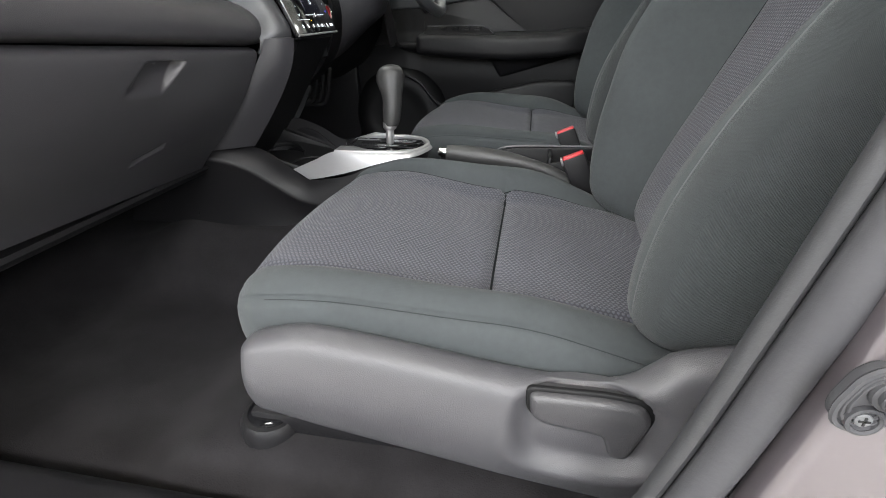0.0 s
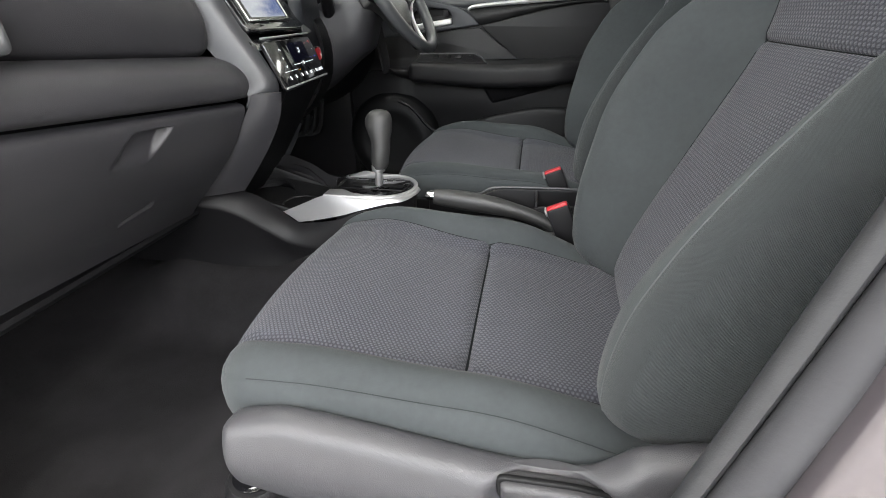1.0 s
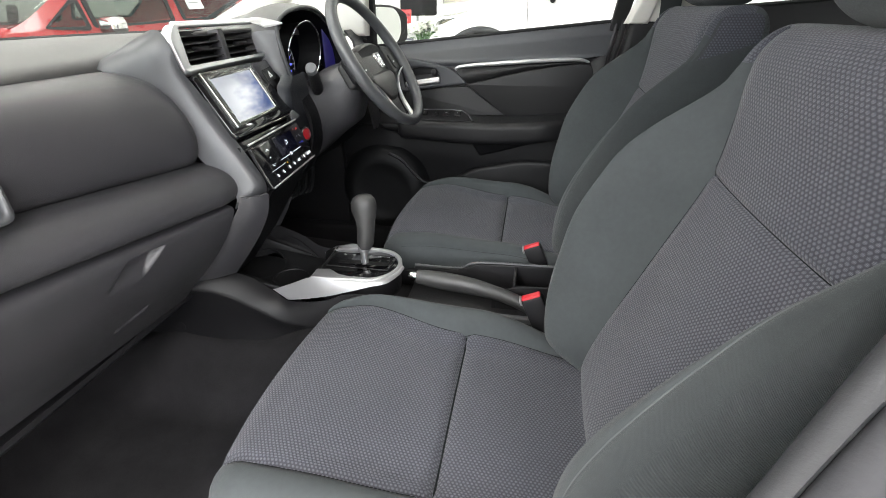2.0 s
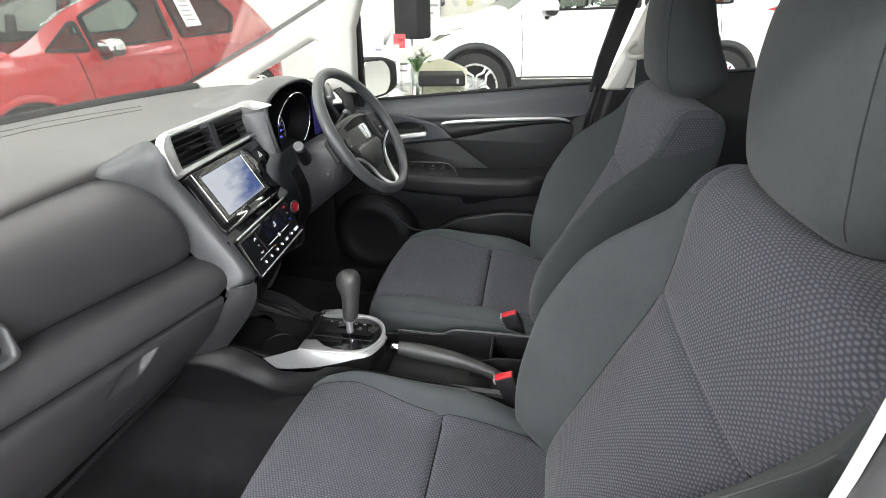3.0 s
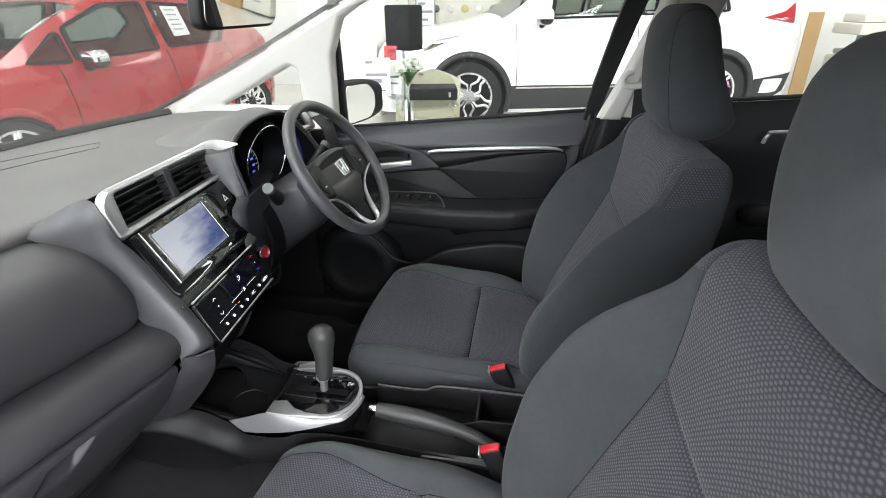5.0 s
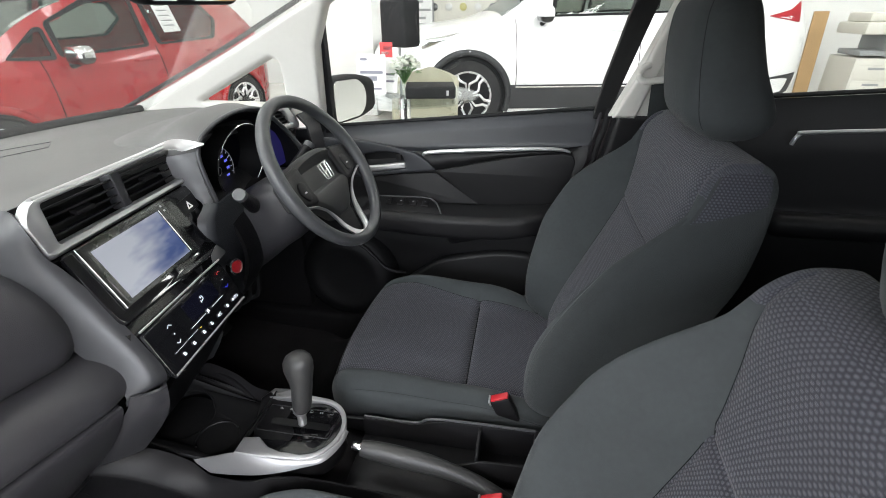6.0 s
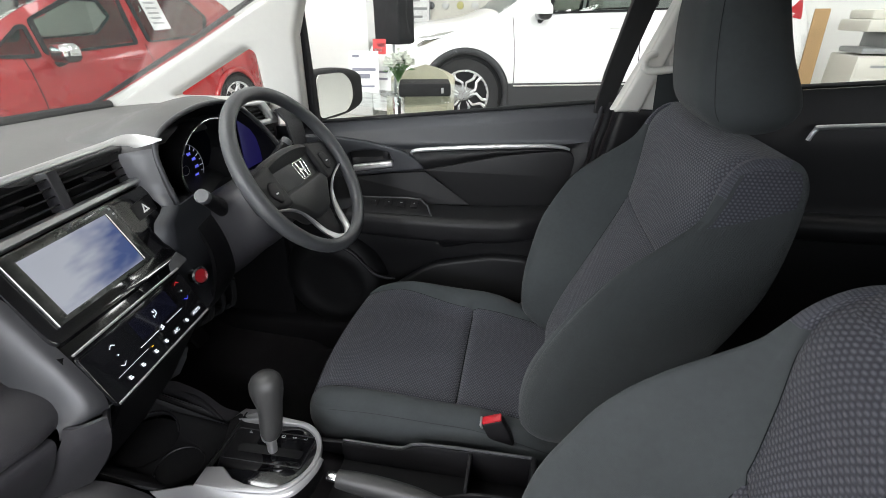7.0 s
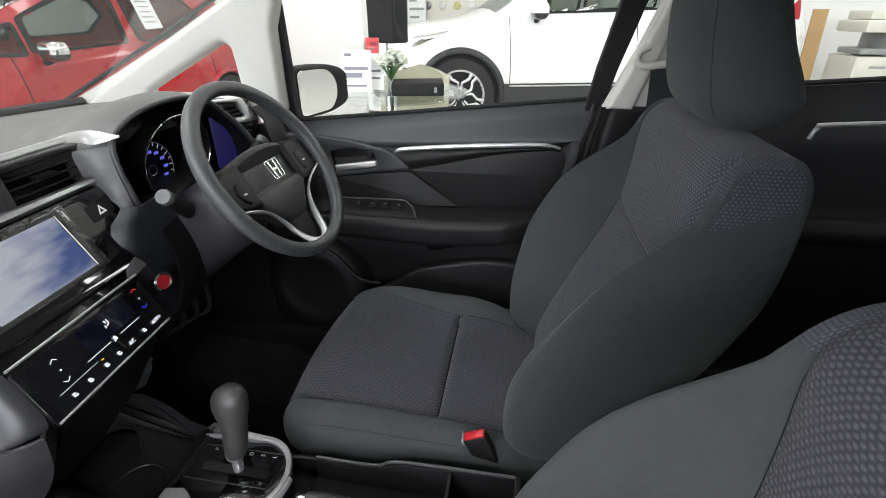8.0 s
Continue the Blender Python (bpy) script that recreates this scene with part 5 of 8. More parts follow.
def side_wall(s, name):
    """Outer wall of the console: a plate in x and z that leans out at its foot."""
    out = rounded_poly([(-0.66, 0.385), (-0.68, 0.565), (-0.567, 0.556), (-0.499, 0.548), (-0.461, 0.522), (-0.428, 0.492), (-0.36, 0.478), (-0.20, 0.490), (0.16, 0.498), (0.18, 0.34)], [0.01, 0.02, 0.03, 0.03, 0.02, 0.02, 0.03, 0.05, 0.02, 0.01])
    return part(name, plate(out if s > 0 else out[::-1], (), 0.010, 0.003, lambda a, b, c: Vector((a, s * (0.094 + 0.045 * sstep(0.50, 0.33, b) + 0.03 * sstep(-0.42, -0.62, a)) + c, b))), BLACK_PLASTIC, console, "black grained console side")


# near side: a shoulder that slopes out to a crease, and an undercut face below it
SH_T = spline([(-0.72, -0.125, 0.562), (-0.60, -0.118, 0.560), (-0.53, -0.092, 0.546), (-0.484, -0.075, 0.505), (-0.443, -0.081, 0.484), (-0.40, -0.087, 0.490), (-0.342, -0.093, 0.505), (-0.288, -0.092, 0.526), (-0.20, -0.078, 0.515), (0.16, -0.082, 0.492)], 72)
SH_C = spline([(-0.78, -0.158, 0.550), (-0.64, -0.156, 0.546), (-0.56, -0.138, 0.528), (-0.50, -0.118, 0.484), (-0.455, -0.108, 0.452), (-0.40, -0.104, 0.440), (-0.345, -0.100, 0.440), (-0.28, -0.100, 0.440), (-0.20, -0.098, 0.435), (0.16, -0.098, 0.45)], 72)
SH_F = spline([(-0.86, -0.120, 0.385), (-0.74, -0.112, 0.382), (-0.62, -0.116, 0.375), (-0.52, -0.108, 0.370), (-0.46, -0.100, 0.362), (-0.40, -0.098, 0.355), (-0.345, -0.096, 0.350), (-0.28, -0.096, 0.345), (-0.20, -0.096, 0.34), (0.16, -0.096, 0.34)], 72)


def shoulder(i, v):
    if v <= 1:
        return SH_T[i].lerp(SH_C[i], v) + Vector((0, -0.5, 0.8)) * 0.006 * math.sin(math.pi * v)
    return SH_C[i].lerp(SH_F[i], v - 1) + Vector((0, 0.010, 0)) * math.sin(math.pi * (v - 1))


part("side_panel", sheet(shoulder, range(72), steps(0, 0.8, 6) + [0.9, 1.0, 1.02, 1.05, 1.09] + steps(1.15, 2, 7), 0.005), BLACK_PLASTIC, console, "black grained console side", 60)
side_wall(1, "side_panel")
part("panel_clip", lathe([(0.011, -0.004), (0.011, 0.003), (0.007, 0.004), (0.006, 0.001)], 18, "y", at=(-0.700, -0.117, 0.412)), BLACK_PLASTIC, console, "round panel clip")

# silver U-shaped surround: a flat rim round the gate and a flank that falls to a pointed tip
def ring_arc(rx, ry, lo, hi):
    return [(-0.270 + rx * math.cos(math.radians(a)), 0.003 + ry * math.sin(math.radians(a))) for a in range(lo, hi + 1, 9)]


inner_arc = ring_arc(0.061, 0.064, -81, 90)
RIM = [(-0.381, -0.0755), (-0.330, -0.0765)] + ring_arc(0.070, 0.075, -90, 90) + [(-0.305, 0.081), (-0.345, 0.091), (-0.396, 0.104), (-0.414, 0.076), (-0.372, 0.068), (-0.330, 0.067)] + inner_arc[::-1] + [(-0.300, -0.060), (-0.326, -0.054), (-0.340, -0.044), (-0.352, -0.036), (-0.381, -0.041)]
part("silver_surround", plate(RIM, (), 0.014, 0.003, lambda a, b, c: Vector((a, b, 0.5445 - 0.022 * sstep(-0.35, -0.415, a) * (b > 0) + c)), 3), SATIN, console, "satin silver U-shaped shift surround")
FL_U = spline([(-0.479, -0.071, 0.504), (-0.430, -0.0735, 0.526), (-0.381, -0.0755, 0.5475), (-0.330, -0.0765, 0.5485), (-0.275, -0.0735, 0.5485), (-0.228, -0.058, 0.5485), (-0.204, -0.022, 0.5485), (-0.200, 0.010, 0.5485)], 48)
FL_L = spline([(-0.441, -0.0795, 0.486), (-0.400, -0.083, 0.495), (-0.342, -0.087, 0.511), (-0.290, -0.086, 0.528), (-0.252, -0.077, 0.537), (-0.216, -0.060, 0.540), (-0.197, -0.022, 0.542), (-0.194, 0.010, 0.542)], 48)
part("silver_flank", sheet(lambda i, v: FL_U[i].lerp(FL_L[i], v) + Vector((0, -0.6, 0.8)) * 0.002 * math.sin(math.pi * v), range(48), steps(0, 1, 8), 0.003), SATIN, console, "satin silver flank", 60)
part("gate_plate", plate([(-0.395, -0.041), (-0.352, -0.038), (-0.326, -0.056)] + inner_arc + [(-0.395, 0.068)], (), 0.006, 0.001, lambda a, b, c: Vector((a, b, 0.543 - 0.02 * sstep(-0.36, -0.40, a) + c))), GLOSS_BLACK, console, "gloss black gate plate")
part("gate_slot", plate(rounded_poly([(-0.350, 0.000), (-0.232, 0.000), (-0.232, 0.016), (-0.350, 0.016)], 0.005), (), 0.001, 0, lambda a, b, c: Vector((a, b, 0.5475 + c))), VENT_BLACK, console)


def letter(text, size, place):
    """Flat lettering in the built-in font: place turns its plane's (a, b, c) into the world's points."""
    cu = bpy.data.curves.new("letter", "FONT")
    cu.body, cu.size, cu.extrude = text, size, 0.0003
    cu.align_x, cu.align_y = "CENTER", "CENTER"
    ob = bpy.data.objects.new("letter", cu)
    me = bpy.data.meshes.new_from_object(ob)
    bpy.data.objects.remove(ob)
    bpy.data.curves.remove(cu)
    for v in me.vertices:
        v.co = place(v.co.x, v.co.y, v.co.z)
    bm = bmesh.new()
    bm.from_mesh(me)
    bpy.data.meshes.remove(me)
    return bm


for word, y in (("A/C", 0.027), ("AUTO", 0.083)):
    part("touch_word", letter(word, 0.0072, lambda a, b, c: on_stack(y + a, 0.773 + b, 0.0092 + c)), ICON, climate, "lit touch lettering")
for k, ch in enumerate("PRNDSL"):
    x = -0.345 + 0.021 * k
    part("gate_letter", letter(ch, 0.0095, lambda a, b, c: Vector((x - b, 0.041 + a, 0.5472 + c))), OFFICE_GREY, console)
part("gate_frame", tube([(x, y, 0.5465) for x, y in rounded_poly([(-0.372, -0.016), (-0.225, -0.016), (-0.222, 0.048), (-0.372, 0.048)], 0.006)], 0.0013, 6, True), BLACK_PLASTIC, console, "raised gate frame")
part("surround_collar", plate([(-0.360, -0.070)] + ring_arc(0.066, 0.071, -90, 90) + [(-0.40, 0.090), (-0.41, 0.070)], (), 0.05, 0.006, lambda a, b, c: Vector((a, b, 0.512 + c))), BLACK_PLASTIC, console)
part("shift_base", sheet(lambda y, v: Vector((-0.384 - 0.050 * v, y, 0.540 - 0.090 * v ** 1.4)), steps(-0.072, 0.090, 8), steps(0, 1, 8), 0.006), VENT_BLACK, console, "black wall of the shift base", 60)

# cup holders ahead of the shifter
CUPS = ((-0.560, 0.020, 0.058), (-0.462, -0.016, 0.040))
cup_out = rounded_poly([(-0.665, -0.105), (-0.482, -0.072), (-0.405, -0.056), (-0.405, 0.080), (-0.47, 0.100), (-0.665, 0.105)], 0.02)
cups = [[(cx + r * math.cos(t), cyy + r * math.sin(t)) for t in [2 * math.pi * k / 32 for k in range(32)]] for cx, cyy, r in CUPS]
part("cup_tray", plate(cup_out, cups, 0.012, 0.004, lambda a, b, c: Vector((a, b, 0.500 + 0.05 * sstep(-0.60, -0.665, a) + 0.024 * sstep(0.03, 0.10, abs(b)) * sstep(-0.44, -0.50, a) + c))), VENT_BLACK, console, "black cup holder tray")
for cx, cyy, r in CUPS:
    well = part("cup_well", lathe([(r + 0.001, 0.503), (r, 0.496), (r - 0.005, 0.420), (0.004, 0.419)], 32, at=(cx, cyy, 0)), VENT_BLACK, console, "cup holder well")
    arc = (30, 150) if r > 0.05 else (50, 230)
    part("well_lip", tube([Vector((cx + r * math.cos(math.radians(a)), cyy + r * math.sin(math.radians(a)), 0.505 + 0.024 * sstep(0.03, 0.10, abs(cyy + r * math.sin(math.radians(a)))) * sstep(-0.44, -0.50, cx + r * math.cos(math.radians(a))))) for a in range(arc[0], arc[1] + 1, 6)], 0.0020, 6), BLACK_PLASTIC, well)
# rim of the tray on the driver's side, rising to a hump and falling to the surround
HUMP = spline([(-0.660, 0.060, 0.545), (-0.600, 0.098, 0.556), (-0.555, 0.112, 0.572), (-0.520, 0.112, 0.566), (-0.480, 0.108, 0.552), (-0.440, 0.100, 0.533), (-0.398, 0.096, 0.528)], 40)
part("cup_wall", sheet(lambda i, v: HUMP[i] + (Vector((0, -0.016 * v, -0.065 * v)) if v >= 0 else Vector((0, -0.020 * v, 0.05 * v))), range(40), (-1.0, -0.5, -0.15, 0, 0.15, 0.5, 1.0), 0.004), BLACK_PLASTIC, console, "raised cup holder rim", 60)

# rear tray with its divider, and the handbrake beside it
part("tray_floor", boxes(((-0.19, -0.080, 0.455), (0.165, 0.088, 0.465), 0.002)), BLACK_PLASTIC, console)
far = rounded_poly([(-0.190, 0.45), (-0.190, 0.512), (-0.08, 0.512), (-0.03, 0.532), (0.165, 0.540), (0.165, 0.45)], 0.012)
part("tray_wall", plate(far, (), 0.008, 0.003, lambda a, b, c: Vector((a, 0.078 - 0.03 * (a + 0.19) * 0.4 + c, b))), BLACK_PLASTIC, console, "tray wall")
part("tray_lip", tube(spline([(-0.187, 0.078, 0.514), (-0.08, 0.077, 0.515), (-0.03, 0.076, 0.534), (0.160, 0.072, 0.541)], 20), 0.0028, 8), GREY_TRIM, console)
near = rounded_poly([(0.005, 0.45), (0.005, 0.500), (0.06, 0.525), (0.165, 0.530), (0.165, 0.45)], 0.01)
part("tray_wall", plate(near, (), 0.006, 0.002, lambda a, b, c: Vector((a, 0.000 + c, b))), BLACK_PLASTIC, console)
part("tray_divider", boxes(((0.050, 0.000, 0.46), (0.056, 0.075, 0.533), 0.002)), BLACK_PLASTIC, console, "tray divider")
part("tray_rear", boxes(((0.158, -0.085, 0.45), (0.168, 0.075, 0.541), 0.003)), BLACK_PLASTIC, console)
part("near_rail", boxes(((-0.05, -0.090, 0.470), (0.165, -0.074, 0.503), 0.004)), GREY_TRIM, console, "grey console rail")

lever = thing("handbrake_lever", (-0.02, -0.028, 0.47), "black handbrake lever with a chrome button, beside the console tray", "handbrake")
HB_P = spline([(-0.158, -0.020, 0.540), (-0.10, -0.022, 0.536), (-0.02, -0.026, 0.528), (0.05, -0.032, 0.512), (0.11, -0.040, 0.485), (0.15, -0.045, 0.46)], 30)
part("grip", tube(HB_P, [0.0135 + 0.004 * math.sin(math.pi * min(1, k / 14)) if k < 14 else 0.0135 - 0.003 * (k - 14) / 16 for k in range(30)], 16, False, 1.15), BLACK_HUB, lever, "grained black grip")
part("release_button", tube([(-0.176, -0.019, 0.541), (-0.172, -0.019, 0.541), (-0.157, -0.020, 0.540)], [0.0075, 0.0095, 0.0095], 16), CHROME, lever, "chrome release button")
part("boot", boxes(((0.06, -0.066, 0.455), (0.155, -0.012, 0.478), 0.008)), RUBBER, lever)

shifter = thing("gear_selector", (-0.287, 0.010, 0.548), "dark grey gear selector lever standing in its silver surround", "gear lever")
part("rod", tube([(-0.287, 0.010, 0.545), (-0.286, 0.010, 0.600)], 0.0085, 14), ALLOY, shifter, "bare metal rod")
part("knob_collar", lathe([(0.0125, 0.578), (0.0145, 0.582), (0.0145, 0.592), (0.013, 0.594)], 20, at=(-0.286, 0.010, 0)), ALLOY, shifter, "silver collar")
loops = []
for h, cx, cyk, rx, ry in ((0.586, -0.283, 0.010, 0.0150, 0.0150), (0.594, -0.282, 0.011, 0.0180, 0.0175), (0.612, -0.281, 0.013, 0.0192, 0.0185), (0.632, -0.280, 0.017, 0.0198, 0.0190), (0.648, -0.281, 0.020, 0.0215, 0.0200), (0.660, -0.283, 0.023, 0.0255, 0.0215), (0.672, -0.285, 0.026, 0.0285, 0.0230), (0.684, -0.285, 0.028, 0.0285, 0.0232), (0.694, -0.284, 0.029, 0.0250, 0.0210), (0.701, -0.283, 0.030, 0.0180, 0.0155), (0.704, -0.283, 0.030, 0.0080, 0.0070)):
    loops.append([Vector((cx + rx * math.cos(t), cyk + ry * math.sin(t), h)) for t in [2 * math.pi * k / 28 for k in range(28)]])
part("knob", loft(loops), BLACK_HUB, shifter, "grained grey knob", 70)
# ---- driver's door ----
door = thing("driver_door", (-0.15, 0.76, 0.35), "closed driver's door with dark grey trim and silver strip", "car door")


def belt(x):
    return 0.962 + 0.098 * (x + 0.313)


def door_end(z):
    """The door's rear edge leans with the pillar."""
    return smooth_list([(0.34, 0.10), (0.50, 0.160), (0.726, 0.232), (0.825, 0.252), (0.908, 0.271), (1.003, 0.288), (1.05, 0.295)], z)


def door_skin(u, v):
    """Inner skin: u along x, v from the foot to the belt."""
    z = 0.34 + (belt(-0.66 + 0.95 * u) - 0.34) * v
    x = -0.66 + (door_end(z) + 0.66) * u
    y = 0.735 + 0.030 * sstep(0.80, 1.0, v) - 0.012 * math.sin(math.pi * min(1, max(0, (v - 0.55) / 0.4))) + 0.012 * sstep(0.3, 0.0, u)
    # sunk field between the strip and the arm rest
    k = sstep(0.91 + 0.05 * (x + 0.18), 0.89 + 0.05 * (x + 0.18), z) * sstep(-0.42, -0.38, x) * sstep(-0.012, -0.030, x - door_end(z))
    y += 0.012 * k
    y -= 0.018 * sstep(0.745, 0.70, z) * sstep(0.5, 0.62, z)
    return Vector((x, y, z))


part("upper_skin", sheet(door_skin, steps(0, 1, 90), steps(0.865, 1, 20), 0.01), DOOR_TOP, door, "dark grey moulded upper door skin", 60)
part("middle_skin", sheet(door_skin, steps(0, 1, 90), steps(0.60, 0.865, 26), 0.01), DOOR_CLOTH, door, "black moulded middle skin", 60)
part("lower_skin", sheet(door_skin, steps(0, 1, 60), steps(0, 0.60, 40), 0.01), DOOR_CLOTH, door, "black moulded lower door skin", 60)
crease = [(-0.151, 0.843), (-0.092, 0.855), (-0.020, 0.872), (0.051, 0.888), (0.137, 0.901), (0.204, 0.908)]
ins = crease + [(0.232, 0.905), (0.242, 0.885), (0.234, 0.834), (0.218, 0.742), (0.10, 0.738), (-0.023, 0.738)]
part("insert_panel", plate(rounded_poly(ins[::-1], 0.008), (), 0.008, 0.003, lambda a, b, c: Vector((a, 0.7240 + c - 0.006 * math.sin(math.pi * min(1, max(0, (b - 0.74) / 0.16))), b)), 2), DOOR_CLOTH, door, "black vinyl insert")
roll = [(-0.185, 0.884), (-0.08, 0.899), (0.05, 0.909), (0.16, 0.915), (0.232, 0.912)]
part("insert_roll", sheet(lambda i, v: Vector((-0.170 + 0.400 * i / 24, 0.7240 - 0.009 * math.sin(math.pi * v), smooth_list(crease + [(0.24, 0.905)], -0.170 + 0.400 * i / 24) * (1 - v) + v * smooth_list(roll, -0.170 + 0.400 * i / 24))), range(25), steps(0, 1, 8), 0.004), DOOR_CLOTH, door, "padded black roll", 60)
S = spline([(-0.190, 0.716, 0.886), (-0.172, 0.714, 0.896), (-0.08, 0.716, 0.9045), (0.05, 0.716, 0.914), (0.16, 0.716, 0.920), (0.205, 0.717, 0.9185), (0.226, 0.720, 0.912)], 40)
part("silver_strip", tube(S, [0.0035 + 0.003 * math.sin(math.pi * min(1, (k + 3) / 40)) for k in range(40)], 8), SILVER, door, "satin silver strip")
tri_p = rounded_poly([(-0.152, 0.836), (-0.023, 0.744), (-0.14, 0.738), (-0.36, 0.745), (-0.36, 0.812), (-0.243, 0.828)], 0.005)
part("accent_panel", plate(tri_p[::-1], (), 0.010, 0.003, lambda a, b, c: Vector((a, 0.721 + c, b))), DOOR_CLOTH, door, "black accent panel")
# inner handle in its housing
hous = rounded_poly([(-0.53, 0.925), (-0.41, 0.926), (-0.306, 0.914), (-0.213, 0.893), (-0.180, 0.872), (-0.151, 0.843), (-0.243, 0.831), (-0.352, 0.814), (-0.53, 0.80)], 0.010)
hole = rounded_poly([(-0.370, 0.882), (-0.307, 0.892), (-0.255, 0.887), (-0.243, 0.866), (-0.243, 0.846), (-0.360, 0.828)], 0.008)
part("handle_housing", plate(hous[::-1], [hole], 0.014, 0.005, lambda a, b, c: Vector((a, 0.7195 + c, b)), 3), DOOR_TOP, door, "dark grey handle housing")
part("handle_bowl", plate(hole[::-1], (), 0.006, 0, lambda a, b, c: Vector((a, 0.7345 + c, b))), VENT_BLACK, door, "black handle bowl")
part("inner_handle", plate(rounded_poly([(-0.362, 0.8450), (-0.242, 0.8640), (-0.242, 0.8460), (-0.358, 0.8270)][::-1], [0.004, 0.004, 0.008, 0.006]), (), 0.016, 0.005, lambda a, b, c: Vector((a, 0.7200 + c - 0.006 * math.sin(math.pi * (a + 0.362) / 0.12), b)), 3), SILVER, door, "chrome inner handle")
part("lock_knob", boxes(((-0.270, 0.714, 0.868), (-0.254, 0.726, 0.888), 0.002)), BLACK_PLASTIC, door)


# arm rest with the switch panel
def arm(a, b):
    f = (b.x + 0.295) / 0.59
    x = -0.075 + b.x
    top = smooth_list([(0, 0.738), (0.5, 0.736), (0.7, 0.740), (0.85, 0.748), (1, 0.752)], f)
    y = 0.672 + b.y * (1 - 0.3 * sstep(0.75, 1.0, f)) + 0.02 * sstep(0.8, 1.0, f)
    z = top - 0.030 + b.z - 0.22 * (y - 0.62) * (b.z > 0) * -0.35 - 0.010 * math.sin(math.pi * f) * (b.z < 0)
    return Vector((x, y, z))


block = rounded_block(0.295, 0.055, 0.030, 0.020, ((), (), ()), 0.012)
split_block(block, arm, lambda s, c: "top" if s == "+z" else "all", {"all": ("arm_rest", BLACK_PLASTIC, "black arm rest"), "top": ("arm_rest_pad", DOOR_CLOTH, "")}, door)
# window switch panel: a leaning face with a lighter rim, on a black base
SWP = lambda a, b, c: Vector((a, 0.708 - 0.068 * (1 - b) - 0.32 * c, 0.737 + 0.020 * b + 0.95 * c))
sw = rounded_poly([(-0.345, 0.0), (-0.145, -0.06), (-0.118, -0.06), (-0.136, 0.55), (-0.160, 0.97), (-0.200, 1.02), (-0.345, 0.94)], [0.002, 0.01, 0.006, 0.02, 0.02, 0.02, 0.002])
panel = part("switch_panel", plate([(a, b * 0.056) for a, b in sw], (), 0.004, 0.001, lambda a, b, c: SWP(a, b / 0.056, c + 0.002)), BLACK_PLASTIC, door, "window switch panel")
part("panel_rim", tube([SWP(a, b, 0.004) for a, b in rounded_poly([(-0.345, 0.90), (-0.200, 0.98), (-0.165, 0.94), (-0.140, 0.55), (-0.122, -0.04)], [0.001, 0.015, 0.012, 0.01, 0.001])], 0.0028, 8), GREY_TRIM, panel, "satin grey rim")
for x0, x1 in ((-0.300, -0.276), (-0.264, -0.237), (-0.228, -0.200), (-0.190, -0.164)):
    part("window_switch", plate(rounded_poly([(x0 + 0.003, 0.022), (x1 - 0.003, 0.021), (x1 - 0.003, 0.043), (x0 + 0.003, 0.044)], 0.003), (), 0.005, 0.0015, lambda a, b, c: SWP(a, b / 0.056, c + 0.0045)), BLACK_PLASTIC, panel)
    part("switch_mark", plate([(x0 + 0.011, 0.032), (x1 - 0.011, 0.032), (x1 - 0.011, 0.034), (x0 + 0.011, 0.034)], (), 0.0006, 0, lambda a, b, c: SWP(a, b / 0.056, c + 0.0088)), OFFICE_GREY, panel)
# dark moulding under the arm rest, pocket and the loudspeaker bulge ahead of it
ua = rounded_poly([(-0.46, 0.712), (-0.13, 0.712), (0.215, 0.735), (0.215, 0.700), (-0.105, 0.600), (-0.135, 0.655), (-0.36, 0.672), (-0.44, 0.690)], 0.012)
part("arm_moulding", plate(ua[::-1], (), 0.050, 0.014, lambda a, b, c: Vector((a, 0.705 + c + 0.35 * (0.70 - b), b)), 3), BLACK_PLASTIC, door, "black moulding under the arm rest")
pk = rounded_poly([(-0.30, 0.38), (-0.26, 0.47), (-0.14, 0.560), (0.04, 0.600), (0.16, 0.600), (0.13, 0.38)], 0.04)
part("map_pocket", plate(pk[::-1], (), 0.030, 0.012, lambda a, b, c: Vector((a, 0.706 + c - 0.02 * (0.6 - b), b)), 3), DOOR_CLOTH, door, "black map pocket")
SPK = Matrix.Translation((-0.450, 0.722, 0.470))
part("speaker_bulge", lathe([(0.168, 0.004), (0.160, -0.022), (0.144, -0.040), (0.120, -0.050), (0.100, -0.050), (0.092, -0.046), (0.060, -0.043), (0.002, -0.042)], 48, "y", m=SPK), VENT_BLACK, door, "round black loudspeaker bulge", 30)
part("moulded_edge", tube(spline([(-0.420, 0.678, 0.610), (-0.370, 0.676, 0.585), (-0.310, 0.678, 0.520), (-0.250, 0.690, 0.500)], 20), 0.006, 8), BLACK_PLASTIC, door)
part("belt_seal", tube([(x, 0.768, belt(x) + 0.004) for x in steps(-0.48, 0.31, 10)], 0.006, 8), RUBBER, door)


# window frame
def pane_y(z):
    return 0.775 - 0.33 * max(0, z - 0.98)


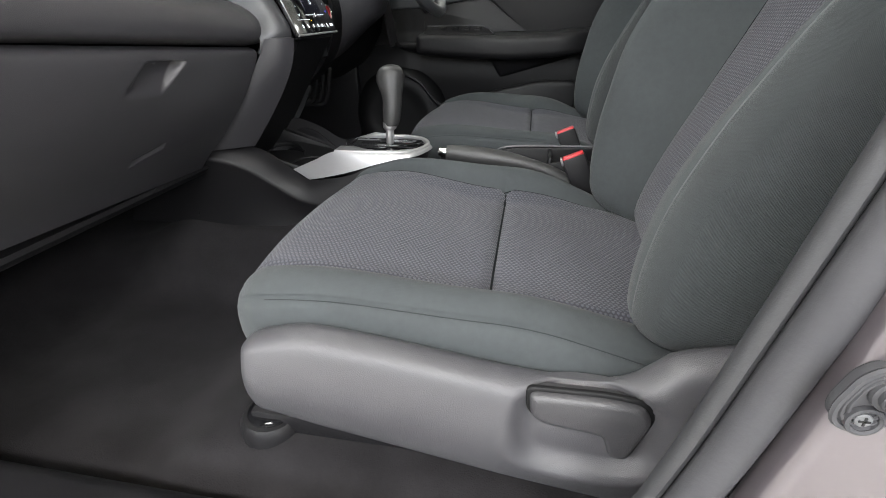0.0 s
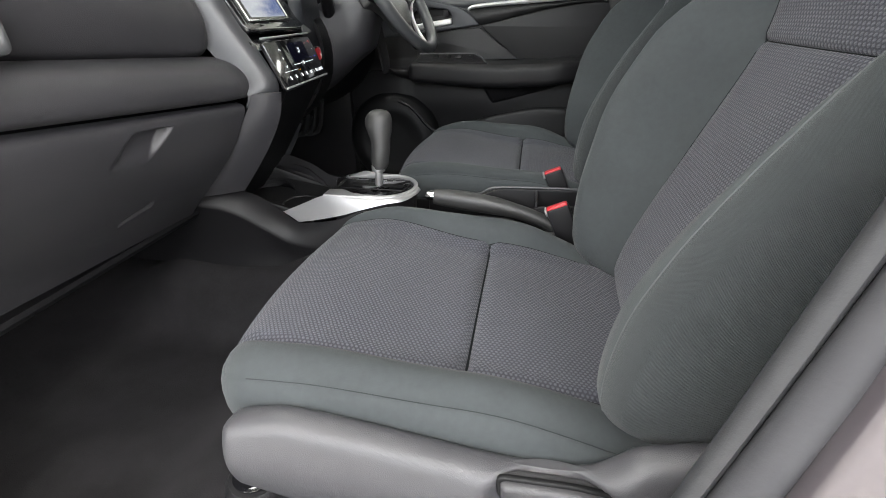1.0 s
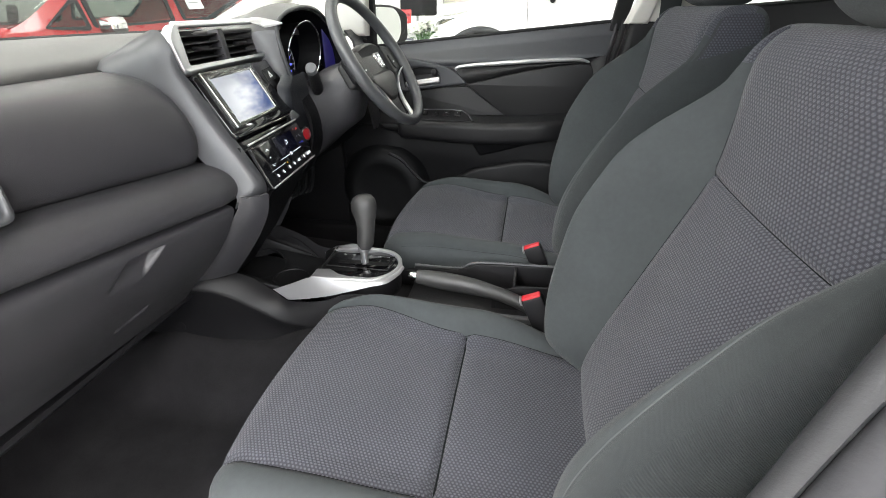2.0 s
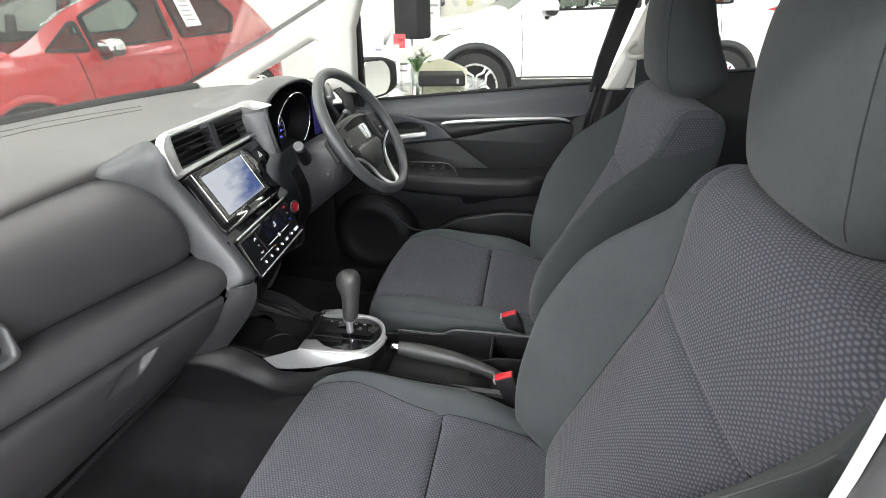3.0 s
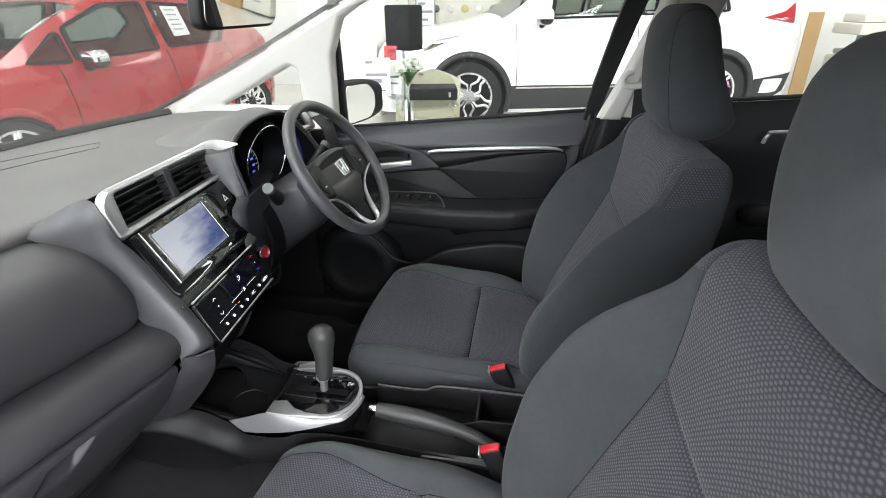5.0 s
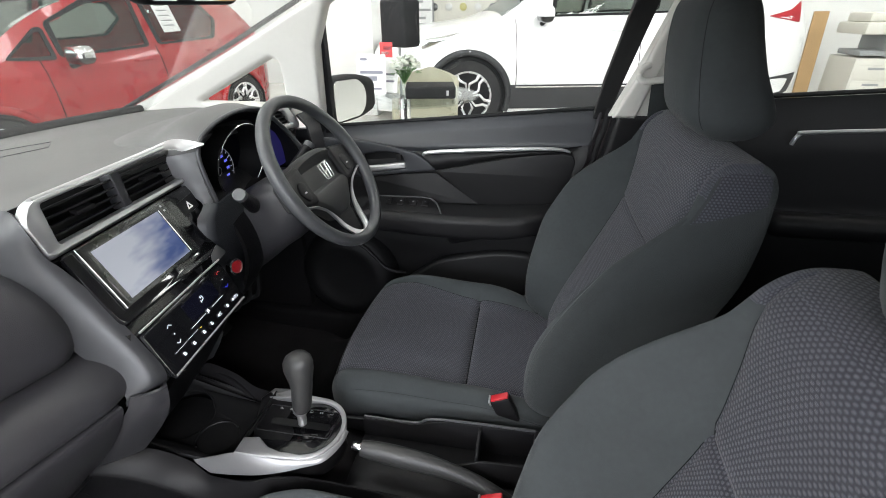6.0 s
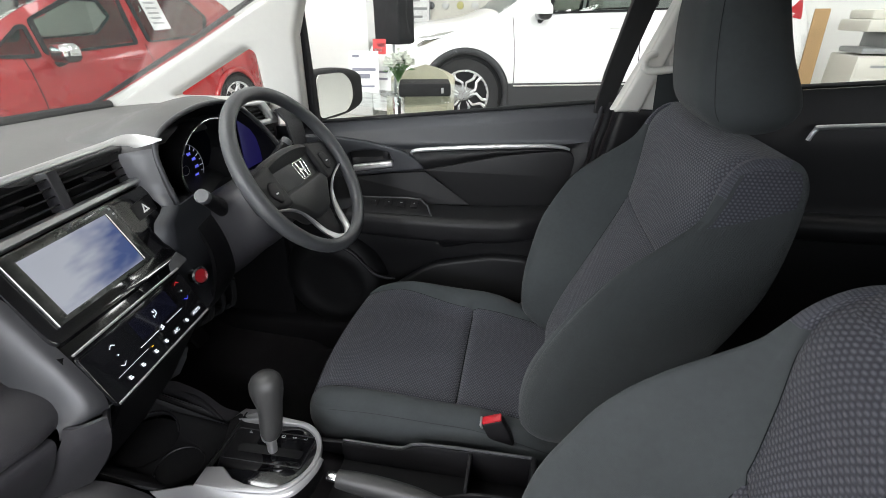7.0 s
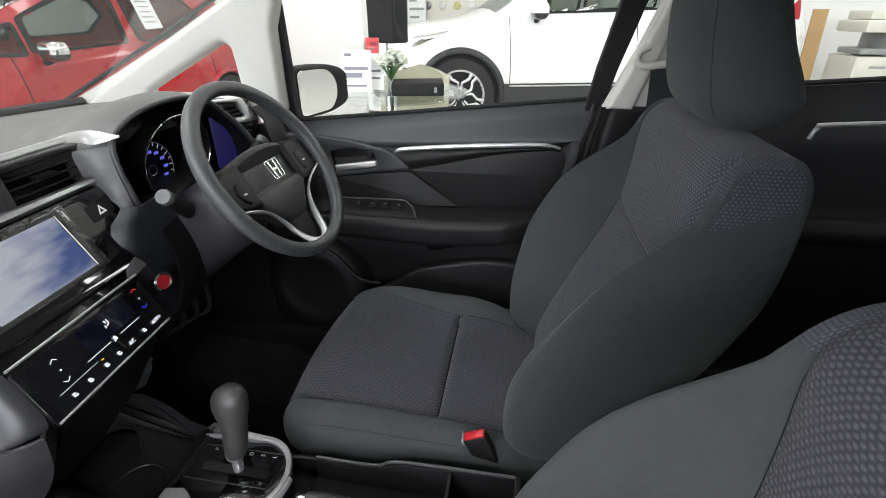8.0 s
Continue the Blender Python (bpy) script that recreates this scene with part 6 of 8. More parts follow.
part("door_glass", plate([(-0.470, 0.950), (0.300, 1.020), (0.400, 1.42), (-0.20, 1.42), (-0.40, 1.36), (-0.455, 1.15)], (), 0.004, 0, lambda a, b, c: Vector((a, pane_y(b) + c, b))), GLASS, door, "side window glass")
part("front_sash", plate(rounded_poly([(-0.500, 0.93), (-0.470, 0.93), (-0.438, 1.25), (-0.40, 1.40), (-0.425, 1.40), (-0.462, 1.25)], 0.004), (), 0.03, 0.003, lambda a, b, c: Vector((a, pane_y(b) - 0.004 + c, b))), RUBBER, door, "black window channel")
part("rear_sash", plate(rounded_poly([(0.276, 1.00), (0.314, 1.00), (0.332, 1.10), (0.368, 1.26), (0.410, 1.42), (0.352, 1.42), (0.316, 1.26), (0.287, 1.10)], 0.004), (), 0.03, 0.003, lambda a, b, c: Vector((a, pane_y(b) - 0.010 + c, b))), RUBBER, door, "black window channel")
part("rear_edge", tube([(door_end(z) + 0.003, 0.742, z) for z in steps(0.36, 1.02, 24)], 0.0055, 8), SEAL, door, "grey door edge")
part("rear_seal", tube([(door_end(z) + 0.022, 0.735, z) for z in steps(0.36, 1.03, 24)], 0.0085, 8), RUBBER, door, "black door seal")
part("outer_skin", sheet(lambda x, v: Vector((x, 0.835 - 0.03 * (2 * v - 0.9) ** 2, 0.28 + (belt(x) - 0.28) * v)), steps(-0.64, 0.34, 20), steps(0, 1, 12), 0.006), BODY_PAINT, door, "violet-grey painted outer skin", 60)

mirror = thing("door_mirror", (-0.45, 0.93, 0.95), "violet-grey door mirror with a dark rim on the driver's side", "wing mirror")


def mshape(a, b):
    f = (b.y + 0.14) / 0.28
    k = max(0.0, (f - 0.40) / 0.60)
    return Vector((-0.512 + 0.28 * (b.y + 0.043) + b.x * (1 - 0.25 * (b.y / 0.145) ** 2), 0.935 + b.y, 1.006 + b.z * (1.04 - 0.10 * (1 - f)) * (1 - 0.40 * k ** 2.4) - 0.004 * f))


block = rounded_block(0.045, 0.138, 0.074, 0.034, ((), (), ()), 0.012)
split_block(block, mshape, lambda s, c: "all", {"all": ("shell", RUBBER, "black mirror shell")}, mirror)
part("mirror_glass", plate(rounded_poly([(0.812, 0.948), (0.945, 0.950), (0.978, 0.985), (0.974, 1.035), (0.935, 1.066), (0.816, 1.070)], [0.025, 0.055, 0.045, 0.045, 0.055, 0.02], 8), (), 0.002, 0, lambda a, b, c: Vector((-0.4610 + c + 0.28 * (a - 0.912 + 0.02), a, b))), MIRROR, mirror, "bright mirror glass")
part("mirror_arm", tube([(-0.515, 0.76, 0.950), (-0.515, 0.82, 0.948), (-0.51, 0.87, 0.958)], [0.026, 0.022, 0.02], 12), RUBBER, mirror)

# ---- car shell round the cabin ----
shell = thing("car_body", (0, 0, 0.2), "violet-grey hatchback body shell with its passenger door open", "car")


def side_y(z):
    return 0.755 - 0.30 * max(0, z - 1.0)


for s in (1, -1):
    pil = [(-1.13, 0.985), (-0.93, 1.070), (-0.715, 1.163), (-0.41, 1.305), (-0.15, 1.405), (-0.10, 1.365), (-0.30, 1.335), (-0.405, 1.275), (-0.452, 1.18), (-0.480, 0.985)]
    hole = rounded_poly([(-0.860, 1.022), (-0.590, 1.150), (-0.570, 1.140), (-0.580, 1.022)], [0.02, 0.02, 0.015, 0.02])
    place = lambda a, b, c: Vector((a, s * (side_y(b) - 0.03 + c), b))
    part("windscreen_pillar", plate(pil if s > 0 else pil[::-1], [hole], 0.050, 0.014, place, 3), PILLAR_TRIM, shell, "warm white pillar trim with a quarter window")
    part("quarter_glass", plate([(-0.87, 1.01), (-0.57, 1.01), (-0.57, 1.165)], (), 0.003, 0, lambda a, b, c: Vector((a, s * (side_y(b) + 0.004 + c), b))), GLASS, shell)
    part("pillar_seal", tube([(-1.13, s * 0.700, 0.990), (-0.93, s * 0.678, 1.078), (-0.715, s * 0.652, 1.172), (-0.41, s * 0.61, 1.314), (-0.15, s * 0.58, 1.414)], 0.006, 8), RUBBER, shell)
    part("floor_sill", boxes(((-1.05, s * 0.665, 0.20), (2.0, s * 0.815, 0.325), 0.02, 3)), BLACK_PLASTIC, shell, "door sill")
part("windscreen", sheet(lambda y, v: Vector((-1.19 + 1.0 * v + 0.10 * (y / 0.68) ** 2 * (1 - 0.6 * v), y * (1 - 0.16 * v), 0.975 + 0.44 * v)), steps(-0.70, 0.70, 12), steps(0, 1, 8), 0.003), GLASS, shell, "clear windscreen", 60)
part("cowl", sheet(lambda y, v: Vector((-1.24 - 0.12 * v + 0.10 * (y / 0.75) ** 2, y, 0.985 - 0.02 * v)), steps(-0.76, 0.76, 12), steps(0, 1, 3), 0.01), RUBBER, shell, "black wiper cowl")
part("bonnet", sheet(lambda y, v: Vector((-1.34 - 0.55 * v + 0.05 * y * y, y * (1 - 0.12 * v), 0.965 - 0.17 * v ** 1.6 - 0.06 * y * y)), steps(-0.78, 0.78, 14), steps(0, 1, 8), 0.01), BODY_PAINT, shell, "violet-grey bonnet", 60)
part("roof_lining", sheet(lambda y, x: Vector((x, y, 1.425 + 0.02 * math.sin(math.pi * (x + 0.2) / 2.2) - 0.10 * (y / 0.6) ** 4)), steps(-0.58, 0.58, 16), steps(-0.20, 2.0, 14), 0.012), ROOF_CLOTH, shell, "pale roof lining", 60)
part("roof", sheet(lambda y, x: Vector((x, y, 1.470 + 0.025 * math.sin(math.pi * (x + 0.2) / 2.3) - 0.10 * (y / 0.62) ** 4)), steps(-0.61, 0.61, 16), steps(-0.22, 2.1, 14), 0.008), BODY_PAINT, shell, "violet-grey painted roof", 60)
part("floor_pan", boxes(((-1.08, -0.78, 0.19), (2.0, 0.78, 0.215))), RUBBER, shell)
part("bulkhead", boxes(((-1.10, -0.74, 0.22), (-1.06, 0.74, 0.98))), RUBBER, shell)
part("tail_panel", boxes(((2.0, -0.70, 0.20), (2.06, 0.70, 1.02), 0.02)), BODY_PAINT, shell)
part("tail_glass", sheet(lambda y, v: Vector((2.06 - 0.22 * v, y * (1 - 0.1 * v), 1.02 + 0.40 * v)), steps(-0.66, 0.66, 6), steps(0, 1, 4), 0.003), LIGHT_CUT, shell)


# pillars behind the front seats
def pillar(s):
    up = [(0.270, 1.02), (0.318, 1.15), (0.365, 1.30), (0.40, 1.42), (0.52, 1.42), (0.50, 1.25), (0.475, 1.02)]
    place = lambda a, b, c: Vector((a + 0.036 - (0.036 if s < 0 else 0.0) - (0.0 if s < 0 else 0), s * (side_y(b) - 0.055 + c), b))
    part("pillar_trim_upper", plate(up if s > 0 else up[::-1], (), 0.05, 0.016, place, 3), PILLAR_TRIM, shell, "warm white upper pillar trim")
    rib = [(0.276, 1.02), (0.330, 1.02), (0.365, 1.16), (0.398, 1.30), (0.425, 1.42), (0.402, 1.42), (0.367, 1.30), (0.322, 1.15)]
    part("pillar_rib", plate(rib if s > 0 else rib[::-1], (), 0.030, 0.010, lambda a, b, c: place(a, b, c - 0.022), 3), PILLAR_TRIM, shell, "raised pillar edge")
    fore = [(door_end(z) - 0.018, z) for z in (0.36, 0.5, 0.6, 0.7, 0.8, 0.9, 1.03)] if s > 0 else [(0.24, 0.34), (0.262, 0.70), (0.285, 1.03)]
    low = fore + [(0.50, 1.03), (0.56, 0.80), (0.60, 0.34)]
    place2 = lambda a, b, c: Vector((a + 0.050 - (0.060 if s < 0 else 0), s * (side_y(b) - 0.052 + c), b))
    part("pillar_trim_lower", plate(low if s > 0 else low[::-1], (), 0.06, 0.016, place2, 3), BLACK_PLASTIC if s > 0 else DASH_PAD, shell, "dark lower pillar trim")


pillar(1)
pillar(-1)
# painted pillar face, rubber seal and door stop switch at the open doorway
SEALP = spline([(0.055, -0.700, 0.345), (0.120, -0.704, 0.42), (0.146, -0.706, 0.50), (0.172, -0.706, 0.62), (0.200, -0.704, 0.75), (0.242, -0.700, 0.95), (0.270, -0.676, 1.10), (0.285, -0.640, 1.26), (0.306, -0.600, 1.38)], 60)
def beside_seal(i, low, high):
    return SEALP[i] + Vector(low).lerp(Vector(high), sstep(34, 44, i))


NS = len(SEALP)
part("door_seal", tube([beside_seal(i, (0, 0, 0), (0.027, -0.012, 0)) for i in range(NS)], [0.0145 - 0.003 * sstep(34, 44, i) for i in range(NS)], 12), SEAL, shell, "grey rubber door seal")
part("seal_flange", tube([beside_seal(i, (-0.019, 0.012, 0), (0.001, 0.003, 0)) for i in range(NS)], [0.0085 + 0.004 * sstep(34, 44, i) for i in range(NS)], 10, False, 0.8), FLANGE, shell, "dark trim lip beside the seal")
part("trim_edge", tube([p + Vector((-0.013 + 0.006 * sstep(1.12, 1.27, p.z), 0.010, 0)) for p in SEALP[39:]], [0.0008] + [0.0026] * (NS - 40), 10), PILLAR_TRIM, shell, "warm white trim edge")


def jamb_place(a, b, c):
    return Vector((a - 0.020, -(side_y(b) - 0.035) + c - 0.14 * max(0, a - 0.23) * sstep(1.1, 0.9, b), b))


jamb = [(0.10, 0.30), (0.168, 0.42), (0.200, 0.60), (0.222, 0.78), (0.262, 0.96), (0.283, 1.04), (0.51, 1.04), (0.47, 0.60), (0.44, 0.30)]
part("pillar_face", plate(jamb[::-1], (), 0.03, 0.010, jamb_place, 3), BODY_PAINT, shell, "violet-grey painted door pillar")
upper_jamb = [(0.274, 1.04), (0.282, 1.10), (0.297, 1.27), (0.317, 1.40), (0.55, 1.40), (0.51, 1.04)]
part("pillar_cover", plate(upper_jamb[::-1], (), 0.036, 0.012, jamb_place, 3), RUBBER, shell, "black upper pillar cover")
part("cover_ridge", tube([jamb_place(a + 0.045, b, -0.022) for a, b in ((0.285, 1.05), (0.298, 1.12), (0.313, 1.27), (0.333, 1.39))], 0.010, 10), SEAL, shell)
part("outer_quarter", sheet(lambda x, v: Vector((x, -0.835 + 0.03 * (2 * v - 0.9) ** 2, 0.28 + 0.76 * v)), steps(0.42, 1.9, 20), steps(0, 1, 12), 0.006), BODY_PAINT, shell, "painted rear side", 60)
part("outer_quarter", sheet(lambda x, v: Vector((x, 0.835 - 0.03 * (2 * v - 0.9) ** 2, 0.28 + 0.76 * v)), steps(0.42, 1.9, 20), steps(0, 1, 12), 0.006), BODY_PAINT, shell, "painted rear side", 60)
PLATE = rounded_poly([(0.1732, 0.6128), (0.174, 0.6024), (0.1828, 0.5968), (0.1948, 0.5992), (0.202, 0.6088), (0.2068, 0.6224), (0.2036, 0.636), (0.1892, 0.6392), (0.1796, 0.632)], 0.010, 4)
stop = part("door_switch", plate(PLATE[::-1], (), 0.010, 0.003, lambda a, b, c: Vector((a, -0.7365 + c, b)), 2), SEAL, shell, "grey rubber door switch plate")
part("plate_rim", tube([Vector((p[0], -0.7415, p[1])) for p in PLATE], 0.002, 6, True, up=(0, 1, 0)), SEAL, stop)
for g in (0.82, 0.64):
    part("plate_ridge", tube([Vector((0.190 + g * (p[0] - 0.190), -0.7420, 0.619 + g * (p[1] - 0.619))) for p in PLATE], 0.0012, 6, True, up=(0, 1, 0)), SEAL, stop)
part("screw_cup", lathe([(0.0095, 0.0), (0.0092, -0.0030), (0.0078, -0.0036), (0.0066, -0.0026), (0.0064, 0.0)], 24, "y", at=(0.188, -0.7415, 0.605), caps=False), SEAL, stop, "grey rubber cup")
part("switch_screw", lathe([(0.0045, 0.0), (0.0045, -0.0014), (0.0036, -0.0022), (0.001, -0.0022)], 12, "y", at=(0.188, -0.7415, 0.605)), STALK_GREY, stop, "cross-head screw")
for w, h in ((0.0028, 0.0006), (0.0006, 0.0028)):
    part("screw_slot", boxes(((0.188 - w, -0.7442, 0.605 - h), (0.188 + w, -0.7436, 0.605 + h))), RUBBER, stop)
part("switch_boot", lathe([(0.0102, 0.0), (0.0098, -0.0032), (0.0078, -0.004), (0.0078, -0.0072), (0.0068, -0.008), (0.0068, -0.012), (0.0062, -0.0152), (0.0040, -0.0168), (0.0037, -0.020), (0.002, -0.021)], 24, "y", at=(0.1945, -0.7415, 0.6236)), SEAL, stop, "ribbed rubber boot")
part("kick_panel", boxes(((-1.06, -0.74, 0.30), (-0.70, -0.70, 0.98), 0.01)), BLACK_PLASTIC, shell)
part("kick_panel", boxes(((-1.06, 0.70, 0.22), (-0.60, 0.76, 0.985), 0.01)), BLACK_PLASTIC, shell)
part("inner_wing", boxes(((-1.10, 0.755, 0.2), (-0.60, 0.80, 0.98), 0.01)), BODY_PAINT, shell)

# rear doors
for s in (1, -1):
    rd = thing("rear_door", (0.9, s * 0.76, 0.35), "closed rear door with dark trim and a silver strip", "car door", "rear doors")
    def rskin(u, v):
        x = 0.52 + 1.2 * u
        zb = 1.055 + 0.075 * (x - 0.6)
        z = 0.34 + (zb - 0.34) * v
        return Vector((x, s * (0.730 + 0.025 * sstep(0.82, 1.0, v) - 0.02 * sstep(0.62, 0.5, v)), z))
    part("inner_skin", sheet(rskin, steps(0, 1, 30), steps(0, 1, 40), 0.01), DOOR_CLOTH, rd, "dark grey door skin", 60)
    part("silver_strip", tube(spline([(0.758, s * 0.705, 0.960), (0.768, s * 0.704, 0.985), (0.80, s * 0.704, 0.993), (1.1, s * 0.706, 1.010), (1.35, s * 0.71, 1.02)], 30), 0.0055, 8), SILVER, rd, "satin silver strip")
    part("arm_rest", boxes(((0.75, s * 0.655, 0.72), (1.35, s * 0.725, 0.785), 0.025, 3)), DOOR_CLOTH, rd)
    part("side_glass", plate([(0.50, 1.03), (1.60, 1.12), (1.40, 1.40), (0.56, 1.40)], (), 0.003, 0, lambda a, b, c: Vector((a, s * (side_y(b) + 0.012 + c), b))), GLASS if s > 0 else LIGHT_CUT, rd, "side window glass")
    part("belt_seal", tube([(x, s * 0.762, 1.06 + 0.075 * (x - 0.6)) for x in steps(0.52, 1.7, 6)], 0.006, 8), RUBBER, rd)

# carpet
def carpet_z(x, y):
    z = 0.258 + 0.048 * sstep(-0.50, -0.36, x) + 0.008 * math.sin(9 * x) * math.sin(7 * y)
    z += 0.135 * sstep(0.23, 0.12, abs(y)) * sstep(-1.0, -0.7, x)
    z += 0.10 * sstep(-0.80, -1.04, x)
    z += 0.016 * math.exp(-((x + 0.25) / 0.05) ** 2 - ((abs(y) - 0.56) / 0.07) ** 2)
    return z - 0.045 * sstep(0.60, 0.68, abs(y)) * sstep(-0.55, -0.45, x)


carpet = part("carpet", sheet(lambda y, x: Vector((x, y, carpet_z(x, y))), steps(-0.70, 0.70, 72), steps(-1.05, 1.2, 110), 0.012), CARPET, None, "", 80)
tagged(carpet, "worn-looking dark grey carpet over the cabin floor", "carpet")

# rear bench, mostly hidden
bench = thing("back_bench", (1.1, 0, 0.3), "dark cloth rear bench seat behind the front seats", "car seat")
part("bench_cushion", boxes(((0.86, -0.62, 0.32), (1.36, 0.62, 0.56), 0.06, 4)), CLOTH_SMOOTH, bench)
bm = bmesh.new()
box(bm, (-0.07, -0.62, 0.0), (0.07, 0.62, 0.60), 0.05, 4, Matrix.Translation((1.36, 0, 0.5)) @ pose(0, 0, 0, 0, 22, 0))
part("bench_back", bm, CLOTH_SMOOTH, bench)

# seat belt on the driver's side pillar
beltset = thing("seat_belt", (0.40, 0.64, 1.14), "black seat belt with a cream guide on the pillar trim", "seat belt")
part("belt_guide", tube(spline([(0.370, 0.622, 1.150), (0.352, 0.618, 1.142), (0.348, 0.616, 1.124), (0.362, 0.616, 1.115), (0.40, 0.618, 1.118), (0.44, 0.622, 1.124)], 18), 0.008, 10), PILLAR_TRIM, beltset, "cream belt guide")
part("guide_cover", boxes(((0.400, 0.630, 1.120), (0.448, 0.655, 1.235), 0.012, 3)), PILLAR_TRIM, beltset, "cream height adjuster")
part("webbing", sheet(lambda u, v: Vector((0.378 + 0.052 * u + 0.05 * v, 0.617 + 0.055 * v, 1.117 - 0.70 * v)), (0, 0.5, 1), steps(0, 1, 10), 0.002), CLOTH, beltset, "black webbing")
# ---- cars in the showroom ----
def alloy_wheel(car, M, cx, cy, r, rim, s, spokes, dark):
    """A wheel at (cx, cy) of the car's own plan; s tells which side faces out."""
    c = (cx, cy, r)
    w = part("wheel", lathe([(rim, -0.09), (r - 0.02, -0.10), (r, -0.07), (r, 0.07), (r - 0.02, 0.10), (rim, 0.095), (rim - 0.008, 0.07), (rim - 0.008, -0.06)], 48, "y", m=M @ Matrix.Translation(c), caps=False), TYRE, car, "black tyre on alloy wheel")
    part("rim", lathe([(rim, 0.06 * s), (rim + 0.004, 0.092 * s), (rim - 0.014, 0.090 * s), (rim - 0.022, 0.05 * s)], 48, "y", m=M @ Matrix.Translation(c), caps=False), ALLOY, w, "machined alloy rim")
    part("barrel", lathe([(rim - 0.01, -0.07 * s), (rim - 0.01, 0.0), (0.02, 0.0)], 36, "y", m=M @ Matrix.Translation(c)), DARK_ALLOY, w)
    for k in range(spokes):
        a = 2 * math.pi * k / spokes + 0.3
        split = 0.16 if spokes < 6 else 0.10
        for e in (-1, 1):
            # each arm runs out beside its twin, then turns away from it to the rim
            run = ((0.045, 0.05 * e), (0.52 * rim, split * e), (0.74 * rim, 0.8 * math.pi / spokes * e), (rim - 0.008, 0.8 * math.pi / spokes * e))
            pts = [M @ (Vector(c) + Vector((q * math.cos(a + da), s * (0.062 + 0.016 * (q > 0.1)), q * math.sin(a + da)))) for q, da in run]
            part("spoke", tube(pts, [0.016, 0.014, 0.016, 0.020], 6), ALLOY, w, "machined alloy spoke arm")
        web = [M @ (Vector(c) + Vector((q * math.cos(a + da), s * (0.055 + 0.010 * (q > 0.1)), q * math.sin(a + da)))) for q, da in ((0.04, 0), (0.5 * rim, 0))]
        part("spoke_web", tube(web, [0.030, 0.020], 6), dark, w, "black spoke web")
    part("centre_cap", lathe([(0.05, 0.05 * s), (0.05, 0.075 * s), (0.03, 0.082 * s)], 20, "y", m=M @ Matrix.Translation(c)), dark, w)
    return w


